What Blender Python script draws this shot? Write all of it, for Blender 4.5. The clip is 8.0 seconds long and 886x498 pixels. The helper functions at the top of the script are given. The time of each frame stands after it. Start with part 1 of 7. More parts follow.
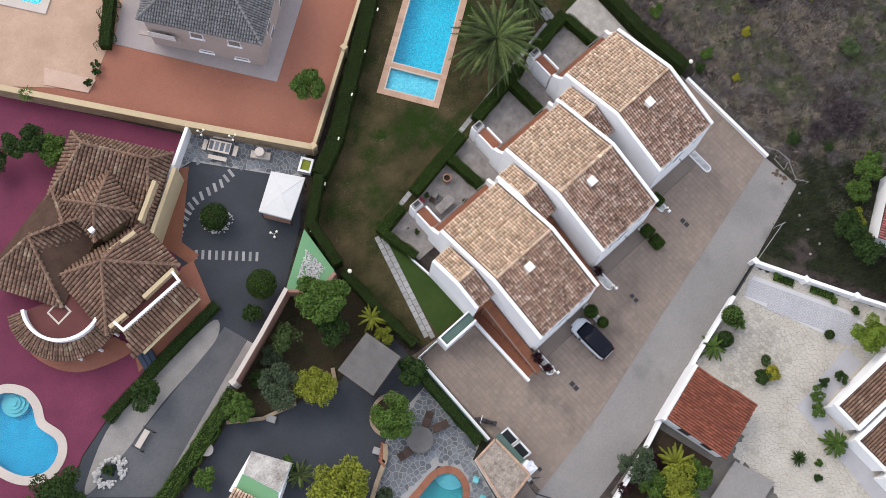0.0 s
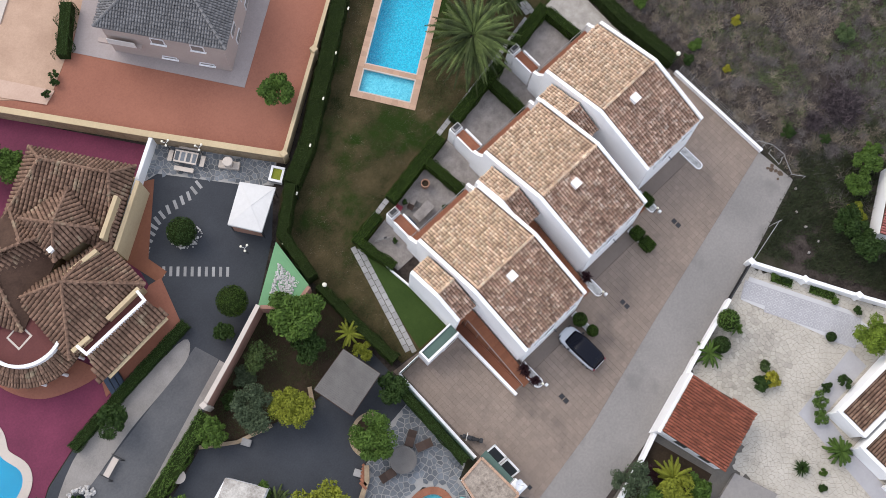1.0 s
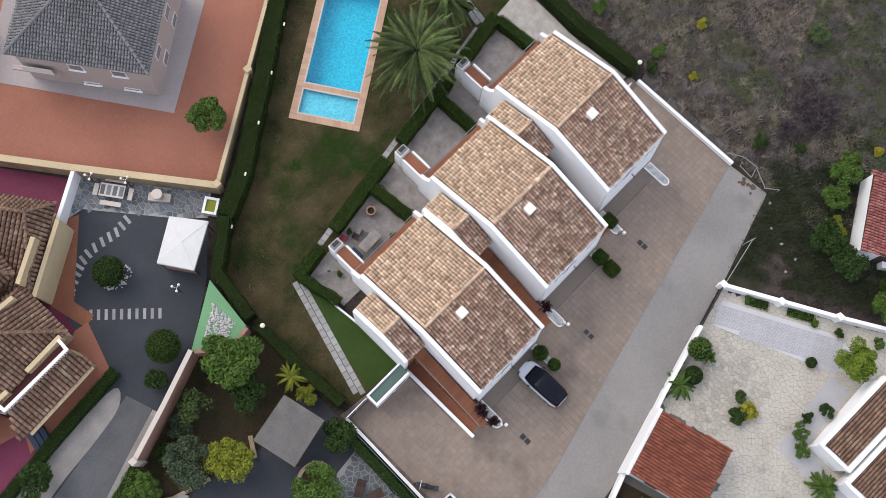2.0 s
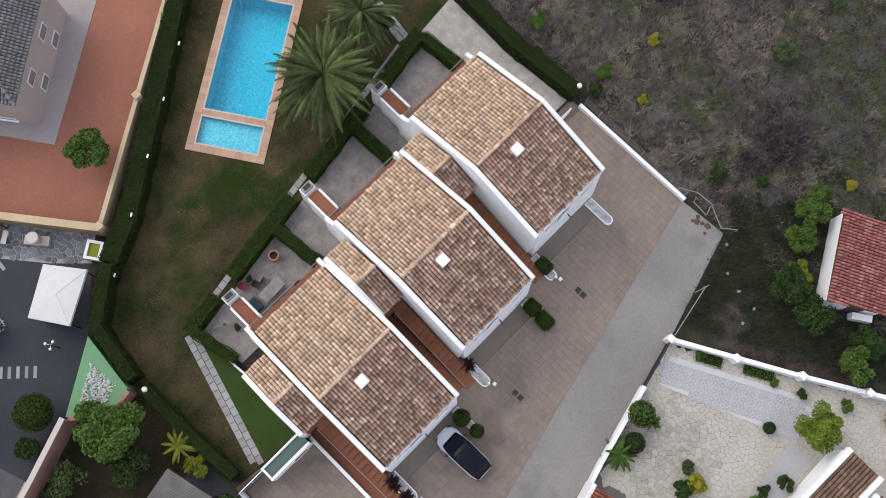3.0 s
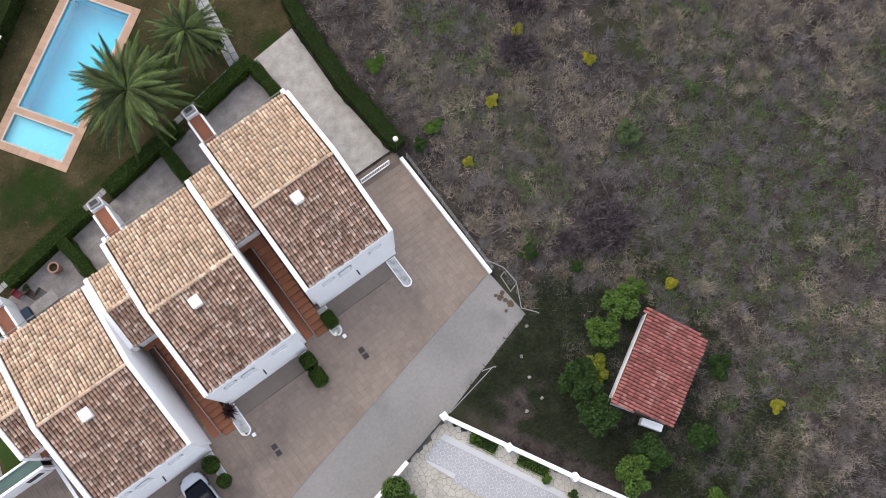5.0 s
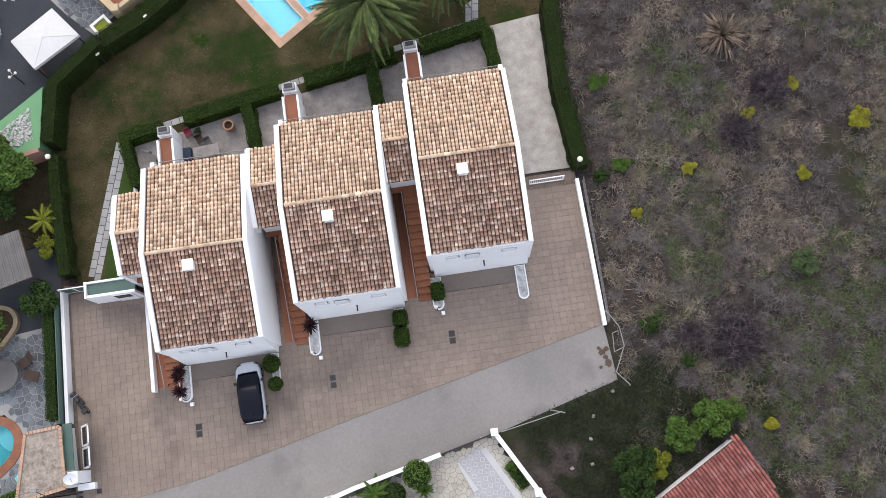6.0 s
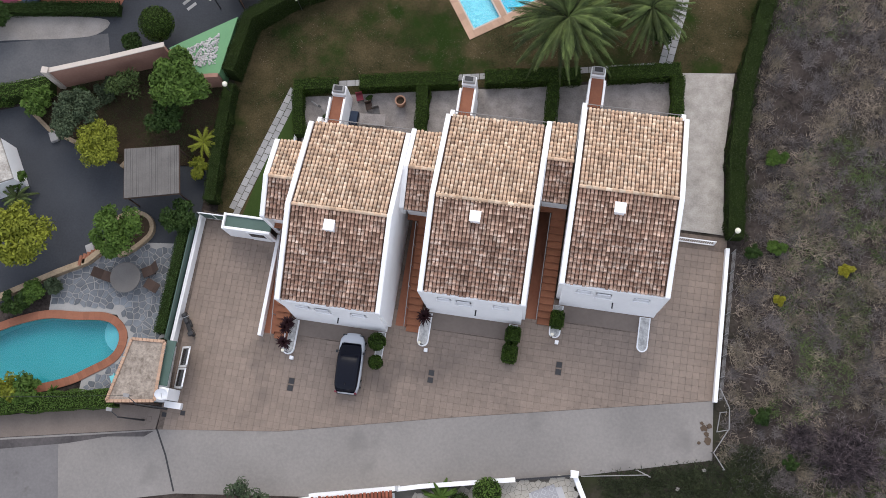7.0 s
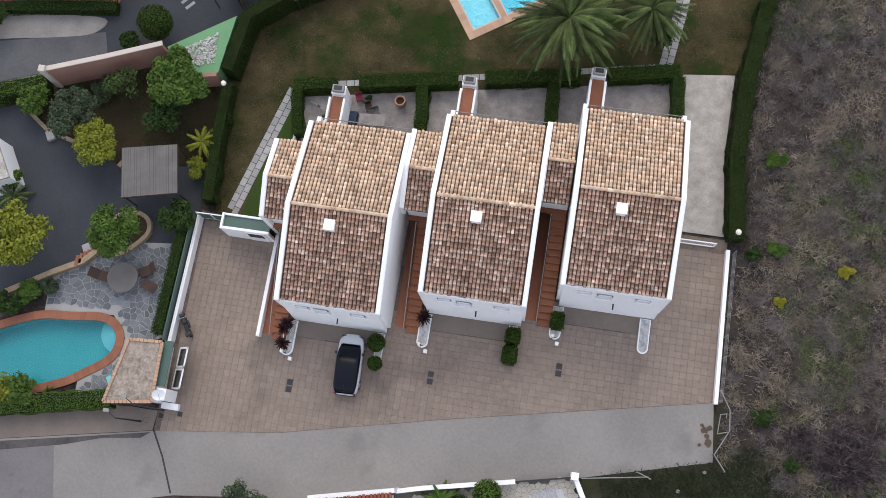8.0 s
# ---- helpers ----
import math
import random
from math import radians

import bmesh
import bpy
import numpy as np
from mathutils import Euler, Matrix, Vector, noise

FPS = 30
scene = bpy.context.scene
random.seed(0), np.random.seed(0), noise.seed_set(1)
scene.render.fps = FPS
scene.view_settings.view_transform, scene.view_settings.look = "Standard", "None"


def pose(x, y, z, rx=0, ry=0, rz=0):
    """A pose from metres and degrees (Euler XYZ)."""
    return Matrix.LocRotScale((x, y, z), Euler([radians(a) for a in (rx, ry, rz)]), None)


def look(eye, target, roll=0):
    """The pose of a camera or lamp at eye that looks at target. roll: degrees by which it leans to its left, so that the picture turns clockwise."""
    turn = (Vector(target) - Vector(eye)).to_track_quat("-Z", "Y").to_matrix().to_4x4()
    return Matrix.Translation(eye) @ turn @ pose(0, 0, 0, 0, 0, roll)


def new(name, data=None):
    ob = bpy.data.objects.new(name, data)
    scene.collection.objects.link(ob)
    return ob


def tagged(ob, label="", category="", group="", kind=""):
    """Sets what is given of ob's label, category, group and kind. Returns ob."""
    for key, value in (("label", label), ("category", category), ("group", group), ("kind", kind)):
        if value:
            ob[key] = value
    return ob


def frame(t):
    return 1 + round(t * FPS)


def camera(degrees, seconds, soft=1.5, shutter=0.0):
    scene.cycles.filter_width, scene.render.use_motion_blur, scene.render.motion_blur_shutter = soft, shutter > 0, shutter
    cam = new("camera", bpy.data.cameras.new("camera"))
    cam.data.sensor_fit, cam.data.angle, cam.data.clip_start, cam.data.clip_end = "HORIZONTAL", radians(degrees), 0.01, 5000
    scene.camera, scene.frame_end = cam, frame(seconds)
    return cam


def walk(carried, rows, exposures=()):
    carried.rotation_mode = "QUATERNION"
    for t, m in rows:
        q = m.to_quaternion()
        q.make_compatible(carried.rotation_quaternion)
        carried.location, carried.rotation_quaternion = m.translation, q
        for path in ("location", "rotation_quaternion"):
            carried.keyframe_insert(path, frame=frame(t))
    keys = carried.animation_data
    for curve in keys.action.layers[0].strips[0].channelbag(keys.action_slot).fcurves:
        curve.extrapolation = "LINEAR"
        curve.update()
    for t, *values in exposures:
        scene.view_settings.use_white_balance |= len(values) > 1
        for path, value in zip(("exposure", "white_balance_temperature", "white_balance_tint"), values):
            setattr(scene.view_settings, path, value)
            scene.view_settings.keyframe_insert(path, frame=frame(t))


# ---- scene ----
cam = camera(49.9, 8.0, soft=0.6)
PATH = [
    (0, (-8.276, 0.889, 83.38), (-7.858, 1.155, 81.443), 15.6),
    (0.5, (-7.303, 0.71, 81.907), (-6.891, 0.983, 79.969), 14.4),
    (1, (-5.135, 0.909, 79.885), (-4.73, 1.172, 77.945), 13.5),
    (2.5, (5.791, 1.044, 72.041), (6.163, 1.286, 70.091), 11.6),
    (3, (11.604, 0.457, 68.345), (11.942, 0.694, 66.388), 9.8),
    (3.5, (16.579, -1.229, 66.894), (16.908, -0.988, 64.936), 8.6),
    (4, (21.321, -3.424, 67.045), (21.642, -3.184, 65.085), 8.0),
    (4.2, (22.855, -4.381, 67.107), (23.178, -4.14, 65.148), 8.1),
    (5.3, (28.816, -9.248, 66.473), (29.046, -8.903, 64.517), 2.8),
    (5.5, (29.271, -9.406, 66.425), (29.453, -9.035, 64.468), -0.5),
    (6, (29.186, -8.284, 66.172), (29.164, -7.872, 64.215), -11.4),
    (6.5, (27.779, -7.757, 65.984), (27.6, -7.34, 64.036), -18.4),
    (7, (26.307, -7.483, 65.876), (26.092, -7.069, 63.931), -19.0),
    (7.5, (25.804, -7.391, 65.676), (25.599, -6.978, 63.73), -18.0),
    (8, (25.679, -7.794, 65.576), (25.482, -7.367, 63.631), -16.2),
]
walk(cam, [(t, look(eye, target, roll)) for t, eye, target, roll in PATH], [(0, 0.68), (1, 0.7), (2.5, 0.6), (3.5, 0.47), (4.2, 0.48), (5.4, 0.88), (6.2, 0.74), (8, 0.55)])

# ---- daylight: thin cloud, low contrast, a veiled sun behind the row of houses ----
SUN_ELEVATION, SUN_AZIMUTH = 46.0, 352.0      # degrees; azimuth clockwise from +y
world = bpy.data.worlds.new("sky")
scene.world = world
world.use_nodes = True
_nt = world.node_tree
_bg = _nt.nodes["Background"]
_sky = _nt.nodes.new("ShaderNodeTexSky")
_sky.sky_type, _sky.sun_disc = "NISHITA", False
_sky.sun_elevation, _sky.sun_rotation = radians(SUN_ELEVATION), radians(SUN_AZIMUTH)
_sky.air_density, _sky.dust_density, _sky.ozone_density = 1.0, 3.5, 1.0
_cloud = _nt.nodes.new("ShaderNodeMix")      # an even layer of thin cloud over the sky
_cloud.data_type = "RGBA"
_cloud.inputs[0].default_value = 0.6
_cloud.inputs[7].default_value = (6.1, 6.35, 7.25, 1.0)
_nt.links.new(_sky.outputs[0], _cloud.inputs[6])
_nt.links.new(_cloud.outputs[2], _bg.inputs[0])
_bg.inputs[1].default_value = 0.14
_sun = new("sun", bpy.data.lights.new("sun", "SUN"))
_sun.data.energy, _sun.data.angle, _sun.data.color = 0.62, radians(40), (1.0, 0.95, 0.88)
_a, _e = radians(SUN_AZIMUTH), radians(SUN_ELEVATION)
_sun.matrix_world = look((0, 0, 60), (-math.sin(_a) * math.cos(_e), -math.cos(_a) * math.cos(_e), 60 - math.sin(_e)))

# ---- materials ----
def material(name, base, dark, grain=8.0, patch=0.35, rough=0.85, bump=0.25, spread=0.5, metal=0.0, piece=0.0, island=0.0, third=None, third_scale=0.15, third_at=0.55, alt=None):
    """Two colours mixed by a coarse and a fine noise at world size; piece/island: brightness spread from piece to piece."""
    m = bpy.data.materials.new(name)
    m.use_nodes = True
    nt = m.node_tree
    N, L = nt.nodes, nt.links
    bsdf = N["Principled BSDF"]
    bsdf.inputs["Roughness"].default_value, bsdf.inputs["Metallic"].default_value = rough, metal
    bsdf.inputs["Specular IOR Level"].default_value = 0.1 if rough >= 0.85 else 0.25 if rough >= 0.75 else 0.4
    geo = N.new("ShaderNodeNewGeometry")

    def noisy(scale, detail):
        n = N.new("ShaderNodeTexNoise")
        n.inputs["Scale"].default_value, n.inputs["Detail"].default_value, n.inputs["Roughness"].default_value = scale, detail, 0.6
        L.new(geo.outputs["Position"], n.inputs["Vector"])
        return n.outputs["Fac"]

    def ramp(src, lo, hi):
        r = N.new("ShaderNodeMapRange")
        r.inputs["From Min"].default_value, r.inputs["From Max"].default_value = lo, hi
        L.new(src, r.inputs["Value"])
        return r.outputs["Result"]

    def mix(fac, a, b, blend="MIX"):
        x = N.new("ShaderNodeMix")
        x.data_type, x.blend_type = "RGBA", blend
        for sock, v in ((x.inputs[0], fac), (x.inputs[6], a), (x.inputs[7], b)):
            if hasattr(v, "is_linked") or hasattr(v, "links"):
                L.new(v, sock)
            elif isinstance(v, tuple):
                sock.default_value = (*v, 1.0)
            else:
                sock.default_value = v
        return x.outputs[2]

    coarse, fine = noisy(patch, 4), noisy(grain, 5)
    add = N.new("ShaderNodeMath")
    add.operation = "MULTIPLY_ADD"
    L.new(coarse, add.inputs[0])
    add.inputs[1].default_value = 0.6
    half = N.new("ShaderNodeMath")
    half.operation = "MULTIPLY"
    L.new(fine, half.inputs[0])
    half.inputs[1].default_value = 0.4
    L.new(half.outputs[0], add.inputs[2])
    col = mix(ramp(add.outputs[0], 0.5 - spread / 2.5, 0.5 + spread / 2.5), dark, base)
    if third:
        col = mix(ramp(noisy(third_scale, 6), third_at, third_at + 0.12), col, third)
    for amount, out in ((piece, "obj"), (island, "isl")):
        if amount:
            if out == "obj":
                src = N.new("ShaderNodeObjectInfo").outputs["Random"]
            else:
                src = geo.outputs["Random Per Island"]
            if alt:
                wn = N.new("ShaderNodeTexWhiteNoise")
                wn.noise_dimensions = "1D"
                L.new(src, wn.inputs["W"])
                col = mix(ramp(wn.outputs["Value"], 0.45, 1.0), col, alt)
            r = N.new("ShaderNodeMapRange")
            r.inputs["To Min"].default_value, r.inputs["To Max"].default_value = 1 - amount, 1 + amount
            L.new(src, r.inputs["Value"])
            hsv = N.new("ShaderNodeHueSaturation")
            L.new(r.outputs["Result"], hsv.inputs["Value"])
            L.new(col, hsv.inputs["Color"])
            col = hsv.outputs["Color"]
    L.new(col, bsdf.inputs["Base Color"])
    if bump:
        b = N.new("ShaderNodeBump")
        b.inputs["Strength"].default_value, b.inputs["Distance"].default_value = bump, 0.02
        L.new(fine, b.inputs["Height"])
        L.new(b.outputs["Normal"], bsdf.inputs["Normal"])
    return m


M = {}
M["field"] = material("dry_scrub_soil", (0.074, 0.060, 0.052), (0.014, 0.011, 0.010), 5.0, 0.8, 0.95, 0.9, 0.35, third=(0.030, 0.034, 0.016), third_scale=0.09, third_at=0.55)
M["lawn"] = material("worn_lawn", (0.09, 0.067, 0.034), (0.015, 0.019, 0.006), 9.0, 0.3, 0.95, 0.6, 0.34, third=(0.018, 0.033, 0.006), third_scale=0.2, third_at=0.5)
M["greengrass"] = material("fresh_lawn", (0.046, 0.074, 0.019), (0.028, 0.05, 0.012), 10.0, 0.5, 0.95, 0.5)
M["paving"] = material("grey_brown_pavers", (0.27, 0.212, 0.17), (0.195, 0.153, 0.125), 6.0, 0.24, 0.8, 0.15, 0.42, piece=0.07, third=(0.16, 0.128, 0.107), third_scale=0.17, third_at=0.56)
M["paving_rest"] = material("grey_brown_pavers_joined", (0.27, 0.212, 0.17), (0.195, 0.153, 0.125), 6.0, 0.24, 0.8, 0.15, 0.42, island=0.07, third=(0.16, 0.128, 0.107), third_scale=0.17, third_at=0.56)
# jointless concrete, with the house's shade put into its darker colour
M["apron_shaded"] = material("shaded_apron_concrete", (0.215, 0.175, 0.148), (0.165, 0.135, 0.115), 5.0, 0.4, 0.85, 0.12)
M["chippings"] = material("white_grey_chippings", (0.62, 0.61, 0.58), (0.3, 0.295, 0.285), 9.0, 2.5, 0.9, 0.5, 0.3)
M["damp"] = material("damp_dark_concrete", (0.1, 0.09, 0.088), (0.05, 0.045, 0.045), 5.0, 0.6, 0.75, 0.2, 0.4)
M["bed"] = material("pavement_brick", (0.22, 0.182, 0.156), (0.155, 0.128, 0.11), 9.0, 0.5, 0.9, 0.25)
M["joint"] = material("paver_joint", (0.2, 0.158, 0.13), (0.1, 0.08, 0.067), 5.0, 0.6, 0.95, 0.2, 0.3)
M["concrete"] = material("worn_concrete", (0.272, 0.252, 0.233), (0.19, 0.177, 0.165), 5.0, 0.14, 0.75, 0.12, 0.42, third=(0.168, 0.156, 0.146), third_scale=0.16, third_at=0.56)
M["asphalt"] = material("grey_asphalt", (0.057, 0.062, 0.071), (0.028, 0.031, 0.037), 7.0, 0.25, 0.8, 0.15, 0.6)
M["dusty"] = material("dusty_grey_asphalt", (0.14, 0.14, 0.143), (0.07, 0.072, 0.077), 6.0, 0.3, 0.85, 0.15, 0.6)
M["oldroad"] = material("old_stained_concrete", (0.194, 0.184, 0.18), (0.122, 0.115, 0.114), 6.0, 0.35, 0.8, 0.15, 0.6, third=(0.086, 0.076, 0.068), third_scale=0.3, third_at=0.58)
M["gravel"] = material("pale_gravel", (0.47, 0.435, 0.39), (0.27, 0.245, 0.215), 11.0, 1.2, 0.9, 0.6, 0.4)
M["roofgravel"] = material("sandy_roof_gravel", (0.4, 0.34, 0.28), (0.17, 0.14, 0.115), 7.0, 3.0, 0.95, 0.6, 0.35)
M["stained"] = material("stained_pale_roof", (0.56, 0.53, 0.48), (0.2, 0.175, 0.15), 6.0, 0.9, 0.85, 0.2, 0.35)
M["peachstrip"] = material("peach_paving", (0.58, 0.42, 0.33), (0.45, 0.31, 0.235), 6.0, 0.5, 0.85, 0.15)
M["verge"] = material("grey_gravel", (0.33, 0.305, 0.28), (0.2, 0.185, 0.17), 11.0, 0.5, 0.9, 0.5, 0.45)
M["pooltile_sky"] = material("sky_blue_pool_paint", (0.018, 0.36, 0.56), (0.008, 0.27, 0.46), 7.0, 0.8, 0.4, 0.0)
M["purple"] = material("plum_resin_floor", (0.185, 0.036, 0.074), (0.1, 0.019, 0.043), 6.0, 0.3, 0.75, 0.12, 0.5)
M["terrace"] = material("red_clay_floor", (0.345, 0.145, 0.094), (0.235, 0.093, 0.062), 6.0, 0.13, 0.8, 0.1, 0.45)
M["tan"] = material("tan_brick_floor", (0.52, 0.36, 0.26), (0.36, 0.235, 0.165), 7.0, 0.4, 0.85, 0.2)
M["mud"] = material("dried_mud", (0.12, 0.088, 0.064), (0.072, 0.052, 0.038), 9.0, 1.0, 0.95, 0.4)
M["apron"] = material("pale_pinkish_pavers", (0.38, 0.33, 0.315), (0.27, 0.235, 0.225), 7.0, 0.3, 0.8, 0.2)
M["soil"] = material("dark_soil", (0.06, 0.042, 0.027), (0.022, 0.016, 0.011), 6.0, 0.5, 0.95, 0.6)
M["plumbrick"] = material("dark_red_brick_floor", (0.143, 0.049, 0.044), (0.09, 0.03, 0.028), 6.0, 0.4, 0.8, 0.15)
M["white"] = material("white_render", (0.88, 0.875, 0.87), (0.79, 0.785, 0.78), 5.0, 0.5, 0.8, 0.06, 0.6)
M["cream"] = material("cream_render", (0.561, 0.451, 0.281), (0.442, 0.34, 0.212), 5.0, 0.4, 0.85, 0.12)
M["stonewall"] = material("rubble_stone", (0.4, 0.31, 0.21), (0.2, 0.15, 0.1), 8.0, 1.5, 0.9, 0.6)
M["pink"] = material("pink_render", (0.39, 0.226, 0.172), (0.281, 0.156, 0.121), 5.0, 0.4, 0.85, 0.12)
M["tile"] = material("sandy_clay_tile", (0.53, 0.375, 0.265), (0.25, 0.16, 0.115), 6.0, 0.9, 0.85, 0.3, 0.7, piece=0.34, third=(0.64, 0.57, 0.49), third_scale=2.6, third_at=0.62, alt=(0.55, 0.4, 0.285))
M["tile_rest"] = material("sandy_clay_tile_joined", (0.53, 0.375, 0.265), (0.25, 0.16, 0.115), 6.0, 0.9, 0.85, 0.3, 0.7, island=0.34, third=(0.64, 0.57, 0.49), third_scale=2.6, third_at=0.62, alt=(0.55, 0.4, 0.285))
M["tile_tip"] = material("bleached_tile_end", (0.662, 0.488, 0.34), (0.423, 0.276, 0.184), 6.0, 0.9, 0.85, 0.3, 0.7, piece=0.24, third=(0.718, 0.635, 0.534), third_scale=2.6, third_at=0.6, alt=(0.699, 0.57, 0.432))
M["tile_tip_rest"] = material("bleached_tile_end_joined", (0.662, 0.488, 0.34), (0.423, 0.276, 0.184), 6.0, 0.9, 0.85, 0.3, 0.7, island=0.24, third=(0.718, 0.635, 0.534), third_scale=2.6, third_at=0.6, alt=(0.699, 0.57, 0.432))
M["tile_bed"] = material("tile_bed", (0.105, 0.064, 0.046), (0.052, 0.032, 0.024), 6.0, 1.0, 0.9, 0.3)
for _key, _how in (("%s", {"piece": 0.34}), ("%s_rest", {"island": 0.34})):      # lichen-mottled tiles, also darkened in colour for slopes turned from the sun
    M[_key % "worn"] = material("mottled_shaded_tile", (0.369, 0.226, 0.162), (0.154, 0.088, 0.065), 6.0, 0.9, 0.9, 0.3, 0.7, third=(0.559, 0.423, 0.343), third_scale=1.7, third_at=0.54, alt=(0.419, 0.279, 0.210), **_how)
    M[_key % "worn_tip"] = material("mottled_shaded_tile_end", (0.459, 0.308, 0.232), (0.210, 0.125, 0.093), 6.0, 0.9, 0.9, 0.3, 0.7, third=(0.659, 0.530, 0.436), third_scale=1.7, third_at=0.52, alt=(0.538, 0.385, 0.297), **_how)
M["tile_old"] = material("brown_lichen_tile", (0.285, 0.18, 0.125), (0.1, 0.06, 0.044), 5.0, 0.6, 0.9, 0.3, 0.6, island=0.28, third=(0.3, 0.235, 0.16), third_scale=0.9, third_at=0.58)
M["tile_red"] = material("red_clay_tile", (0.328, 0.109, 0.066), (0.187, 0.062, 0.043), 6.0, 0.7, 0.85, 0.3, 0.6, island=0.25)
M["tile_pink"] = material("faded_red_tile", (0.37, 0.135, 0.115), (0.23, 0.08, 0.07), 6.0, 0.7, 0.9, 0.3, 0.5, island=0.25, third=(0.42, 0.22, 0.19), third_scale=0.8, third_at=0.56)
M["tile_grey"] = material("slate_grey_tile", (0.205, 0.2, 0.2), (0.12, 0.117, 0.117), 6.0, 0.6, 0.8, 0.2, 0.6, island=0.18)
M["stucco"] = material("pinkish_grey_stucco", (0.44, 0.37, 0.334), (0.37, 0.308, 0.282), 6.0, 0.4, 0.85, 0.1)
M["terracotta"] = material("terracotta_floor", (0.288, 0.12, 0.068), (0.208, 0.08, 0.048), 6.0, 0.5, 0.8, 0.15, piece=0.12)
M["step"] = material("terracotta_step", (0.274, 0.112, 0.058), (0.202, 0.079, 0.043), 6.0, 0.5, 0.75, 0.15, piece=0.1)
M["dark"] = material("dark_metal", (0.03, 0.03, 0.032), (0.02, 0.02, 0.022), 8.0, 1.0, 0.5, 0.0)
M["rail"] = material("grey_painted_metal", (0.28, 0.272, 0.264), (0.224, 0.216, 0.208), 8.0, 1.0, 0.5, 0.0)
M["greypave"] = material("pale_stone_slab", (0.357, 0.348, 0.34), (0.255, 0.251, 0.242), 8.0, 0.6, 0.85, 0.2, piece=0.16)
M["patio"] = material("patio_gravel", (0.34, 0.31, 0.29), (0.17, 0.153, 0.142), 11.0, 1.2, 0.9, 0.5, 0.42)
# mosaic tone; the fine noise also paints rippled caustic light into it
M["pooltile"] = material("pool_mosaic", (0.03, 0.6, 0.74), (0.006, 0.34, 0.5), 11.0, 6.0, 0.4, 0.0, 0.3)
M["pooltile_pale"] = material("pale_pool_mosaic", (0.42, 0.68, 0.74), (0.17, 0.42, 0.54), 11.0, 6.0, 0.4, 0.0, 0.3)
M["pooltile_turq"] = material("turquoise_pool_paint", (0.087, 0.31, 0.316), (0.062, 0.273, 0.285), 6.0, 0.6, 0.4, 0.0)
M["poolstep"] = material("pale_pool_step", (0.35, 0.504, 0.518), (0.28, 0.448, 0.476), 6.0, 0.6, 0.4, 0.0)
M["coping"] = material("peach_coping", (0.495, 0.324, 0.225), (0.396, 0.252, 0.171), 7.0, 0.5, 0.8, 0.15, piece=0.1)
M["coping_white"] = material("cream_coping", (0.561, 0.493, 0.425), (0.468, 0.408, 0.357), 7.0, 0.5, 0.8, 0.15)
M["coping_red"] = material("red_brick_coping", (0.288, 0.122, 0.072), (0.216, 0.086, 0.05), 7.0, 0.5, 0.8, 0.2, piece=0.12)
M["flag"] = material("blue_grey_flagstone", (0.18, 0.195, 0.212), (0.095, 0.104, 0.114), 6.0, 0.8, 0.8, 0.3, piece=0.3)
M["flagjoint"] = material("pale_mortar", (0.357, 0.348, 0.332), (0.281, 0.272, 0.255), 8.0, 0.8, 0.9, 0.2)
M["crazy"] = material("ivory_crazy_paving", (0.456, 0.421, 0.361), (0.327, 0.297, 0.249), 6.0, 0.5, 0.85, 0.2, piece=0.14, third=(0.258, 0.237, 0.198), third_scale=0.35, third_at=0.6)
M["crazyjoint"] = material("grey_mortar", (0.162, 0.147, 0.129), (0.108, 0.099, 0.087), 8.0, 0.8, 0.95, 0.2)
M["diamond"] = material("grey_patterned_tile", (0.398, 0.390, 0.398), (0.329, 0.321, 0.329), 6.0, 0.5, 0.75, 0.1, piece=0.05)
M["diamondline"] = material("white_pattern_line", (0.520, 0.513, 0.513), (0.459, 0.451, 0.444), 6.0, 0.5, 0.8, 0.1)
M["thatch"] = material("grey_cane_mat", (0.173, 0.162, 0.151), (0.108, 0.101, 0.094), 14.0, 0.8, 0.95, 0.5)
M["canvas"] = material("white_canvas", (0.64, 0.625, 0.6), (0.55, 0.535, 0.51), 4.0, 0.6, 0.8, 0.05)
M["artgreen"] = material("green_floor_paint", (0.16, 0.32, 0.16), (0.128, 0.272, 0.136), 6.0, 0.5, 0.8, 0.1)
M["greenfence"] = material("dull_green_sheet", (0.075, 0.128, 0.105), (0.056, 0.098, 0.079), 6.0, 0.6, 0.5, 0.05)
M["wood"] = material("weathered_wood", (0.085, 0.055, 0.042), (0.045, 0.03, 0.024), 12.0, 1.0, 0.8, 0.3)
M["bark"] = material("grey_bark", (0.128, 0.096, 0.068), (0.064, 0.048, 0.036), 14.0, 2.0, 0.95, 0.6)
M["clay"] = material("clay_pot", (0.336, 0.2, 0.136), (0.256, 0.144, 0.096), 8.0, 1.0, 0.8, 0.15)


def plain(name, rgb, rough=0.5, metal=0.0, coat=0.0, glass=0.0):
    m = bpy.data.materials.new(name)
    m.use_nodes = True
    b = m.node_tree.nodes["Principled BSDF"]
    b.inputs["Base Color"].default_value = (*rgb, 1)
    b.inputs["Roughness"].default_value, b.inputs["Metallic"].default_value = rough, metal
    b.inputs["Coat Weight"].default_value = coat
    b.inputs["Transmission Weight"].default_value = glass
    return m


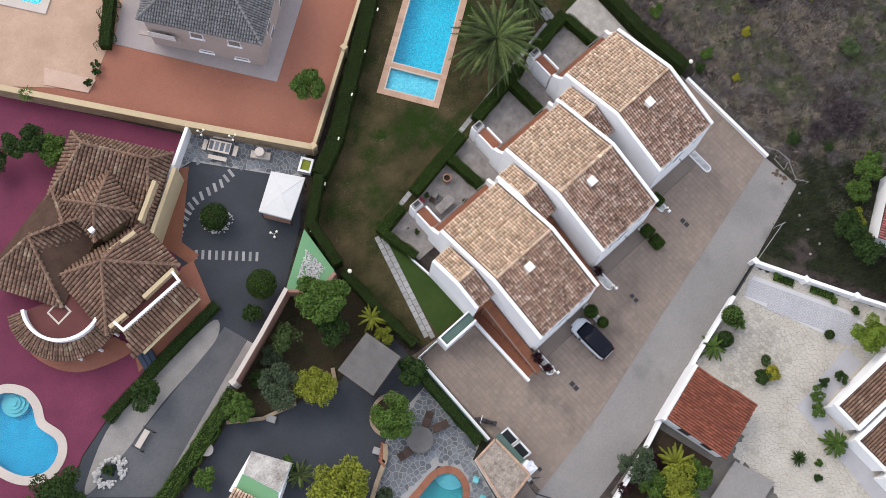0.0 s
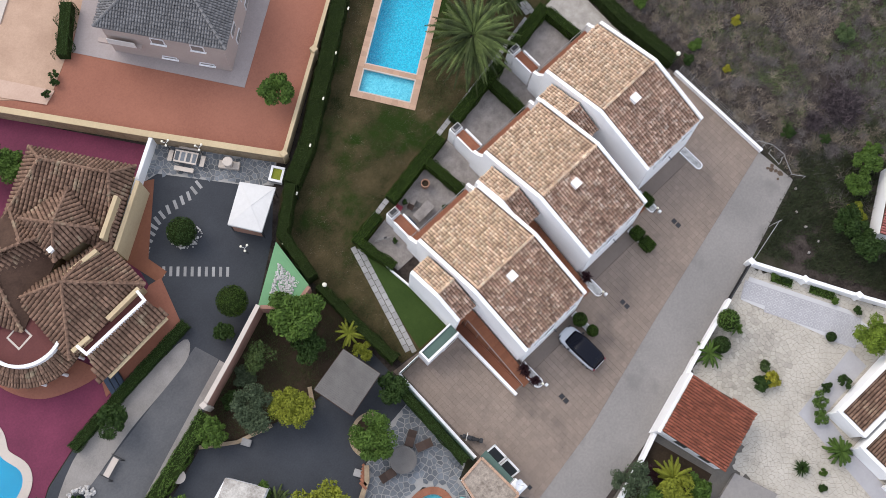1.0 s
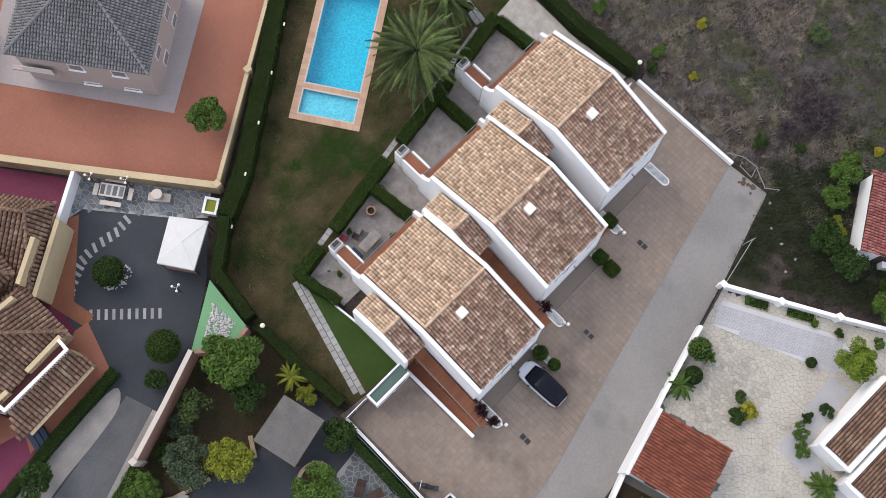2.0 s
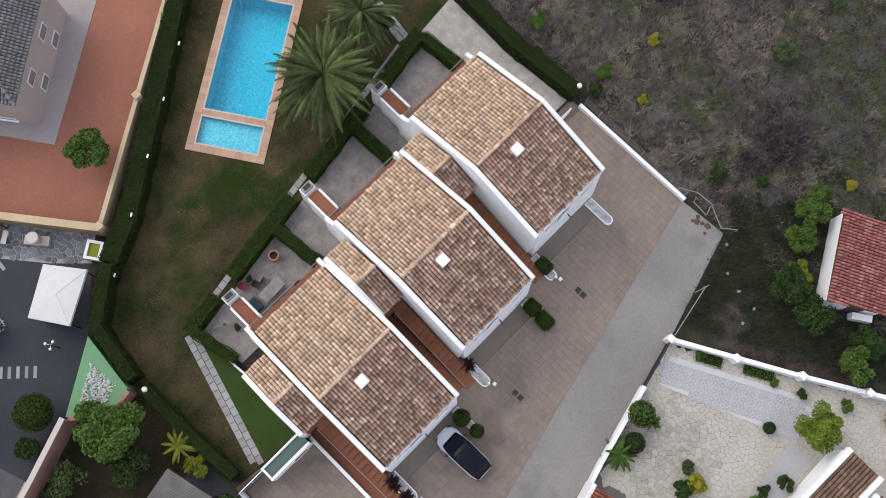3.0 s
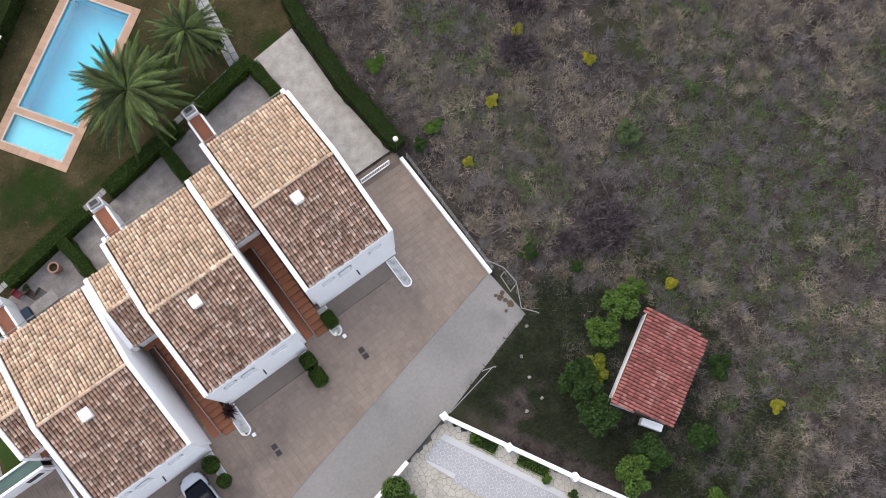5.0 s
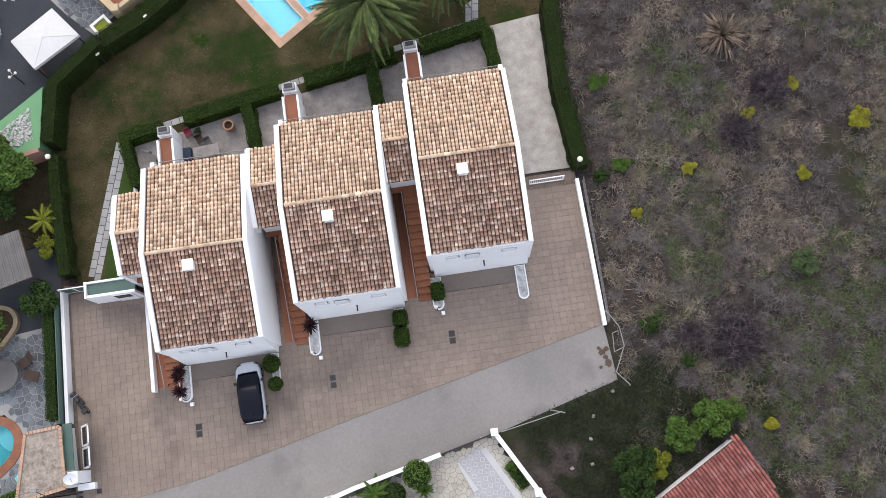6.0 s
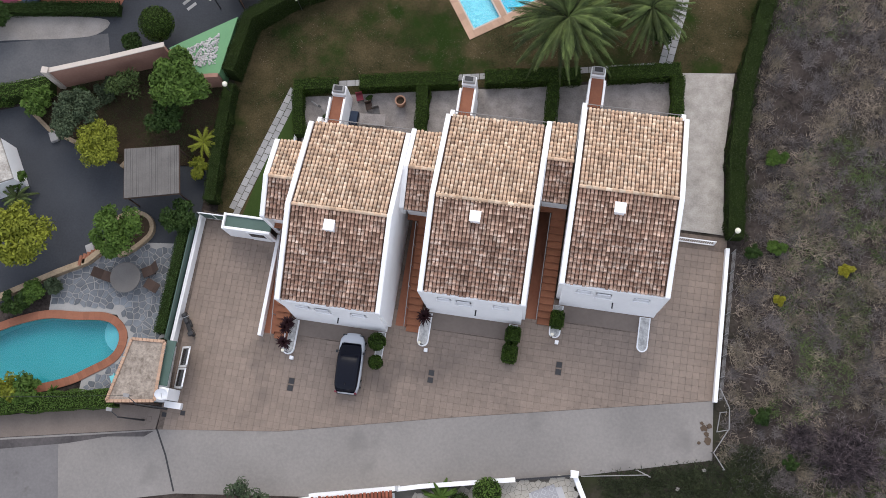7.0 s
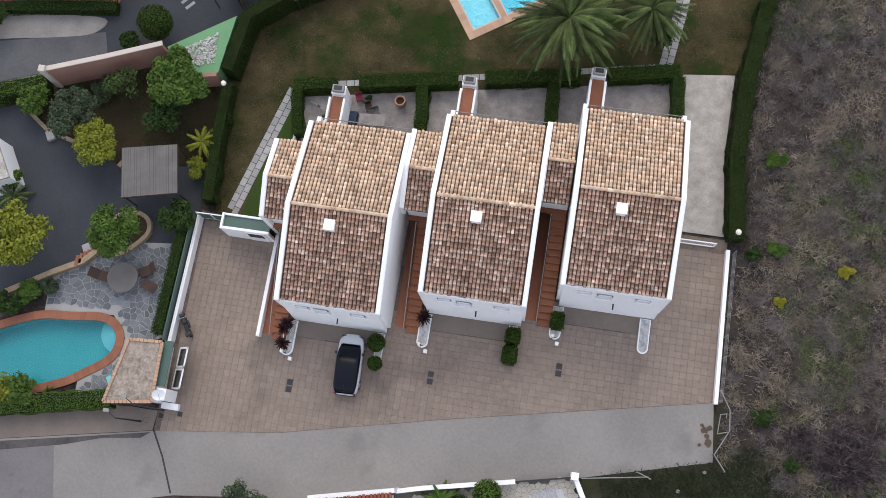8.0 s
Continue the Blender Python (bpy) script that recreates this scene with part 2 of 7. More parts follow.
M["glassdark"] = plain("dark_window_glass", (0.02, 0.025, 0.03), 0.08)
M["glassgrey"] = plain("grey_window_glass", (0.2, 0.19, 0.18), 0.15)
M["carwhite"] = plain("silver_white_car_paint", (0.5, 0.52, 0.55), 0.3, 0.0, 0.5)
M["carglass"] = plain("black_car_glass", (0.003, 0.004, 0.01), 0.2)
M["carglass"].node_tree.nodes["Principled BSDF"].inputs["Specular IOR Level"].default_value = 0.2
M["rubber"] = plain("black_rubber", (0.015, 0.015, 0.016), 0.8)
M["chrome"] = plain("brushed_steel", (0.6, 0.6, 0.6), 0.3, 1.0)
M["globe"] = plain("opal_globe", (0.8, 0.76, 0.62), 0.3)
M["shutter"] = plain("grey_white_shutter", (0.66, 0.66, 0.67), 0.6)
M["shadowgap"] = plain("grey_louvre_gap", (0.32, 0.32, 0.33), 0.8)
M["bluecloth"] = plain("dark_blue_cushion", (0.03, 0.045, 0.075), 0.9)
M["redcloth"] = plain("wine_red_cloth", (0.2, 0.03, 0.045), 0.9)
M["aqua"] = plain("turquoise_plastic", (0.16, 0.5, 0.52), 0.5)


def water_material(name, tint, scale):
    """Clear water: refracting, with small ripples."""
    m = bpy.data.materials.new(name)
    m.use_nodes = True
    nt = m.node_tree
    b = nt.nodes["Principled BSDF"]
    b.inputs["Base Color"].default_value = (*tint, 1)
    b.inputs["Roughness"].default_value, b.inputs["IOR"].default_value = 0.02, 1.33
    b.inputs["Transmission Weight"].default_value = 1.0
    geo = nt.nodes.new("ShaderNodeNewGeometry")
    n = nt.nodes.new("ShaderNodeTexNoise")
    n.inputs["Scale"].default_value, n.inputs["Detail"].default_value = scale, 3
    bump = nt.nodes.new("ShaderNodeBump")
    bump.inputs["Strength"].default_value, bump.inputs["Distance"].default_value = 0.35, 0.04
    nt.links.new(geo.outputs["Position"], n.inputs["Vector"])
    nt.links.new(n.outputs["Fac"], bump.inputs["Height"])
    nt.links.new(bump.outputs["Normal"], b.inputs["Normal"])
    return m


M["water"] = water_material("pool_water", (0.5, 0.94, 1.0), 3.0)


def leaf_material(name, light, dark, patch=0.8):
    m = material(name, light, dark, 3.0, patch, 0.6, 0.0, 0.7, island=0.28)
    b = m.node_tree.nodes["Principled BSDF"]
    b.inputs["Specular IOR Level"].default_value = 0.12
    return m


M["hedge"] = leaf_material("hedge_leaf", (0.046, 0.08, 0.011), (0.016, 0.032, 0.004))
M["hedge_dark"] = leaf_material("dark_hedge_leaf", (0.034, 0.052, 0.011), (0.01, 0.018, 0.004))
M["leaf_dark"] = leaf_material("dark_green_leaf", (0.041, 0.075, 0.017), (0.015, 0.03, 0.008))
M["leaf_mid"] = leaf_material("mid_green_leaf", (0.097, 0.162, 0.029), (0.032, 0.062, 0.013))
M["leaf_bright"] = leaf_material("bright_green_leaf", (0.19, 0.26, 0.03), (0.055, 0.09, 0.012))
M["leaf_lime"] = leaf_material("lime_leaf", (0.238, 0.254, 0.029), (0.107, 0.127, 0.018))
M["leaf_grey"] = leaf_material("olive_grey_leaf", (0.09, 0.12, 0.065), (0.028, 0.042, 0.022))
M["leaf_yellow"] = leaf_material("yellow_flowering_leaf", (0.324, 0.297, 0.027), (0.162, 0.162, 0.023))
M["leaf_palm"] = material("palm_leaf", (0.125, 0.165, 0.048), (0.016, 0.027, 0.009), 2.0, 0.9, 0.75, 0.0, 0.5, piece=0.6)
M["leaf_red"] = leaf_material("dark_red_yucca_leaf", (0.04, 0.016, 0.018), (0.018, 0.008, 0.01))
M["straw"] = material("dry_grass", (0.365, 0.298, 0.229), (0.066, 0.054, 0.045), 2.0, 0.45, 0.75, 0.0, 0.3, island=0.4, third=(0.073, 0.081, 0.037), third_scale=0.11, third_at=0.55)
M["weed"] = leaf_material("green_weed", (0.073, 0.108, 0.033), (0.024, 0.040, 0.012), 0.25)
M["weed_field"] = leaf_material("field_weed", (0.14, 0.19, 0.065), (0.045, 0.068, 0.022), 0.45)
M["weed_dark"] = leaf_material("dark_weed", (0.062, 0.072, 0.036), (0.012, 0.018, 0.009), 0.9)
M["thorn"] = material("thorn_twig", (0.11, 0.085, 0.09), (0.011, 0.008, 0.01), 3.0, 1.5, 0.75, 0.0, 0.4, island=0.8)
M["leaf_soft"] = leaf_material("soft_green_leaf", (0.096, 0.136, 0.056), (0.048, 0.072, 0.028))
M["straw_pale"] = material("bleached_grass", (0.33, 0.28, 0.205), (0.1, 0.082, 0.062), 2.0, 0.6, 0.75, 0.0, 0.4, island=0.5)
M["dead_palm"] = material("dead_palm_leaf", (0.24, 0.18, 0.13), (0.075, 0.053, 0.04), 3.0, 1.0, 0.8, 0.0, 0.4, island=0.5)
M["twig_pale"] = material("pale_grey_twig", (0.230, 0.201, 0.190), (0.069, 0.060, 0.057), 3.0, 0.3, 0.75, 0.0, 0.5, island=0.4)
M["twig"] = material("grey_twig", (0.200, 0.175, 0.169), (0.050, 0.044, 0.043), 3.0, 0.6, 0.75, 0.0, 0.4, island=0.4)
# filler core under the leaves; shade between them is put into its dark colour
M["inner_shade"] = material("dark_leaf_core", (0.02, 0.034, 0.008), (0.011, 0.018, 0.004), 6.0, 1.0, 0.95, 0.4)
M["pebble"] = material("white_pebble", (0.527, 0.51, 0.484), (0.357, 0.34, 0.323), 9.0, 2.0, 0.8, 0.2, island=0.2)


# ---- mesh tools ----
def part(name, bm, mat, parent=None, label=""):
    """Links a bmesh (or ready mesh) as one mesh object under parent."""
    if isinstance(bm, bpy.types.Mesh):
        me = bm
    else:
        me = bpy.data.meshes.new(name)
        bmesh.ops.recalc_face_normals(bm, faces=bm.faces)
        bm.to_mesh(me)
        bm.free()
    if mat and not me.materials:
        me.materials.append(M[mat])
    ob = new(name, me)
    if parent:
        ob.parent = parent
    return tagged(ob, label)


def thing(name, place, label, category, group="", kind="", turn=0.0):
    ob = new(name)
    ob.empty_display_size = 0.2
    ob.matrix_basis = pose(*place, 0, 0, turn)
    return tagged(ob, label, category, group, kind)


def box(bm, x0, y0, z0, x1, y1, z1, bevel=0.0):
    g = bmesh.ops.create_cube(bm, size=1.0, matrix=Matrix.LocRotScale(((x0 + x1) / 2, (y0 + y1) / 2, (z0 + z1) / 2), None, (abs(x1 - x0), abs(y1 - y0), abs(z1 - z0))))
    if bevel:
        es = list({e for v in g["verts"] for e in v.link_edges})
        bmesh.ops.bevel(bm, geom=es, offset=bevel, segments=2, affect="EDGES", profile=0.5)
    return bm


def boxes(*rows, bevel=0.0):
    bm = bmesh.new()
    for r in rows:
        box(bm, *r, bevel=bevel)
    return bm


def prism(poly, z0, z1, bm=None):
    bm = bm or bmesh.new()
    top = [bm.verts.new((x, y, z1)) for x, y in poly]
    low = [bm.verts.new((x, y, z0)) for x, y in poly]
    bm.faces.new(top)
    bm.faces.new(low[::-1])
    for i in range(len(poly)):
        j = (i + 1) % len(poly)
        bm.faces.new((top[j], top[i], low[i], low[j]))
    return bm


def wall_line(pts, width, z0, z1, bm=None):
    """A wall of constant width along a line of plan points, mitred."""
    bm = bm or bmesh.new()
    P = [Vector(p) for p in pts]
    side = []
    for i, p in enumerate(P):
        d0 = (P[i] - P[i - 1]).normalized() if i else (P[1] - P[0]).normalized()
        d1 = (P[i + 1] - P[i]).normalized() if i < len(P) - 1 else d0
        d = (d0 + d1).normalized()
        n = Vector((-d.y, d.x)) * (width / 2 / max(0.4, d.dot(d0)))
        side.append((p + n, p - n))
    rows = [[bm.verts.new((*q, z)) for q, z in ((a, z0), (a, z1), (b, z1), (b, z0))] for a, b in side]
    for r, s in zip(rows, rows[1:]):
        for k in range(4):
            bm.faces.new((r[k], s[k], s[(k + 1) % 4], r[(k + 1) % 4]))
    bm.faces.new(rows[0])
    bm.faces.new(rows[-1][::-1])
    return bm


def round_body(profile, seg=16, at=(0, 0), bm=None):
    """A turned body from (radius, z) pairs."""
    bm = bm or bmesh.new()
    rings = []
    for r, z in profile:
        rings.append([bm.verts.new((at[0] + r * math.cos(a), at[1] + r * math.sin(a), z)) for a in (2 * math.pi * k / seg for k in range(seg))])
    for lo, hi in zip(rings, rings[1:]):
        for k in range(seg):
            bm.faces.new((lo[k], lo[(k + 1) % seg], hi[(k + 1) % seg], hi[k]))
    bm.faces.new(rings[0][::-1])
    bm.faces.new(rings[-1])
    return bm


def rod(bm, a, b, r, r2=None, seg=6):
    a, b = Vector(a), Vector(b)
    d = b - a
    m = Matrix.Translation((a + b) / 2) @ d.to_track_quat("Z", "Y").to_matrix().to_4x4()
    bmesh.ops.create_cone(bm, cap_ends=True, segments=seg, radius1=r, radius2=r if r2 is None else r2, depth=d.length, matrix=m)
    return bm


def smooth_loop(pts, per=6):
    """A closed, rounded outline through a few plan points."""
    out, n = [], len(pts)
    for i in range(n):
        p0, p1, p2, p3 = (Vector(pts[(i + k) % n]) for k in (-1, 0, 1, 2))
        for k in range(per):
            t = k / per
            q = 0.5 * (2 * p1 + (p2 - p0) * t + (2 * p0 - 5 * p1 + 4 * p2 - p3) * t * t + (3 * p1 - p0 - 3 * p2 + p3) * t ** 3)
            out.append((q.x, q.y))
    return out


def grow(poly, d):
    """The outline moved outwards by d (counter-clockwise or clockwise)."""
    n = len(poly)
    area = sum(poly[i][0] * poly[(i + 1) % n][1] - poly[(i + 1) % n][0] * poly[i][1] for i in range(n))
    s = 1 if area > 0 else -1
    out = []
    for i in range(n):
        a, b, c = Vector(poly[i - 1]), Vector(poly[i]), Vector(poly[(i + 1) % n])
        d0, d1 = (b - a).normalized(), (c - b).normalized()
        t = (d0 + d1).normalized()
        out.append(tuple(b + Vector((t.y, -t.x)) * s * d / max(0.5, t.dot(d0))))
    return out


def ring_slab(inner, outer, z0, z1):
    bm = bmesh.new()
    n = len(inner)
    v = [[bm.verts.new((*p, z)) for p in loop] for loop, z in ((inner, z0), (inner, z1), (outer, z1), (outer, z0))]
    for k in range(4):
        a, b = v[k], v[(k + 1) % 4]
        for i in range(n):
            j = (i + 1) % n
            bm.faces.new((a[i], a[j], b[j], b[i]))
    return bm


def quick_mesh(name, verts, size, mat, second=None, pattern=None):
    """A mesh of separate faces with `size` corners each, from an array of corners."""
    verts = np.asarray(verts, dtype=np.float32).reshape(-1, 3)
    n, f = len(verts), len(verts) // size
    me = bpy.data.meshes.new(name)
    me.vertices.add(n)
    me.vertices.foreach_set("co", verts.ravel())
    me.loops.add(n)
    me.loops.foreach_set("vertex_index", np.arange(n, dtype=np.int32))
    me.polygons.add(f)
    me.polygons.foreach_set("loop_start", np.arange(0, n, size, dtype=np.int32))
    me.polygons.foreach_set("loop_total", np.full(f, size, dtype=np.int32))
    me.update(calc_edges=True)
    me.materials.append(M[mat])
    if second:
        me.materials.append(M[second])
        me.polygons.foreach_set("material_index", np.tile(np.array(pattern, dtype=np.int32), f // len(pattern)))
    return me


def holed(poly, holes, z0, z1):
    """A sheet with an upturned rim and openings through it."""
    bm = bmesh.new()
    edges = []
    for loop in (poly, *holes):
        v = [bm.verts.new((*p, z1)) for p in loop]
        edges += [bm.edges.new((v[i - 1], v[i])) for i in range(len(v))]
    bmesh.ops.triangle_fill(bm, use_beauty=True, use_dissolve=False, edges=edges, normal=(0, 0, 1))
    for loop in (poly, *holes):
        for i in range(len(loop)):
            a, b = loop[i - 1], loop[i]
            bm.faces.new([bm.verts.new(p) for p in ((*a, z0), (*b, z0), (*b, z1), (*a, z1))])
    return bm


def slab(name, poly, z0, z1, mat, label, category, holes=()):
    return tagged(part(name, holed(poly, holes, z0, z1) if holes else prism(poly, z0, z1), mat), label, category, kind="structure")


def inside(poly, x, y):
    hit = False
    for i in range(len(poly)):
        (x0, y0), (x1, y1) = poly[i - 1], poly[i]
        if (y0 > y) != (y1 > y) and x < (x1 - x0) * (y - y0) / (y1 - y0) + x0:
            hit = not hit
    return hit


def clip_half(poly, px, py, nx, ny):
    """The part of a convex outline on the side of the line that (nx, ny) points away from."""
    out = []
    for i in range(len(poly)):
        a, b = poly[i - 1], poly[i]
        da, db = (a[0] - px) * nx + (a[1] - py) * ny, (b[0] - px) * nx + (b[1] - py) * ny
        if da <= 0:
            out.append(a)
        if (da < 0 < db) or (db < 0 < da):
            t = da / (da - db)
            out.append((a[0] + (b[0] - a[0]) * t, a[1] + (b[1] - a[1]) * t))
    return out


def broken_stones(poly, size, rng, joint=0.03):
    """Outlines of irregular stones that fill an area: cells round scattered seeds, shrunk by the joint."""
    xs, ys = [p[0] for p in poly], [p[1] for p in poly]
    nx, ny = int((max(xs) - min(xs)) / size) + 3, int((max(ys) - min(ys)) / size) + 3
    seeds = {(i, j): (min(xs) + (i - 1 + rng.uniform(0.02, 0.98)) * size, min(ys) + (j - 1 + rng.uniform(0.02, 0.98)) * size) for i in range(nx) for j in range(ny)}
    out = []
    for (i, j), (x, y) in seeds.items():
        if not inside(poly, x, y):
            continue
        cell = [(x - size * 1.4, y - size * 1.4), (x + size * 1.4, y - size * 1.4), (x + size * 1.4, y + size * 1.4), (x - size * 1.4, y + size * 1.4)]
        for di in (-2, -1, 0, 1, 2):
            for dj in (-2, -1, 0, 1, 2):
                s = seeds.get((i + di, j + dj))
                if s and (di or dj) and cell:
                    dx, dy = s[0] - x, s[1] - y
                    d = math.hypot(dx, dy)
                    cell = clip_half(cell, x + dx / 2 - dx / d * joint, y + dy / 2 - dy / d * joint, dx / d, dy / d)
        if len(cell) >= 3:
            out.append(cell)
    return out

# ---- ground ----
def turned(x, y, deg, u, v):
    c, s = math.cos(radians(deg)), math.sin(radians(deg))
    return (x + u * c - v * s, y + u * s + v * c)


POOL = (15.2, 27.6, 33.8)
POOL_HOLE = [turned(*POOL, u, v) for u, v in ((0.3, -0.3), (13.2, -0.3), (13.2, -5.7), (0.3, -5.7))]
KIDNEY = smooth_loop([(-26.9, 27.8), (-25.7, 26.6), (-25.6, 25.2), (-26.2, 23.6), (-25.8, 21.7), (-26.5, 20.6), (-28.0, 20.2), (-29.5, 21.1), (-30.4, 23.0), (-30.6, 25.5), (-29.0, 27.6)])
LAGOON = smooth_loop([(-12.6, -4.6), (-9.2, -2.7), (-6.3, -2.3), (-4.1, -2.1), (-3.0, -2.9), (-3.2, -4.3), (-4.7, -5.5), (-6.3, -6.5), (-9.0, -7.4), (-12.0, -7.2)])
FORECOURT = [(1.2, -9.0), (9.8, -7.8), (20.8, -5.2), (38.7, -1.3), (38.6, 10.0), (7.0, 10.0), (7.0, 6.4), (1.2, 7.0)]
slab("ground", [(-1500, -1500), (1500, -1500), (1500, 1500), (-1500, 1500)], -0.6, 0.0, "field", "dry overgrown field of scrub and soil", "ground", [POOL_HOLE, grow(KIDNEY, 0.2), grow(LAGOON, 0.2)])
slab("lawn", [(2.2, 7.0), (7.0, 6.4), (7.0, 16.6), (34.0, 21.6), (39.0, 22.6), (41, 50), (30, 50), (19, 35), (7.5, 26.4), (4.5, 24.8), (1.5, 22), (1.4, 17)], 0.0, 0.03, "lawn", "worn communal lawn with bare brown patches", "lawn", [POOL_HOLE])
slab("forecourt_bed", FORECOURT, 0.0, 0.02, "joint", "mortar bed under the forecourt pavers", "paving")
slab("road", [(38.7, -1.3), (39.0, -5.2), (30.3, -7.6), (20.1, -9.8), (12.4, -11.8), (3.5, -13.0), (-60, -30), (-60, -23.5), (-9.5, -11.2), (1.1, -9.0), (9.8, -7.8), (20.8, -5.2)], 0.0, 0.035, "concrete", "pale worn concrete lane", "road")
slab("pavement", [(1.1, -8.97), (-9.5, -11.17), (-60, -23.4), (-60, -20), (-9.5, -9.6), (-2.5, -7.6), (1.2, -7.6)], 0.0, 0.07, "bed", "narrow brown brick pavement beside the lane", "pavement")
slab("garden_floor", [(29.8, -7.7), (46, -35), (2, -35), (6, -13.2), (12.4, -12.0), (20.1, -10.0)], 0.0, 0.03, "crazyjoint", "mortar bed of the pale paved garden", "paving")
slab("plum_floor", [(-1.0, 36.2), (-11, 50), (-30, 77), (-70, 60), (-60, 5), (-29, 16.5), (-25, 19.2), (-21.5, 20.3), (-9.5, 22.2), (-8.2, 29.5), (-2.5, 34.5)], 0.0, 0.03, "purple", "plum red resin floor round the villa", "paving", [grow(KIDNEY, 0.2)])
slab("courtyard", [(-1.9, 34.2), (4.6, 25.8), (1.4, 22.4), (-3.4, 18.8), (-12.2, 15.3), (-22, 11.3), (-60, 5), (-60, 9), (-29, 16.5), (-25, 19.1), (-21.5, 20.2), (-9.5, 22.1), (-8.2, 29.5)], 0.0, 0.025, "asphalt", "dark grey asphalt courtyard and drive", "paving")
slab("garden_asphalt", [(-22, 10.6), (-14.5, 13.2), (-11.7, 11.6), (-4.0, 9.8), (1.0, 11), (1.0, 2.5), (-5.4, 3.2), (-7.5, 0.5), (-12, -2), (-30, 2)], 0.0, 0.025, "asphalt", "blue grey asphalt yard between garden beds", "paving")
slab("garden_bed", [(-12.2, 15.1), (-3.6, 18.5), (-1.0, 16.6), (1.3, 16.6), (1.0, 10.4), (-4.2, 9.7), (-6, 9.6), (-11.8, 11.7), (-14.4, 13.4)], 0.0, 0.12, "soil", "dark bare garden bed under trees", "garden bed")
slab("terrace", [(-11, 50.1), (-0.2, 36.1), (6.9, 27.1), (20.2, 35.6), (34, 45), (15, 80), (-32, 78)], 0.0, 0.9, "terrace", "raised red clay floor round the grey roofed house", "terrace")
slab("brick_terrace", [(-10.6, 50.2), (-4.4, 44.5), (4.6, 50.2), (-2, 62), (-20, 64)], 0.9, 0.93, "tan", "tan brick terrace by the small pool", "terrace")
slab("terrace_border", [(-6.29, 48.86), (-3.52, 44.89), (-4.83, 44.32), (-7.33, 47.53)], 0.93, 1.0, "peachstrip", "pale peach strip at the terrace edge", "terrace")
slab("house_apron", [(-0.2, 46.8), (8.7, 34.1), (22, 43), (12, 57)], 0.9, 0.94, "apron", "pale grey paved apron round the house", "paving")

# ---- roof tiles ----
TILE_ENDS = [1, 1, 0] * 4      # which faces of a tile belong to its bleached lower end


def tile_shape(length, radius):
    """One barrel tile as quads, lip, lower end and upper part strip by strip: x across, y up the slope, z off it."""
    seg, quads = 4, []
    for k in range(seg):
        a, b = math.pi * k / seg, math.pi * (k + 1) / seg

        def row(y, wide, high, lift):
            return [(-radius * wide * math.cos(t), y, radius * high * math.sin(t) + lift) for t in (a, b)]
        lip, lo, mid, hi = row(0.0, 0.84, 0.78, 0.05), row(0.0, 1.0, 0.95, 0.075), row(length * 0.34, 0.94, 0.9, 0.05), row(length, 0.82, 0.8, 0.0)
        quads.append((lip[0], lip[1], lo[1], lo[0]))
        quads.append((lo[0], lo[1], mid[1], mid[0]))
        quads.append((mid[0], mid[1], hi[1], hi[0]))
    return np.array(quads, dtype=np.float32)


def tile_mesh(length, radius, mat=None, tip=None):
    q = tile_shape(length, radius)
    me = bpy.data.meshes.new("tile")
    me.from_pydata([tuple(v) for v in q.reshape(-1, 3)], [], [tuple(range(4 * k, 4 * k + 4)) for k in range(len(q))])
    if mat:
        me.materials.append(M[mat])
        me.materials.append(M[tip])
        me.polygons.foreach_set("material_index", np.array(TILE_ENDS, dtype=np.int32))
    return me


def facet_places(poly, col=0.245, row=0.345):
    """Places and axes of the tiles that cover one sloping facet, given by its corners."""
    P = [Vector(p) for p in poly]
    n = sum((P[i - 1].cross(P[i]) for i in range(len(P))), Vector())
    n = (n if n.z > 0 else -n).normalized()
    up = (Vector((0, 0, 1)) - n * n.z).normalized()
    across = up.cross(n)
    o = P[0]
    uv = [((p - o).dot(across), (p - o).dot(up)) for p in P]
    u0, u1 = min(u for u, v in uv), max(u for u, v in uv)
    count = max(1, round((u1 - u0) / col))
    step, out = (u1 - u0) / count, []
    for c in range(count):
        u = u0 + (c + 0.5) * step
        cut = sorted(a[1] + (b[1] - a[1]) * (u - a[0]) / (b[0] - a[0]) for a, b in zip(uv, uv[1:] + uv[:1]) if (a[0] > u) != (b[0] > u))
        for lo, hi in zip(cut[::2], cut[1::2]):
            k = 0
            while lo + k * row < hi - 0.1:
                out.append((o + across * u + up * (lo + k * row), across, up, n))
                k += 1
    return out, step


def joined_tiles(name, facets, mat, parent, rng, col=0.245, row=0.345, skip=None, label=""):
    """All tiles of the facets in one mesh; skip(place) leaves out those built singly."""
    blocks = []
    for poly in facets:
        places, step = facet_places(poly, col, row)
        shape = tile_shape(row * 1.18, step * 0.44)
        for o, a, u, n in places:
            if skip and skip(o):
                continue
            j = rng.uniform(-0.012, 0.012)
            R = np.array([a + u * rng.uniform(-0.03, 0.03), u, n], dtype=np.float32)
            blocks.append(shape.reshape(-1, 3) @ R + np.array(o + a * j + u * rng.uniform(-0.04, 0.04) + n * rng.uniform(0, 0.015), dtype=np.float32))
    ob = part(name, quick_mesh(name, np.concatenate(blocks), 4, mat, *((mat.replace("rest", "tip_rest"), TILE_ENDS) if mat in ("tile_rest", "worn_rest") else ())), mat, parent, label)
    # joins each tile into one island
    bm = bmesh.new()
    bm.from_mesh(ob.data)
    bmesh.ops.remove_doubles(bm, verts=bm.verts, dist=0.0004)
    bm.to_mesh(ob.data)
    bm.free()
    return tagged(ob, kind="stuff")


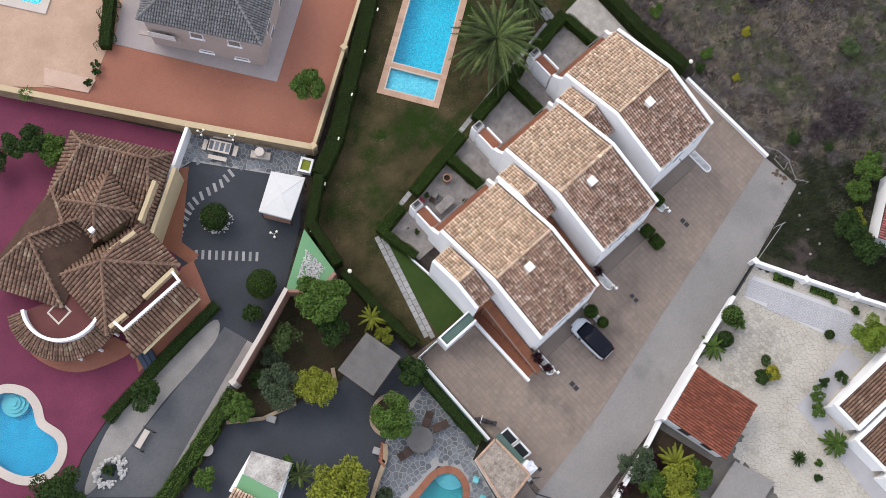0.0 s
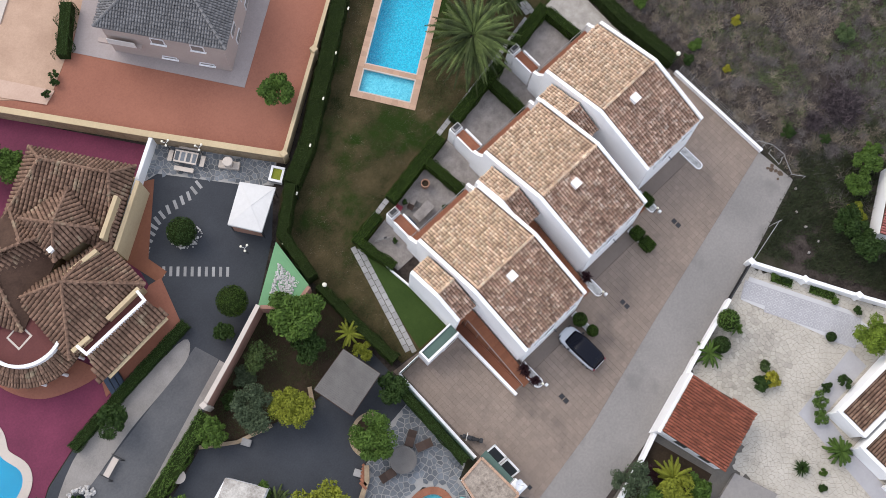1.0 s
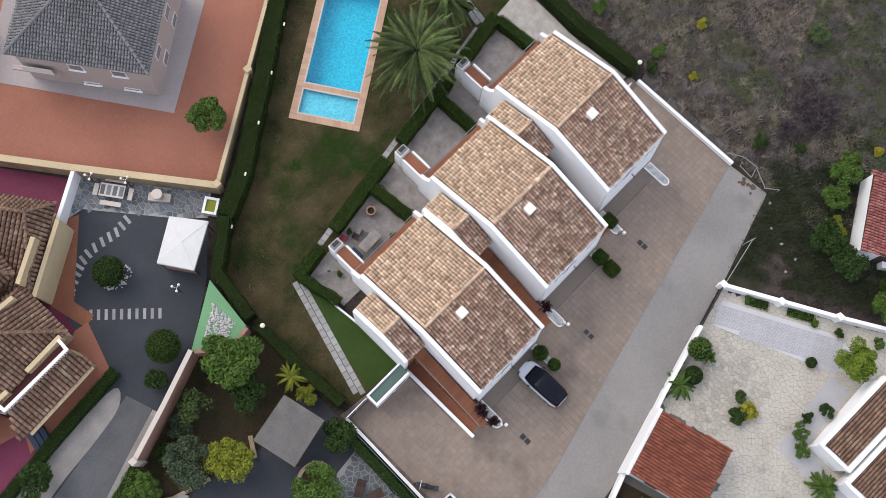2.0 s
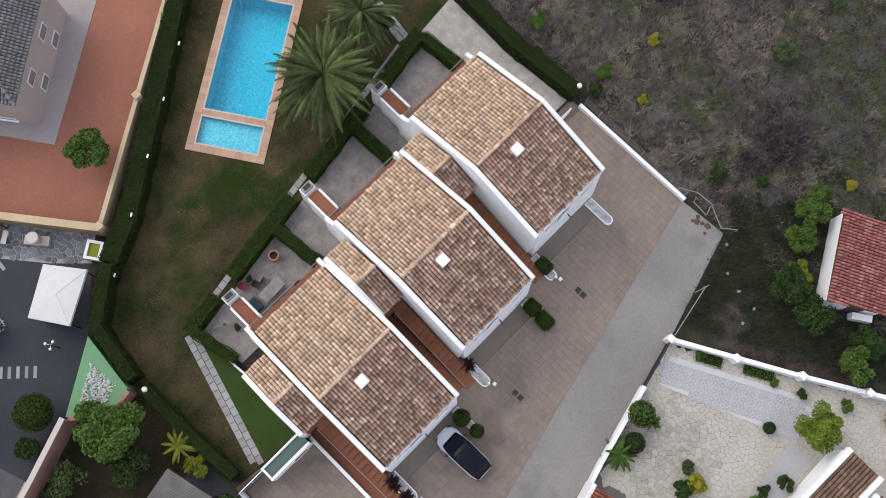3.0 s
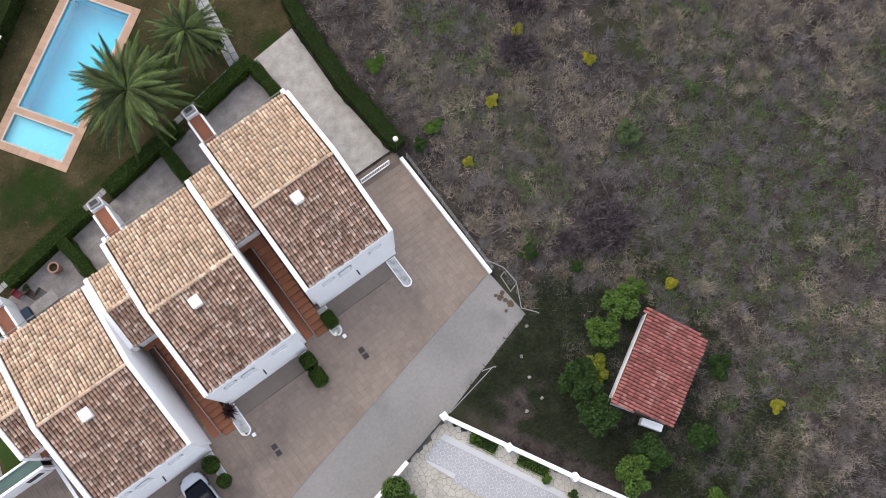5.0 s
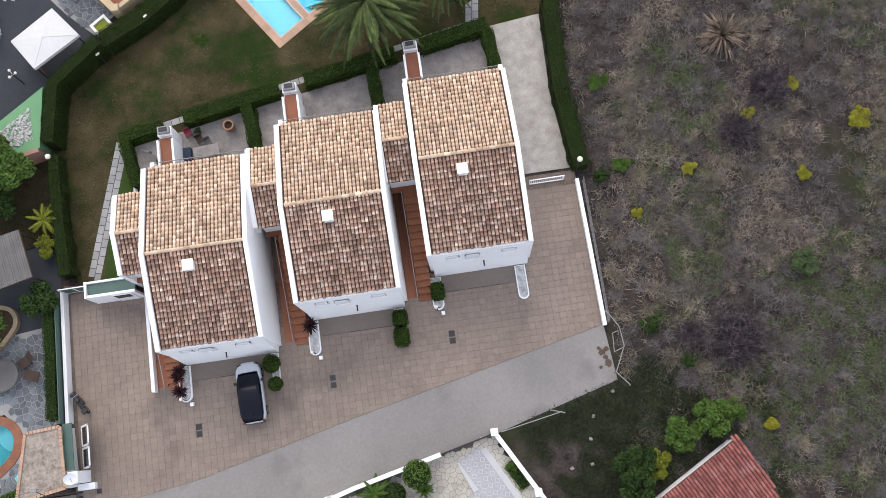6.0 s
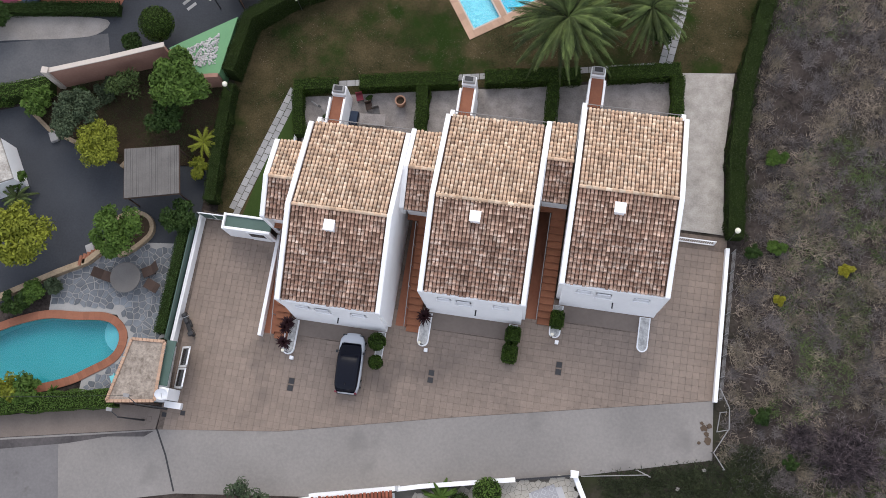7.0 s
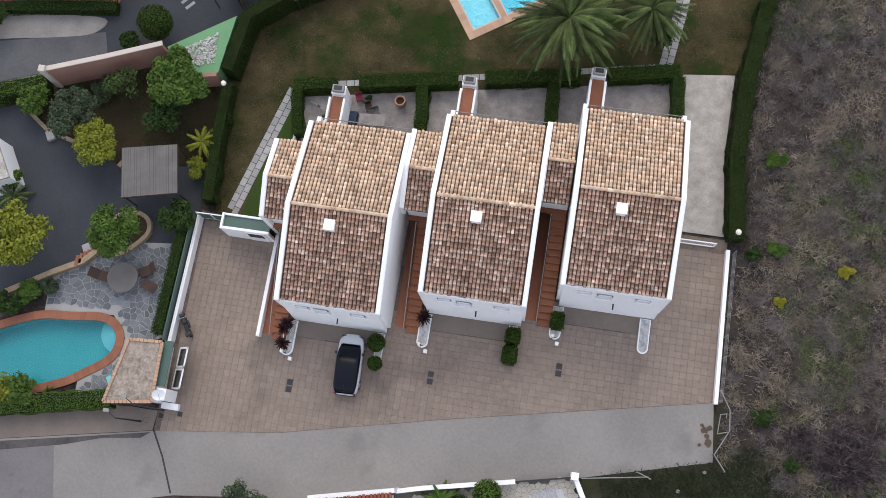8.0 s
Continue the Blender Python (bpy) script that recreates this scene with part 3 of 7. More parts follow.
def single_tiles(facets, mesh, parent, rng, pick, col=0.245, row=0.345):
    for poly in facets:
        for o, a, u, n in facet_places(poly, col, row)[0]:
            if pick(o):
                ob = new("tile", mesh)
                ob.parent = parent
                a2 = (a + u * rng.uniform(-0.03, 0.03)).normalized()
                u2 = n.cross(a2)
                ob.matrix_basis = Matrix.Translation(o + u * rng.uniform(-0.04, 0.04) + n * rng.uniform(0, 0.015)) @ Matrix((a2, u2, n)).transposed().to_4x4()


CAPS = {}


def ridge_caps(name, a, b, parent, rng, mat="tile_tip", r=0.13, length=0.42):
    """A row of half-round caps along a ridge or hip."""
    a, b = Vector(a), Vector(b)
    d = (b - a).normalized()
    across = d.cross(Vector((0, 0, 1))).normalized()
    n = across.cross(d)
    key = (mat, r, length)
    if key not in CAPS:
        CAPS[key] = tile_mesh(length * 1.15, r)
        CAPS[key].materials.append(M[mat])
    for k in range(max(1, round((b - a).length / length))):
        ob = new(name, CAPS[key])
        ob.parent = parent
        ob.matrix_basis = Matrix.Translation(a + d * (k * length) + n * rng.uniform(0, 0.015)) @ Matrix((across, d, n)).transposed().to_4x4()


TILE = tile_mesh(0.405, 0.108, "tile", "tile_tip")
WORN_SHADED_TILE = tile_mesh(0.405, 0.108, "worn", "worn_tip")


def slope_slab(bm, a, b, c, d, thick):
    """A sloping plate with the four corners a to d on top."""
    top = [bm.verts.new(p) for p in (a, b, c, d)]
    low = [bm.verts.new((p[0], p[1], p[2] - thick)) for p in (a, b, c, d)]
    bm.faces.new(top)
    bm.faces.new(low[::-1])
    for i in range(4):
        j = (i + 1) % 4
        bm.faces.new((top[j], top[i], low[i], low[j]))
    return bm


def gable_parapet(x0, x1, y0, ym, y1, z_eave, z_ridge, over, depth):
    """A white coping that follows both slopes along a gable wall, down to the wall's foot."""
    bm = bmesh.new()
    prof = [(y0, z_eave + over), (ym, z_ridge + over), (y1, z_eave + over), (y1, depth), (y0, depth)]
    l = [bm.verts.new((x0, y, z)) for y, z in prof]
    r = [bm.verts.new((x1, y, z)) for y, z in prof]
    bm.faces.new(l)
    bm.faces.new(r[::-1])
    for i in range(5):
        j = (i + 1) % 5
        bm.faces.new((l[j], l[i], r[i], r[j]))
    bmesh.ops.bevel(bm, geom=[e for e in bm.edges if all(v.co.z > z_eave - 0.3 for v in e.verts)], offset=0.04, segments=2, affect="EDGES")
    return bm


def louvre_window(parent, x, z, w, h, y):
    """A slatted white shutter in a frame, on the front wall."""
    win = part("window", boxes((x - w / 2, y - 0.05, z - h / 2, x + w / 2, y + 0.02, z - h / 2 + 0.07), (x - w / 2, y - 0.05, z + h / 2 - 0.07, x + w / 2, y + 0.02, z + h / 2), (x - w / 2, y - 0.05, z - h / 2, x - w / 2 + 0.07, y + 0.02, z + h / 2), (x + w / 2 - 0.07, y - 0.05, z - h / 2, x + w / 2, y + 0.02, z + h / 2)), "shutter", parent, "white shuttered window")
    part("backing", boxes((x - w / 2 + 0.06, y - 0.012, z - h / 2 + 0.06, x + w / 2 - 0.06, y + 0.01, z + h / 2 - 0.06)), "shadowgap", win)
    k, step = 0, 0.14
    while z - h / 2 + 0.12 + k * step < z + h / 2 - 0.1:
        zz = z - h / 2 + 0.12 + k * step
        bm = bmesh.new()
        slope_slab(bm, (x - w / 2 + 0.07, y - 0.045, zz), (x + w / 2 - 0.07, y - 0.045, zz), (x + w / 2 - 0.07, y - 0.014, zz + 0.07), (x - w / 2 + 0.07, y - 0.014, zz + 0.07), 0.015)
        part("slat", bm, "shutter", win)
        k += 1
    sill = part("sill", boxes((x - w / 2 - 0.08, y - 0.12, z - h / 2 - 0.06, x + w / 2 + 0.08, y, z - h / 2)), "white", win)


def town_house(place, drop, label, seed):
    """A white two-storey house: garage below, gabled tile roof between white parapets, a lower tiled link and outside stairs beside it.
    Local origin: the roof's front left corner on the ground."""
    rng = random.Random(seed)
    h = thing("terraced_house", (place[0], place[1], 0), label, "house", "row of white houses")
    W, D, YM = 6.6, 12.3 - 0.15 * (seed - 1), 6.1
    E, R = 5.62 - drop, 7.4 - drop
    # body: upper storey over a recessed garage storey
    # the front face leans back a little towards the eaves
    bm = bmesh.new()
    prof = [(-0.42, 0.0), (D - 0.6, 0.0), (D - 0.6, E - 0.12), (0.1, E - 0.12), (0.0, E - 0.2)]
    a, b = ([bm.verts.new((x, y, z)) for y, z in prof] for x in (0.02, W - 0.02))
    bm.faces.new(a)
    bm.faces.new(b[::-1])
    for i in range(5):
        bm.faces.new((a[i - 1], a[i], b[i], b[i - 1]))
    part("body_wall", bm, "white", h)
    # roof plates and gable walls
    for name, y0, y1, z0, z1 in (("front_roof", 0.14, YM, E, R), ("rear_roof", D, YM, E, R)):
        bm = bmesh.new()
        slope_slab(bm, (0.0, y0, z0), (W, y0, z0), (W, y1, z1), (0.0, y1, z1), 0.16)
        r = part(name, bm, "tile_bed", h, "sandy barrel tile roof slope" if name == "rear_roof" else "mottled brown barrel tile roof slope with shade in its colour")
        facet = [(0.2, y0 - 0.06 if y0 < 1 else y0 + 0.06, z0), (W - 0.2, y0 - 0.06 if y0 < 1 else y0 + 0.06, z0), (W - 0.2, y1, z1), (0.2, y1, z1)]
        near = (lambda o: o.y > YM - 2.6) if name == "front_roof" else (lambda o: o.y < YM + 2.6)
        # front slope: wear and the shade of that side, both in the tile colour
        single_tiles([facet], TILE if name == "rear_roof" else WORN_SHADED_TILE, r, rng, near)
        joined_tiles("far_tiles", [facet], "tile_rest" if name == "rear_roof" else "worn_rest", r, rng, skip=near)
    ridge_caps("ridge_tile", (0.2, YM, R + 0.06), (W - 0.2, YM, R + 0.06), h, rng)
    for x0, x1 in ((-0.22, 0.11), (W - 0.11, W + 0.2)):
        part("gable_wall", gable_parapet(x0, x1, -0.02, YM, D + 0.05, E, R, 0.24, 0.02), "white", h)
    # chimney with a flat cap
    cx, cy = 2.9, YM - 1.15
    cz = R - (YM - cy) * (R - E) / YM
    ch = part("chimney", boxes((cx - 0.3, cy - 0.3, cz - 0.3, cx + 0.3, cy + 0.3, cz + 0.55), bevel=0.02), "white", h)
    part("cap", boxes((cx - 0.36, cy - 0.36, cz + 0.62, cx + 0.36, cy + 0.36, cz + 0.7), bevel=0.02), "white", ch)
    for dx, dy in ((-0.25, -0.25), (0.25, -0.25), (-0.25, 0.25), (0.25, 0.25)):
        part("post", boxes((cx + dx - 0.05, cy + dy - 0.05, cz + 0.54, cx + dx + 0.05, cy + dy + 0.05, cz + 0.63)), "white", ch)
    # shuttered windows and an overflow spout on the front
    for x, z, w, hh in ((1.45, E - 1.05, 0.9, 0.55), (2.75, E - 1.35, 1.0, 1.1), (5.2, E - 1.15, 1.0, 0.6)):
        louvre_window(h, x, z, w, hh, -0.42 + 0.42 * (z - hh / 2) / (E - 0.2))
    bm = bmesh.new()
    rod(bm, (3.5, -0.15, 2.55), (3.5, -0.6, 2.48), 0.05, seg=8)
    part("spout", bm, "dark", h)
    # lower tiled link between this house and the next one
    lx0, lx1, ly0, lym, ly1, le, lr = -2.1, -0.34, 5.4, 8.05, 10.9, 5.3 - drop, 6.25 - drop
    part("link_wall", boxes((lx0 + 0.05, ly0 + 0.3, 2.75, lx1, ly1 - 0.2, le - 0.1)), "white", h)
    part("link_lower_wall", boxes((lx0 + 0.05, ly0 + 1.5, 0.0, lx1, ly1 - 0.2, 2.74)), "white", h)
    for name, y0, y1 in (("link_front_roof", ly0, lym), ("link_rear_roof", ly1, lym)):
        bm = bmesh.new()
        slope_slab(bm, (lx0, y0, le), (lx1, y0, le), (lx1, y1, lr), (lx0, y1, lr), 0.14)
        r = part(name, bm, "tile_bed", h, "lower sandy tile roof")
        # the link's front slope takes the same shade-darkened tiles
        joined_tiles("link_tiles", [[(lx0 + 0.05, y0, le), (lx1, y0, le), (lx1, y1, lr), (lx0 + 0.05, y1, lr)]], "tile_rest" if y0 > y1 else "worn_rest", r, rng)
    ridge_caps("ridge_tile", (lx0 + 0.05, lym, lr + 0.05), (lx1, lym, lr + 0.05), h, rng)
    part("link_gable", gable_parapet(lx0 - 0.3, lx0 + 0.03, ly0, lym, ly1, le, lr, 0.22, 0.02 if seed == 1 else le - 1.2), "white", h)
    # outside stairs, in the right half of the gap, beside a sunk walk
    n, rise, y_foot = 16, 2.75 / 16, -2.0
    sw = part("stair_side", boxes((-1.42, y_foot + 0.3, 0.0, -1.32, 5.6, 0.25)), "terracotta", h)
    bm = bmesh.new()
    for k in (0, 3, 6, 9, 12, 15):
        y = y_foot + 0.2 + k * 0.46
        rod(bm, (-1.37, y, 0.2), (-1.37, y, 0.95 + k * rise), 0.02)
    rod(bm, (-1.37, y_foot + 0.2, 0.95), (-1.37, y_foot + 0.2 + 15 * 0.46, 0.95 + 15 * rise), 0.03)
    part("handrail", bm, "rail", h)
    for k in range(n):
        part("stair_step", boxes((-1.3, y_foot + k * 0.46, 0.0, -0.34, y_foot + (k + 1) * 0.46 + 0.02, (k + 1) * rise)), "step", h)
    part("landing", boxes((-2.1, 5.36, 2.55, -0.34, 7.2, 2.74)), "step", h)
    part("walk_floor", boxes((-2.1, y_foot + 0.3, 0.0, -1.42, 6.8, 0.06)), "terracotta", h)
    if seed == 1:
        part("edge_wall", boxes((-2.38, y_foot, 0.0, -2.12, 5.3, 0.7), bevel=0.03), "white", h)
    # rear balcony rail and the raised tiled walk with a barbecue at its end
    bm = bmesh.new()
    for k in range(24):
        x = 0.3 + k * (W - 0.6) / 23
        rod(bm, (x, D + 0.95, 2.8), (x, D + 0.95, 3.95), 0.012, seg=4)
    rod(bm, (0.1, D + 0.95, 3.98), (W - 0.1, D + 0.95, 3.98), 0.03)
    part("balcony_rail", bm, "rail", h)
    part("balcony_floor", boxes((0.0, D - 0.4, 2.55, W, D + 1.02, 2.79)), "terracotta", h)
    for x in (-0.22, W - 0.1):
        bm = bmesh.new()
        prof = [(D + 0.06, 0.0), (D + 1.12, 0.0), (D + 1.12, 3.75), (D + 0.6, 3.95), (D + 0.06, 4.7)]
        a = [bm.verts.new((x, y, z)) for y, z in prof]
        b = [bm.verts.new((x + 0.3, y, z)) for y, z in prof]
        bm.faces.new(a)
        bm.faces.new(b[::-1])
        for i in range(5):
            bm.faces.new((a[i - 1], a[i], b[i], b[i - 1]))
        part("wing_wall", bm, "white", h)
    part("rear_wall", boxes((0.02, D - 0.6, 0.0, W - 0.02, D - 0.42, 2.54)), "white", h)
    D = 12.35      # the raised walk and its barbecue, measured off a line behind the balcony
    part("walk_block", boxes((0.15, D + 1.03, 0.0, 1.1, D + 3.3, 2.3)), "white", h)
    part("walk_top", boxes((0.2, D + 1.03, 2.3, 1.05, D + 3.2, 2.42)), "terracotta", h)
    for x in (0.02, 1.06):
        part("walk_parapet", boxes((x, D + 1.03, 0.0, x + 0.16, D + 3.0, 2.75), bevel=0.03), "white", h)
    q = part("barbecue_chimney", boxes((0.1, D + 3.31, 0.0, 1.12, D + 4.0, 2.6), bevel=0.04), "white", h)
    part("flue_hood", boxes((0.18, D + 3.4, 2.6, 1.04, D + 3.92, 2.95), bevel=0.06), "greypave", q)
    part("flue_top", boxes((0.32, D + 3.5, 2.95, 0.9, D + 3.82, 3.0)), "dark", q)
    return h


town_house((9.5, 0.5), 0.0, "white two storey house, sandy barrel tile roof, beside the gate", 1)
town_house((18.66, 2.35), 0.05, "white two storey house, sandy tile roof, between two alike houses", 2)
town_house((27.6, 4.15), 0.15, "white two storey house, sandy tile roof, beside a gravel garden", 3)

# ---- plants ----
def leaf_quads(centres, normals, size, rng, long=1.5, loose=0.9):
    """One small quad for each centre, roughly facing along its normal."""
    n = len(centres)
    nn = normals + rng.normal(0, loose, (n, 3))
    nn /= np.linalg.norm(nn, axis=1)[:, None] + 1e-9
    t = np.cross(nn, rng.normal(0, 1, (n, 3)))
    t /= np.linalg.norm(t, axis=1)[:, None] + 1e-9
    b = np.cross(nn, t)
    s = (size * rng.uniform(0.6, 1.3, n))[:, None]
    t, b = t * s * long * 0.5, b * s * 0.5
    return np.stack([centres - t, centres + b * 0.9, centres + t, centres - b * 0.9], axis=1)


def crown(rng, r, h, count, size, lumps=9, squash=0.8):
    """Leaves in uneven lumps that make up a crown of radius r round height h."""
    out = []
    lumps = int(lumps * 2.2)
    for k in range(lumps):
        a, d = rng.uniform(0, 2 * math.pi), r * 0.84 * rng.uniform(0.0, 1) ** 0.62
        c = np.array([d * math.cos(a), d * math.sin(a), h + r * squash * rng.uniform(-0.35, 0.4) * (1.2 - d / r)])
        lr = r * rng.uniform(0.2, 0.42)
        m = int(count * 2.0 / lumps)
        v = rng.normal(0, 1, (m, 3))
        v /= np.linalg.norm(v, axis=1)[:, None]
        v[:, 2] = np.where(v[:, 2] < -0.3, -v[:, 2], v[:, 2])
        rad = lr * (1 - 0.45 * rng.random(m) ** 2) * rng.uniform(0.85, 1.12, m)
        p = c + v * rad[:, None] * np.array([1, 1, squash])
        out.append(leaf_quads(p, v + np.array([0, 0, 0.5]), size * 0.82, rng, 2.0))
    return np.concatenate(out)


def tree(place, r, h, leaf, label, category="tree", name="tree", seed=0, count=2600, size=0.17, lumps=11, squash=0.8, limbs=5, base=0.0):
    """A tapered trunk with limbs and a crown of many small leaves."""
    rng = np.random.default_rng(seed + 11)
    t = thing(name, (place[0], place[1], base), label, category)
    bm = bmesh.new()
    top = max(0.25, h - r * squash * 0.5)
    rod(bm, (0, 0, -0.02), (0.05, 0.03, top * 0.6), 0.05 + r * 0.05, 0.04 + r * 0.035, 8)
    rod(bm, (0.05, 0.03, top * 0.6), (0.0, 0.0, top), 0.04 + r * 0.035, 0.03, 8)
    for k in range(limbs):
        a = 2 * math.pi * (k + rng.uniform(0, 0.6)) / limbs
        rod(bm, (0.04, 0.02, top * rng.uniform(0.45, 0.7)), (r * 0.6 * math.cos(a), r * 0.6 * math.sin(a), h + rng.uniform(-0.2, 0.2) * r), 0.025 + r * 0.02, 0.012, 5)
    part("trunk", bm, "bark", t)
    part("crown", quick_mesh("crown", crown(rng, r, h, count, size, lumps, squash), 4, leaf), leaf, t)
    return t


def clipped_ball(place, r, h, leaf, label, seed=0, base=0.0, count=None, box_shape=None, name="topiary_bush"):
    """A clipped bush on a short stem: a dense ball or block of leaves over a dark core."""
    rng = np.random.default_rng(seed + 77)
    t = thing(name, (place[0], place[1], base), label, "bush")
    n = count or int(900 * r * r + 500)
    if box_shape:
        a, b = box_shape
        v = rng.uniform(-1, 1, (n, 3))
        k = np.argmax(np.abs(v), axis=1)
        v[np.arange(n), k] = np.sign(v[np.arange(n), k])
        v[:, 2] = np.abs(v[:, 2])
        v[:, :2] *= 1 - 0.12 * (np.abs(v[:, :1] * v[:, 1:2]) > 0.8)
        p = v * np.array([a / 2, b / 2, h * 0.97]) * rng.uniform(0.95, 1.03, (n, 1))
        core = boxes((-a / 2 + 0.06, -b / 2 + 0.06, 0, a / 2 - 0.06, b / 2 - 0.06, h - 0.06), bevel=0.08)
    else:
        v = rng.normal(0, 1, (n, 3))
        v /= np.linalg.norm(v, axis=1)[:, None]
        p = np.array([0, 0, h]) + v * r * rng.uniform(0.93, 1.03, (n, 1)) * np.array([1, 1, min(1.0, h / r * 0.98)])
        core = bmesh.new()
        bmesh.ops.create_icosphere(core, subdivisions=2, radius=r * 0.93, matrix=Matrix.LocRotScale((0, 0, h), None, (1, 1, min(1.0, h / r * 0.96))))
    # added solid core, coloured dark as the shaded inside of the bush
    part("core", core, "inner_shade", t)
    if h > r * 1.1 and not box_shape:
        bm = bmesh.new()
        rod(bm, (0, 0, -0.02), (0, 0, h), 0.07, 0.05, 6)
        part("stem", bm, "bark", t)
    part("leaves", quick_mesh("leaves", leaf_quads(p, v, 0.1, rng, loose=0.6), 4, leaf), leaf, t)
    return t


def hedge(pts, width, height, label, leaf="hedge", seed=0, density=210, base=0.0, rough=0.08):
    """A trimmed hedge along a line: leaves over a dark core."""
    rng = np.random.default_rng(seed + 5)
    t = thing("hedge", (0, 0, base), label, "hedge")
    # added solid core, its dark colour stands for shade inside the hedge
    part("core", wall_line(pts, width - 0.16, 0.0, height - 0.1), "inner_shade", t)
    P = np.array(pts, dtype=float)
    blocks = []
    for a, b in zip(P, P[1:]):
        L = np.linalg.norm(b - a)
        d = (b - a) / L
        n = np.array([-d[1], d[0]])
        m = int(L * (width + 2 * height) * density)
        s = rng.uniform(-0.1, L + 0.1, m)
        q = rng.uniform(0, width + 2 * height, m)
        side = np.where(q < height, -1.0, np.where(q > height + width, 1.0, (q - height) / width * 2 - 1))
        z = np.where(q < height, q, np.where(q > height + width, 2 * height + width - q, height))
        wob = np.array([noise.noise((x * 0.9, seed, k * 3.0)) for x, k in zip(s, side)]) * rough * 2
        off = side * (width / 2 + wob * (np.abs(side) > 0.98))
        z = z + wob * (np.abs(side) <= 0.98) + rng.normal(0, 0.025, m)
        xy = a + d * s[:, None] + n * off[:, None]
        c = np.column_stack([xy, np.maximum(z, 0.03)])
        up = (np.abs(side) <= 0.98).astype(float)
        nrm = np.column_stack([n[0] * side * (1 - up), n[1] * side * (1 - up), up])
        blocks.append(leaf_quads(c, nrm, 0.072, rng, loose=0.7))
    part("leaves", quick_mesh("leaves", np.concatenate(blocks), 4, leaf), leaf, t)
    return t


def frond(rng, length, tilt, yaw, droop, leaflets=64, leaf_len=0.42):
    """Leaflets of one feather frond as quads, with the rib."""
    out = []
    d0 = np.array([math.cos(yaw), math.sin(yaw), 0.0])
    side = np.array([-math.sin(yaw), math.cos(yaw), 0.0])

    bend = rng.uniform(-0.2, 0.2) * length

    def at(s):
        return d0 * length * s * math.cos(tilt * (1 - 0.3 * s)) + side * bend * s * s + np.array([0, 0, length * (math.sin(tilt) * s - droop * s * s)])
    for k in range(leaflets):
        s = 0.12 + 0.88 * k / leaflets
        p, q = at(s), at(min(1.0, s + 0.03))
        fwd = (q - p) / (np.linalg.norm(q - p) + 1e-9)
        ll = leaf_len * math.sin(math.pi * min(1.0, 0.25 + 0.75 * s)) + 0.12
        for sg in (-1, 1):
            tip = p + side * sg * ll * 0.44 + fwd * ll * 0.85 + np.array([0, 0, -0.42 * ll + rng.normal(0, 0.06)])
            w = fwd * 0.036
            out.append((p - w, p + w, tip + w * 0.3, tip - w * 0.3))
    for k in range(6):
        p, q = at(k / 6), at((k + 1) / 6)
        w = side * 0.045 * (1 - k / 7)
        out.append((p - w, p + w, q + w, q - w))
    return np.array(out)


def palm(place, trunk_h, crown_r, label, seed, fronds=64, name="palm_tree", leaf="leaf_palm", thick=0.28, base=0.0):
    rng = np.random.default_rng(seed)
    t = thing(name, (place[0], place[1], base), label, "palm tree")
    rings = []
    k = 0
    while k * 0.12 < trunk_h:
        rings += [(thick * (1.1 - 0.25 * k * 0.12 / trunk_h), k * 0.12), (thick * (0.95 - 0.25 * k * 0.12 / trunk_h), k * 0.12 + 0.1)]
        k += 1
    part("trunk", round_body(rings, 10), "bark", t)
    made = [frond(rng, crown_r * rng.uniform(0.85, 1.1), rng.uniform(-0.15, 1.25), 2 * math.pi * (i * 0.618 % 1) + rng.normal(0, 0.05), rng.uniform(0.3, 0.75), leaf_len=0.115 * crown_r) for i in range(fronds)]
    for f in made:
        part("frond", quick_mesh("frond", f + np.array([0, 0, trunk_h]), 4, leaf), leaf, t)
    return t


def spiky(place, r, h, leaf, label, seed, blades=46, name="yucca", category="plant", base=0.0, width=0.05):
    """A rosette of sword leaves on a short stem."""
    rng = np.random.default_rng(seed)
    t = thing(name, (place[0], place[1], base), label, category)
    bm = bmesh.new()
    rod(bm, (0, 0, -0.02), (0, 0, max(0.08, h)), 0.06, 0.05, 7)
    part("stem", bm, "bark", t)
    out = []
    for k in range(blades):
        a, e = rng.uniform(0, 2 * math.pi), rng.uniform(-0.2, 1.3)
        d = np.array([math.cos(a) * math.cos(e), math.sin(a) * math.cos(e), math.sin(e)]) * r * rng.uniform(0.75, 1.1)
        s = np.array([-math.sin(a), math.cos(a), 0]) * width
        o = np.array([0, 0, max(0.08, h)])
        mid = o + d * 0.55 + np.array([0, 0, 0.05 * r])
        out += [(o - s * 0.5, o + s * 0.5, mid + s, mid - s), (mid - s, mid + s, o + d + s * 0.1 - [0, 0, 0.12 * r], o + d - s * 0.1 - [0, 0, 0.12 * r])]
    part("leaves", quick_mesh("leaves", np.array(out), 4, leaf), leaf, t)
    return t


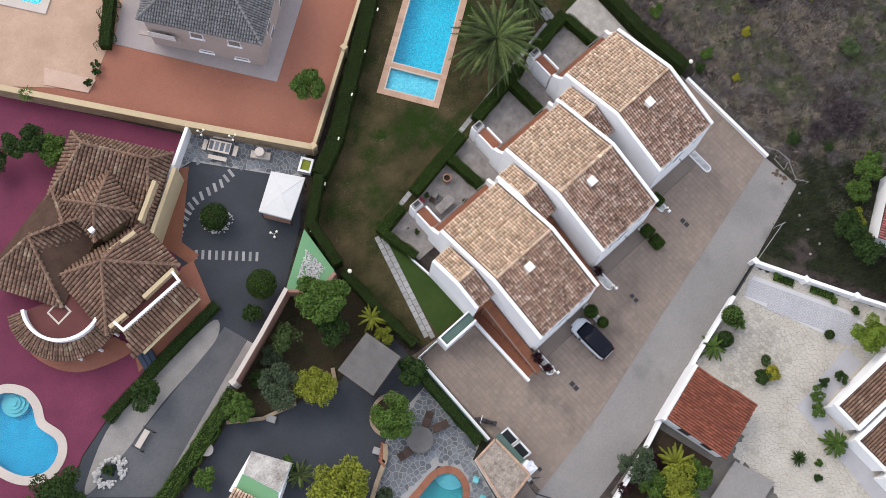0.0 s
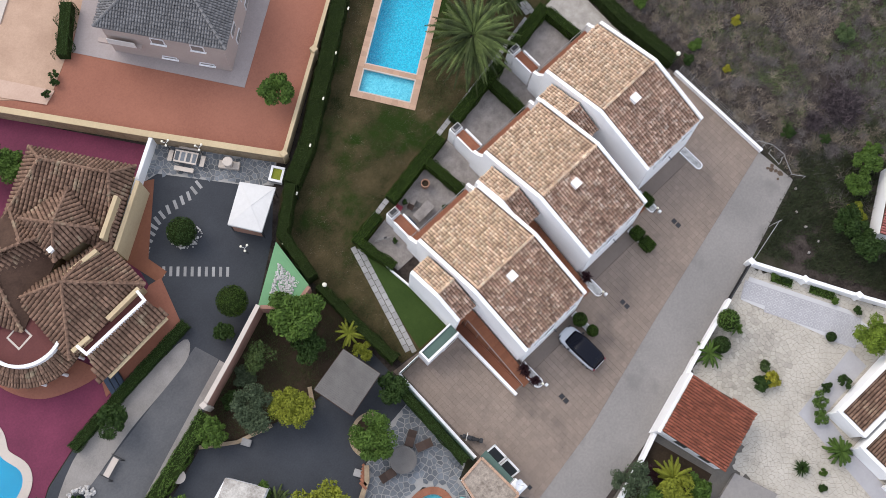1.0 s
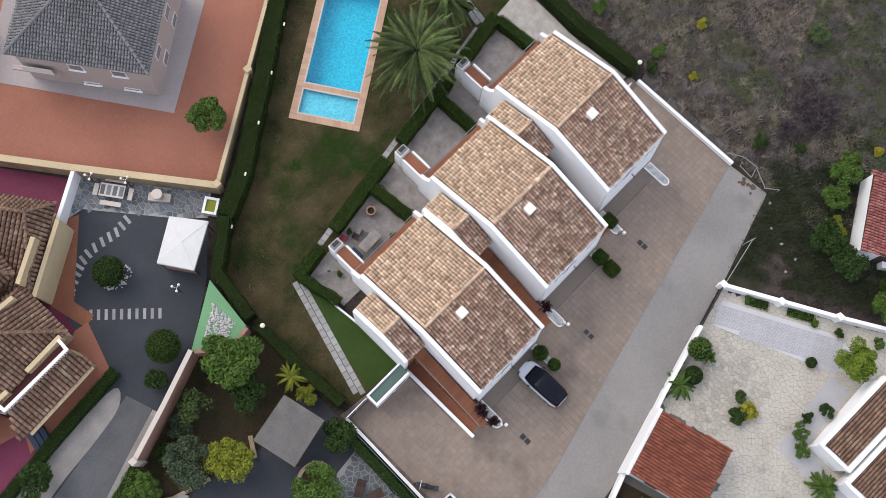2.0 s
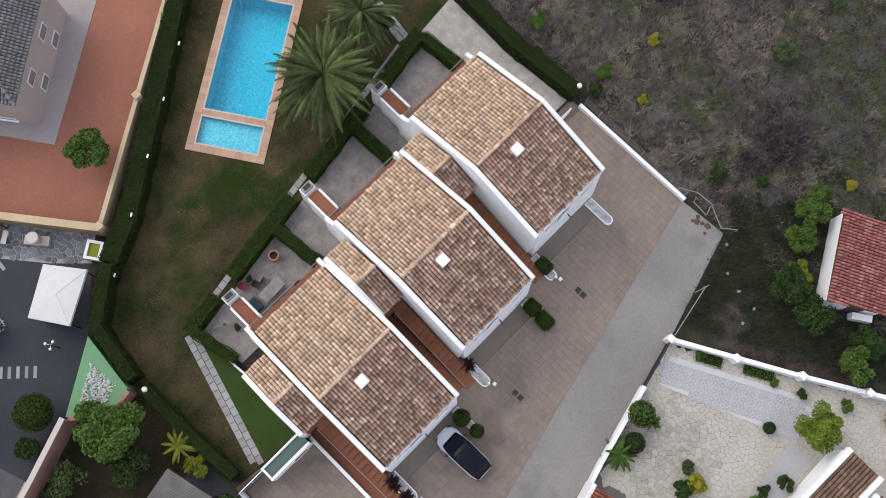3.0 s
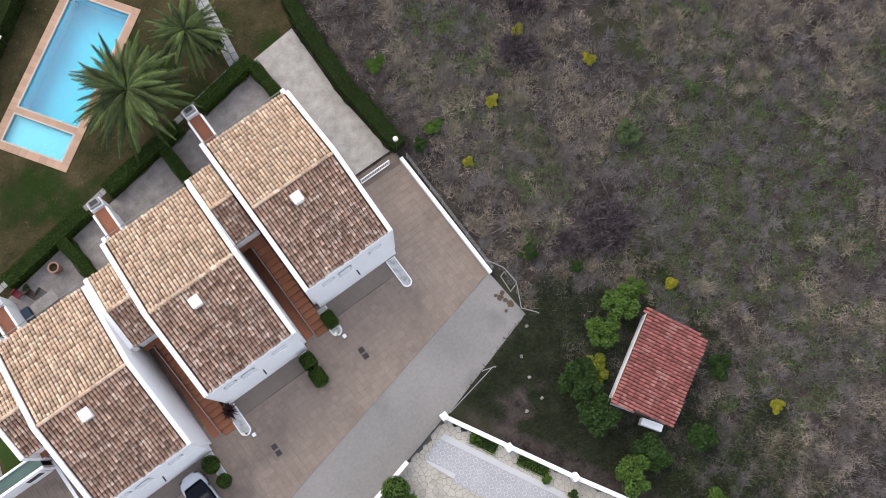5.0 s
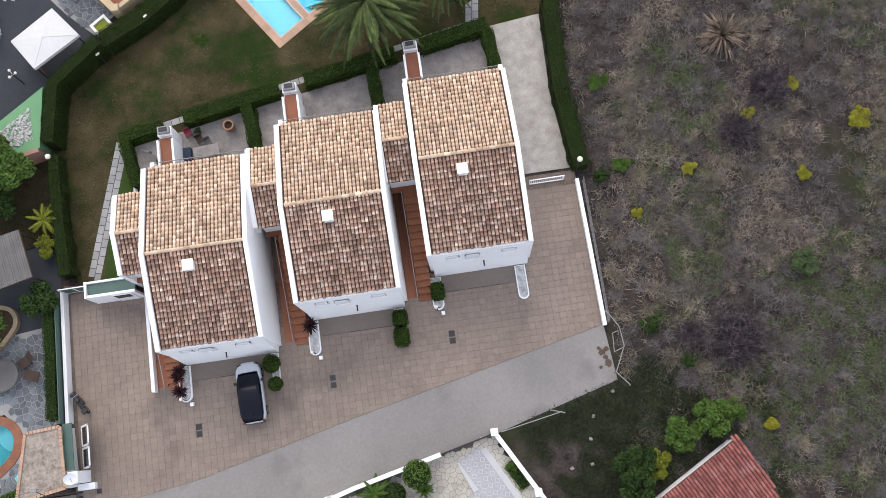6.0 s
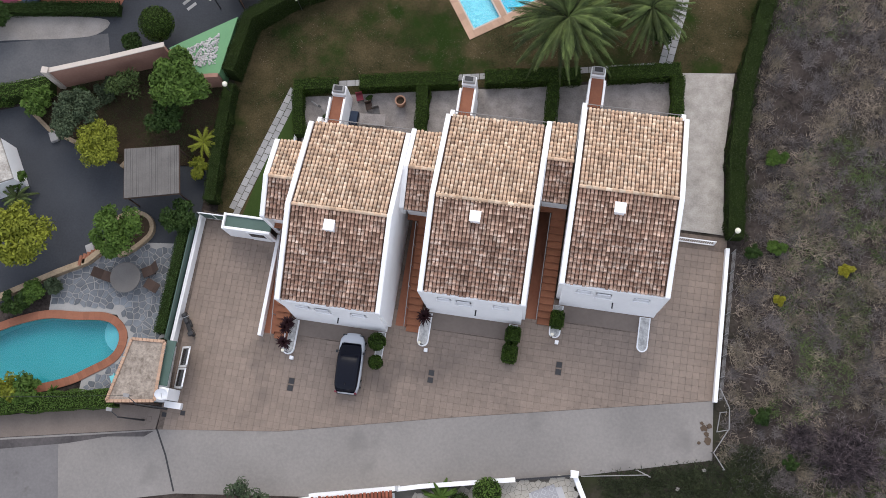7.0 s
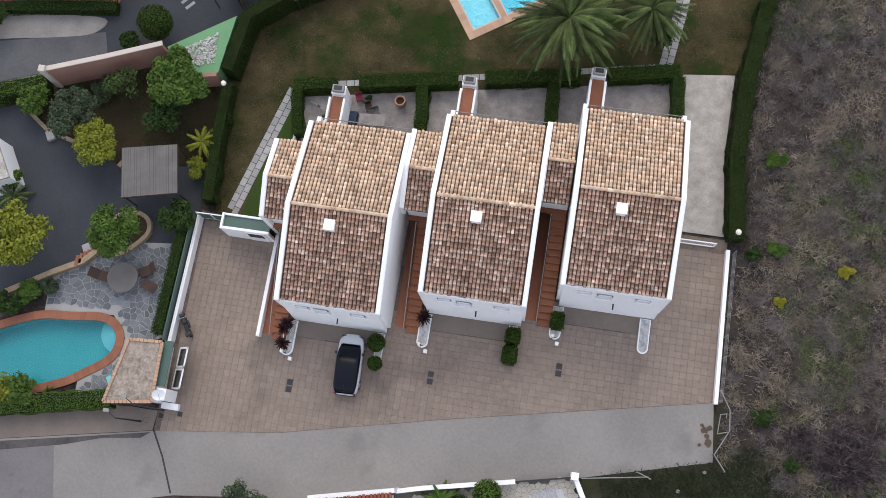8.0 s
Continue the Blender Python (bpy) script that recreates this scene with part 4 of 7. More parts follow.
# ---- communal pool ----
def rect_pool():
    p = thing("swimming_pool", (POOL[0], POOL[1], 0.03), "rectangular blue mosaic pool with peach stone coping on the lawn", "swimming pool", turn=POOL[2])
    for name, u0, u1, depth, mat in (("deep_basin", 3.38, 12.9, 1.7, "pooltile"), ("shallow_basin", 0.62, 2.85, 0.5, "pooltile_pale")):
        bm = boxes((u0, -5.38, -depth, u1, -0.62, -depth + 0.08), (u0 - 0.1, -5.5, -depth, u0, -0.5, 0.02), (u1, -5.5, -depth, u1 + 0.1, -0.5, 0.02), (u0, -0.62, -depth, u1, -0.5, 0.02), (u0, -5.5, -depth, u1, -5.38, 0.02))
        b = part(name, bm, mat, p)
        w = part("water", boxes((u0, -5.38, -0.16, u1, -0.62, -0.1)), "water", p, "clear rippled pool water")
        w.visible_shadow = False
    for x0, x1, y0, y1, nx, ny in ((0, 13.5, -0.6, 0, 27, 1), (0, 13.5, -6.0, -5.4, 27, 1), (0, 0.6, -5.4, -0.6, 1, 9), (12.92, 13.5, -5.4, -0.6, 1, 9), (2.87, 3.36, -5.4, -0.6, 1, 9)):
        for i in range(nx):
            for j in range(ny):
                a, b = x0 + (x1 - x0) * i / nx, x0 + (x1 - x0) * (i + 1) / nx
                c, d = y0 + (y1 - y0) * j / ny, y0 + (y1 - y0) * (j + 1) / ny
                part("coping_stone", boxes((a + 0.006, c + 0.006, -0.2, b - 0.006, d - 0.006, 0.06)), "coping", p)
    for u0, u1 in ((3.38, 12.9), (0.62, 2.85)):
        part("basin_lip", ring_slab([(u0 + 0.06, -5.32), (u1 - 0.06, -5.32), (u1 - 0.06, -0.68), (u0 + 0.06, -0.68)], [(u0 - 0.05, -5.43), (u1 + 0.05, -5.43), (u1 + 0.05, -0.57), (u0 - 0.05, -0.57)], -0.1, 0.066), "coping_white", p, "pale rounded pool edge")
    bm = bmesh.new()
    for y in (-0.9, -1.4):
        for a, b in (((12.2, y, -0.5), (12.2, y, 0.7)), ((12.2, y, 0.7), (12.9, y, 0.75)), ((12.9, y, 0.75), (13.2, y, 0.05))):
            rod(bm, a, b, 0.03)
    part("ladder", bm, "chrome", p, "steel pool ladder")


rect_pool()


def basin(name, loop, depth, mat, coping, cwidth, label, step_at=None):
    """A rounded pool: basin, water and a ring of coping stones."""
    p = thing(name, (0, 0, 0.03), label, "swimming pool")
    part("basin", ring_slab(loop, grow(loop, 0.12), -depth, 0.02), mat, p)
    part("floor", prism(loop, -depth, -depth + 0.06), mat, p)
    w = part("water", prism(loop, -0.16, -0.1), "water", p, "clear pool water")
    w.visible_shadow = False
    outer = grow(loop, cwidth)
    for i in range(len(loop)):
        a, b, c, d = loop[i - 1], loop[i], outer[i], outer[i - 1]
        m = [((a[0] * 0.985 + b[0] * 0.015), (a[1] * 0.985 + b[1] * 0.015)), b, c, ((d[0] * 0.985 + c[0] * 0.015), (d[1] * 0.985 + c[1] * 0.015))]
        part("coping_stone", prism(m, -0.15, 0.07), coping, p)
    if step_at:
        x, y, r0 = step_at
        for k in range(4):
            part("pool_step", round_body([(r0 - 0.3 * k, -depth), (r0 - 0.3 * k, -0.75 + 0.14 * k)], 24, (x, y)), "poolstep", p)
    return p


basin("kidney_pool", KIDNEY, 1.3, "pooltile_sky", "coping_white", 0.75, "kidney shaped blue pool with broad cream rim", (-26.6, 26.6, 1.15))
basin("lagoon_pool", LAGOON, 1.1, "pooltile_turq", "coping_red", 0.6, "free form turquoise pool with red brick rim", (-2.95, -2.65, 1.5))

# ---- communal garden ----
slab("dusty_drive", [(-9.3, 19.8), (-13, 18.95), (-22.5, 17.0), (-26.8, 16.3), (-22, 12.0), (-12.3, 15.9), (-8.6, 17.7)], 0.025, 0.035, "dusty", "dusty worn asphalt drive", "drive")
slab("wet_stain", [(1.0, -9.12), (-4.0, -10.2), (-9.5, -11.35), (-20, -14.0), (-20, -14.6), (-9.6, -12.0), (-5.0, -10.9), (-2.2, -10.0), (0.4, -9.6)], 0.035, 0.049, "damp", "dark damp stain along the lane's edge", "stain")
slab("old_asphalt", [(-5.6, -10.95), (-4.6, -15.1), (-60, -29.8), (-60, -23.7)], 0.035, 0.045, "oldroad", "darker old asphalt of the lane", "road")
hedge([(24.5, 37.6), (17.6, 32.4), (9.0, 26.2), (5.8, 24.6)], 1.4, 1.8, "tall trimmed dark green hedge along the lawn", "hedge_dark", seed=1, base=0.03)
hedge([(5.6, 24.4), (2.15, 21.6), (1.55, 17.2)], 0.95, 2.3, "tall dark hedge bending round the lawn's edge", "hedge_dark", seed=2, base=0.03)
hedge([(1.55, 16.4), (1.6, 12.4), (1.9, 7.5)], 0.9, 1.5, "loose dark hedge above the neighbour's garden", "hedge_dark", seed=22, base=0.03, rough=0.2)
hedge([(6.3, 17.1), (9.4, 17.6)], 0.9, 1.1, "low trimmed hedge beside a patio", seed=3, base=0.03)
hedge([(11.1, 17.9), (18.2, 19.1)], 1.1, 1.2, "trimmed hedge closing a patio from the lawn", seed=4, base=0.03)
hedge([(20.2, 19.4), (27.0, 20.5)], 1.1, 1.2, "trimmed hedge closing a patio from the lawn", seed=6, base=0.03)
hedge([(29.0, 20.8), (34.0, 21.7)], 1.1, 1.2, "trimmed hedge closing a gravel patio from the lawn", seed=7, base=0.03)
hedge([(15.8, 18.2), (16.2, 14.2)], 0.9, 1.2, "trimmed hedge between two patios", seed=8, base=0.03)
hedge([(25.2, 19.8), (25.3, 16.0)], 0.9, 1.2, "trimmed hedge between two patios", seed=9, base=0.03)
hedge([(33.9, 21.2), (34.2, 17.6)], 0.9, 1.2, "trimmed hedge between patio and gravel drive", seed=10, base=0.03)
hedge([(6.6, 16.8), (7.3, 13.4)], 0.8, 1.1, "narrow trimmed hedge beside the stone path", seed=12, base=0.03)
hedge([(42.5, 42), (39.6, 27.5), (38.7, 21.5), (38.5, 15.8), (38.95, 9.9)], 1.2, 1.4, "uneven dark hedge between lawn and field", "hedge_dark", seed=13, rough=0.2)
slab("green_strip", [(7.15, 10.8), (7.0, 13.2), (6.2, 16.0), (4.6, 9.5), (4.1, 6.9), (7.1, 6.7)], 0.03, 0.05, "greengrass", "bright green grass strip below the house", "lawn")
slab("patio_floor_1", [(7.4, 13.0), (7.0, 16.6), (15.5, 18.1), (15.9, 13.0)], 0.0, 0.06, "patio", "grey concrete patio floor", "patio")
slab("patio_floor_2", [(16.6, 13.0), (16.3, 18.2), (24.8, 19.7), (25.0, 14.0)], 0.0, 0.06, "patio", "pale gravelled patio floor", "patio")
slab("patio_floor_3", [(25.7, 14.0), (25.6, 19.8), (33.5, 21.2), (33.9, 16.0)], 0.0, 0.06, "patio", "pale gravelled patio floor", "patio")
slab("side_garden", [(34.5, 16.4), (34.3, 21.9), (38.0, 22.3), (37.8, 16.0), (38.3, 10.2), (34.8, 10.2)], 0.0, 0.07, "gravel", "pale gravel drive beside the house", "drive")
palm((25.6, 23.0), 4.6, 4.2, "large feather palm with a dense crown beside the pool", 3, fronds=92, thick=0.42, base=0.03)
palm((31.3, 25.2), 3.1, 2.9, "smaller feather palm beside the stone path", 4, fronds=60, base=0.03)
tree((32.2, 24.0), 0.9, 1.4, "leaf_dark", "small dark bush under the palm", "bush", "bush", 5, 700, base=0.03)


def globe_lamp(place, h, label, arms=1):
    t = thing("garden_lamp", (place[0], place[1], 0.0), label, "lamp", "globe lamps")
    bm = bmesh.new()
    rod(bm, (0, 0, 0), (0, 0, h), 0.045, 0.035, 8)
    part("post", bm, "dark", t)
    spots = [(0, 0)] if arms == 1 else [(0.3 * math.cos(2 * math.pi * k / arms), 0.3 * math.sin(2 * math.pi * k / arms)) for k in range(arms)]
    for x, y in spots:
        if x or y:
            bm = bmesh.new()
            rod(bm, (0, 0, h - 0.1), (x, y, h - 0.05), 0.02)
            part("arm", bm, "white", t)
        bm = bmesh.new()
        r = 0.2 if arms == 1 else 0.11
        bmesh.ops.create_uvsphere(bm, u_segments=14, v_segments=9, radius=r, matrix=Matrix.Translation((x, y, h + r * 0.8)))
        g = part("globe", bm, "globe", t, "opal glass globe")
        for f in g.data.polygons:
            f.use_smooth = True
    return t


globe_lamp((38.7, 9.9), 2.7, "globe lamp on a dark post at the hedge's end")
globe_lamp((1.75, 15.85), 2.6, "globe lamp on a dark post in the hedge")
for k in range(7):
    x, y = 24.05 - k * 3.72, 35.7 - k * 2.44
    t = thing("lawn_lamp", (x, y, 0.03), "slim dark lawn lamp with a small white head before the hedge", "lamp", "lawn lamps", turn=33)
    bm = bmesh.new()
    rod(bm, (0, 0, -0.02), (0, 0, 1.72), 0.03, 0.025, 8)
    part("post", bm, "dark", t)
    part("head", boxes((-0.15, -0.07, 1.7, 0.15, 0.07, 1.82), bevel=0.03), "globe", t, "small white lamp head")
for k, (x, y) in enumerate(((9.35, -2.35), (18.6, -0.45), (27.45, 1.4))):
    t = thing("entrance_lamp", (x, y, 0.0), "small globe lamp on a dark post beside the entrance stairs", "lamp", "entrance lamps")
    bm = bmesh.new()
    rod(bm, (0, 0, 0), (0, 0, 1.35), 0.04, 0.03, 8)
    rod(bm, (0, 0, 1.2), (0.25, -0.1, 1.4), 0.02)
    part("post", bm, "dark", t)
    bm = bmesh.new()
    bmesh.ops.create_uvsphere(bm, u_segments=12, v_segments=8, radius=0.12, matrix=Matrix.Translation((-0.02, 0, 1.46)))
    part("globe", bm, "globe", t, "opal globe")
    bm = boxes((0.25, -0.45, 0.0, 0.5, -0.2, 0.35), bevel=0.02)
    mb = tagged(part("meter_box", bm, "white"), "small white meter box on the paving", "meter box")
    mb.matrix_basis = pose(x, y, 0.02)


# ---- forecourt planters, bushes, covers ----
def tongue(place, length, width, label):
    t = thing("planter", (place[0], place[1], 0.0), label, "planter", "front planters")
    loop = [(-width / 2, 0.0), (-width / 2, -length + width / 2)] + [(width / 2 * math.cos(a), -length + width / 2 + width / 2 * math.sin(a)) for a in (math.pi + math.pi * k / 10 for k in range(11))] + [(width / 2, 0.0)]
    inner = [(x * 0.8, y * 0.95 - 0.03) for x, y in loop]
    part("kerb", ring_slab(inner, loop, 0.0, 0.2), "white", t)
    part("gravel_fill", prism(inner, 0.0, 0.16), "chippings", t)


tongue((9.35, 0.02), 2.5, 0.9, "white kerbed planter with gravel and yuccas")
tongue((15.75, 0.02), 2.6, 0.55, "white kerbed planter with two clipped bushes")
tongue((18.65, 1.85), 2.4, 0.8, "white kerbed planter with gravel and one yucca")
tongue((24.75, 1.85), 2.3, 0.6, "white kerbed planter with two square bushes")
tongue((27.6, 3.65), 2.3, 0.8, "white kerbed planter with a clipped bush")
tongue((33.6, 3.65), 2.4, 0.75, "empty white kerbed planter at the garage")
for k, (x, y, r) in enumerate(((9.2, -0.35, 0.6), (9.05, -0.75, 0.55), (9.15, -1.75, 0.62), (18.6, 1.45, 0.7))):
    spiky((x, y), r, 0.75, "leaf_red", "dark red yucca in a white kerbed planter", 30 + k, 70, base=0.1)
clipped_ball((15.6, -0.75), 0.62, 0.72, "hedge", "round clipped bush in a planter beside the car", 1, 0.1)
clipped_ball((15.72, -2.15), 0.5, 0.6, "hedge", "smaller round clipped bush beside the car", 2, 0.1)
clipped_ball((24.8, 1.1), 0.6, 1.0, "hedge", "square clipped bush against the white house", 3, 0.1, 1300, (1.0, 1.1))
clipped_ball((24.75, -0.2), 0.6, 0.95, "hedge", "square clipped bush at the planter's end", 4, 0.1, 1300, (1.0, 1.25))
clipped_ball((27.65, 2.6), 0.6, 0.9, "hedge", "dark clipped bush beside the stairs", 5, 0.1, 1000, (0.9, 1.2))


def cover(place, size, label):
    t = thing("manhole_cover", (place[0], place[1], 0.06), label, "manhole cover", "manhole covers")
    part("frame", ring_slab([(-size * 0.44, -size * 0.44), (size * 0.44, -size * 0.44), (size * 0.44, size * 0.44), (-size * 0.44, size * 0.44)], [(-size / 2, -size / 2), (size / 2, -size / 2), (size / 2, size / 2), (-size / 2, size / 2)], -0.04, 0.012), "joint", t)
    part("lid", boxes((-size * 0.43, -size * 0.43, -0.04, size * 0.43, size * 0.43, 0.008)), "dark", t)


for x, y in ((10.0, -4.5), (19.6, -2.5), (28.2, -0.65)):
    cover((x, y + 0.24), 0.44, "square dark iron cover in the brown paving")
    cover((x, y - 0.26), 0.44, "square dark iron cover in the brown paving")
for x, y in ((2.8, -7.6), (1.5, -7.9), (0.5, -8.35), (0.15, -8.6)):
    cover((x, y), 0.36, "small square iron cover near the lane")
for x0, y0, x1 in ((9.85, -1.05, 15.4), (19.2, 0.75, 24.3), (28.1, 2.55, 33.1)):
    tagged(part("drain_slot", boxes((x0, y0 - 0.05, 0.05, x1, y0 + 0.03, 0.066)), "joint"), "narrow drain slot across a garage entrance", "drain", "garage drains")

# smooth strips at the garages; their darker tone paints in the front's shade
for x0, y0, x1, y1 in ((9.86, -1.0, 15.42, 0.06), (19.05, 0.8, 24.42, 1.9), (28.0, 2.6, 33.2, 3.7)):
    slab("garage_apron", [(x0, y0), (x1, y0), (x1, y1), (x0, y1)], 0.03, 0.064, "apron_shaded", "smooth concrete strip at a garage, darkened for the house's shade", "paving")

# ---- east wall, gate and fence ----
w = tagged(part("wall_east", wall_line([(38.6, 9.2), (38.75, -1.4)], 0.26, 0.0, 0.55), "white"), "low white wall between forecourt and field", "wall", kind="structure")
f = thing("chain_fence", (0, 0, 0), "thin wire fence on grey posts along the field", "fence")
for k in range(8):
    y = 9.0 - k * 1.45
    bm = bmesh.new()
    rod(bm, (38.98, y, 0), (38.98, y, 1.4), 0.025)
    part("post", bm, "rail", f)
for z in (0.4, 0.7, 1.0, 1.35):
    bm = bmesh.new()
    rod(bm, (38.98, 9.0, z), (39.0, -1.3, z), 0.012, seg=4)
    part("wire", bm, "rail", f)
f = thing("road_end_fence", (0, 0, 0), "bent grey metal rail fence at the lane's end", "fence")
for a, b, z in (((38.9, -0.5), (39.6, -1.7), 1.0), ((39.6, -1.7), (39.7, -3.1), 1.0), ((39.6, -1.9), (39.2, -2.0), 0.2), ((39.2, -2.0), (39.1, -3.3), 0.15), ((39.1, -3.3), (39.7, -3.1), 0.5), ((39.7, -3.1), (38.9, -4.7), 0.8), ((38.9, -4.7), (39.7, -5.7), 0.7), ((34.1, -6.6), (35.0, -6.9), 0.9), ((34.8, -6.8), (30.6, -7.55), 0.9)):
    bm = bmesh.new()
    rod(bm, (*a, z), (*b, z), 0.035, seg=6)
    part("rail", bm, "rail", f)
    for q in (a, b):
        bm = bmesh.new()
        rod(bm, (*q, -0.02), (*q, z), 0.03, seg=6)
        part("post", bm, "rail", f)
rng = random.Random(31)
for x, y, r in ((38.3, -3.2, 0.3), (38.6, -3.0, 0.22), (38.6, -4.0, 0.3), (38.0, -4.2, 0.14), (38.1, -2.9, 0.16), (38.45, -3.55, 0.2)):
    n = 11
    loop = [(x + r * rng.uniform(0.6, 1.2) * math.cos(6.2832 * k / n), y + r * 0.8 * rng.uniform(0.6, 1.2) * math.sin(6.2832 * k / n)) for k in range(n)]
    tagged(part("mud_patch", prism(loop, 0.03, 0.068), "mud"), "dried brown mud patch on the lane's concrete", "mud", group="mud patches on the lane")
for x, y in ((38.5, -5.9), (36.5, -8.9), (36.3, -10.5), (36.9, -7.4), (34.9, -10.6)):
    bm = boxes((-0.12, -0.09, -0.05, 0.12, 0.08, 0.14), (-0.04, -0.14, -0.05, 0.14, 0.02, 0.1), bevel=0.03)
    ob = part("rubble_block", bm, "verge")
    ob.matrix_basis = pose(x, y, 0.04, 8, 5, rng.uniform(0, 180))
    tagged(ob, "broken stone block lying among field weeds", "rubble", group="rubble by the lane")
g = thing("white_gate", (0, 0, 0), "white railing gate between house and hedge", "gate")
part("gate_frame", boxes((35.2, 9.35, 0.1, 37.7, 9.42, 0.17), (35.2, 9.35, 1.05, 37.7, 9.42, 1.12), (35.2, 9.35, 0.05, 35.27, 9.42, 1.15), (37.63, 9.35, 0.05, 37.7, 9.42, 1.15)), "white", g)
for k in range(16):
    part("bar", boxes((35.35 + k * 0.147, 9.37, 0.17, 35.38 + k * 0.147, 9.4, 1.05)), "white", g)

tagged(part("strip_kerb", wall_line([(6.85, 16.9), (6.95, 13.2), (7.2, 10.9)], 0.14, 0.03, 0.5), "white"), "thin white kerb wall beside the grass strip", "wall", kind="structure")

# ---- gate lobby of the first house ----
g = thing("gate_lobby", (0, 0, 0), "white gate lobby with green panelled top and glazed door", "gate")
part("wall", boxes((3.75, 5.35, 0.0, 7.1, 5.55, 2.45), bevel=0.03), "white", g)
part("back_wall", boxes((3.75, 6.35, 0.0, 7.1, 6.5, 2.45), bevel=0.03), "white", g)
part("side_wall", boxes((3.6, 5.35, 0.0, 3.75, 6.5, 2.5)), "white", g)
part("roof_panel", boxes((3.76, 5.56, 2.2, 7.08, 6.34, 2.28)), "greenfence", g, "dull green roof panel")
d = part("door", boxes((5.35, 5.3, 0.1, 6.75, 5.35, 2.2)), "white", g)
part("pane", boxes((5.5, 5.285, 1.2, 6.6, 5.3, 2.1)), "glassdark", d)
g = thing("side_gate", (0, 0, 0), "small white framed gate with dark panels", "gate")
part("gate_frame", boxes((1.3, 6.4, 0.1, 3.5, 6.46, 0.2), (1.3, 6.4, 1.5, 3.5, 6.46, 1.62), (1.3, 6.4, 0.05, 1.4, 6.46, 1.62), (2.35, 6.4, 0.05, 2.45, 6.46, 1.6), (3.4, 6.4, 0.05, 3.5, 6.46, 1.62)), "white", g)
for x in (1.4, 2.46):
    part("panel", boxes((x, 6.41, 0.2, x + 0.94, 6.45, 1.5)), "greenfence", g)
tagged(part("wall_west", wall_line([(1.35, 6.4), (1.2, -2.8)], 0.24, 0.0, 0.85), "white"), "low white wall beside the forecourt", "wall", kind="structure")
tagged(part("screen_west", wall_line([(1.08, 6.4), (0.93, -2.8)], 0.06, 0.0, 1.5), "greenfence"), "dull green screen behind the low wall", "fence", kind="structure")
hedge([(0.55, 6.2), (0.4, -2.4)], 0.8, 1.5, "thuja hedge behind a green screen", "leaf_dark", 14)

# ---- gatehouse, entrance gate, poles ----
g = thing("gatehouse", (0, 0, 0), "flat roofed white gatehouse with gravel roof and brick edge", "outbuilding")
GH = [(-0.95, -3.2), (1.4, -3.05), (1.55, -7.1), (-1.75, -7.6)]
part("wall", prism(grow(GH, -0.06), 0.0, 2.4), "white", g)
part("roof", prism(GH, 2.4, 2.5), "roofgravel", g, "flat gravel roof")
for i in range(4):
    a, b = Vector(GH[i - 1]), Vector(GH[i])
    n = int((b - a).length / 0.26)
    for k in range(n):
        p, q = a.lerp(b, (k + 0.05) / n), a.lerp(b, (k + 0.95) / n)
        part("edge_brick", wall_line([tuple(p), tuple(q)], 0.2, 2.5, 2.6), "coping", g)
for k in range(3):
    a, b = Vector((-1.62, -7.66)).lerp(Vector((1.3, -7.22)), 0.1 + k * 0.32), Vector((-1.62, -7.66)).lerp(Vector((1.3, -7.22)), 0.26 + k * 0.32)
    part("wall_panel", wall_line([tuple(a), tuple(b)], 0.12, 0.1, 2.2), "wood", g, "brown wooden panel")
d = thing("satellite_dish", (2.0, -6.5, 2.3), "white satellite dish on the gate post", "satellite dish", turn=35)
bm = round_body([(0.04, 0.0), (0.2, 0.03), (0.34, 0.1), (0.42, 0.18), (0.43, 0.19), (0.34, 0.12), (0.2, 0.05), (0.04, 0.03)], 20)
bmesh.ops.rotate(bm, verts=bm.verts, cent=(0, 0, 0), matrix=Matrix.Rotation(radians(38), 3, "X"))
bmesh.ops.translate(bm, verts=bm.verts, vec=(0, 0, 0.5))
part("reflector", bm, "white", d)
bm = bmesh.new()
rod(bm, (0, 0, -0.02), (0, 0, 0.52), 0.03, seg=8)
rod(bm, (0, 0, 0.5), (0, -0.45, 0.78), 0.015)
part("mast", bm, "rail", d)
g = thing("entrance_gate", (0, 0, 0), "white entrance gate with glazed leaves and green top", "gate")
part("post", boxes((1.6, -6.9, 0, 2.3, -6.1, 2.3), bevel=0.03), "white", g)
part("base", boxes((1.5, -7.4, 0, 2.7, -6.95, 0.5), bevel=0.03), "white", g)
part("roof_panel", boxes((1.45, -6.0, 2.2, 2.1, -2.9, 2.28)), "greenfence", g, "dull green roof panel")
for y in (-6.0, -4.5):
    bm = boxes((2.25, y, 0.1, 2.32, y + 1.45, 0.35), (2.25, y, 1.95, 2.32, y + 1.45, 2.15), (2.25, y, 0.1, 2.32, y + 0.14, 2.15), (2.25, y + 1.31, 0.1, 2.32, y + 1.45, 2.15))
    l = part("gate_leaf", bm, "white", g, "white gate leaf leaning open")
    part("pane", boxes((2.27, y + 0.14, 0.35, 2.3, y + 1.31, 1.95)), "glassdark", l)
    l.matrix_basis = pose(1.8, 0, 0.1) @ pose(0, 0, 0, 0, 34, 0) @ pose(-2.25, 0, -0.1)
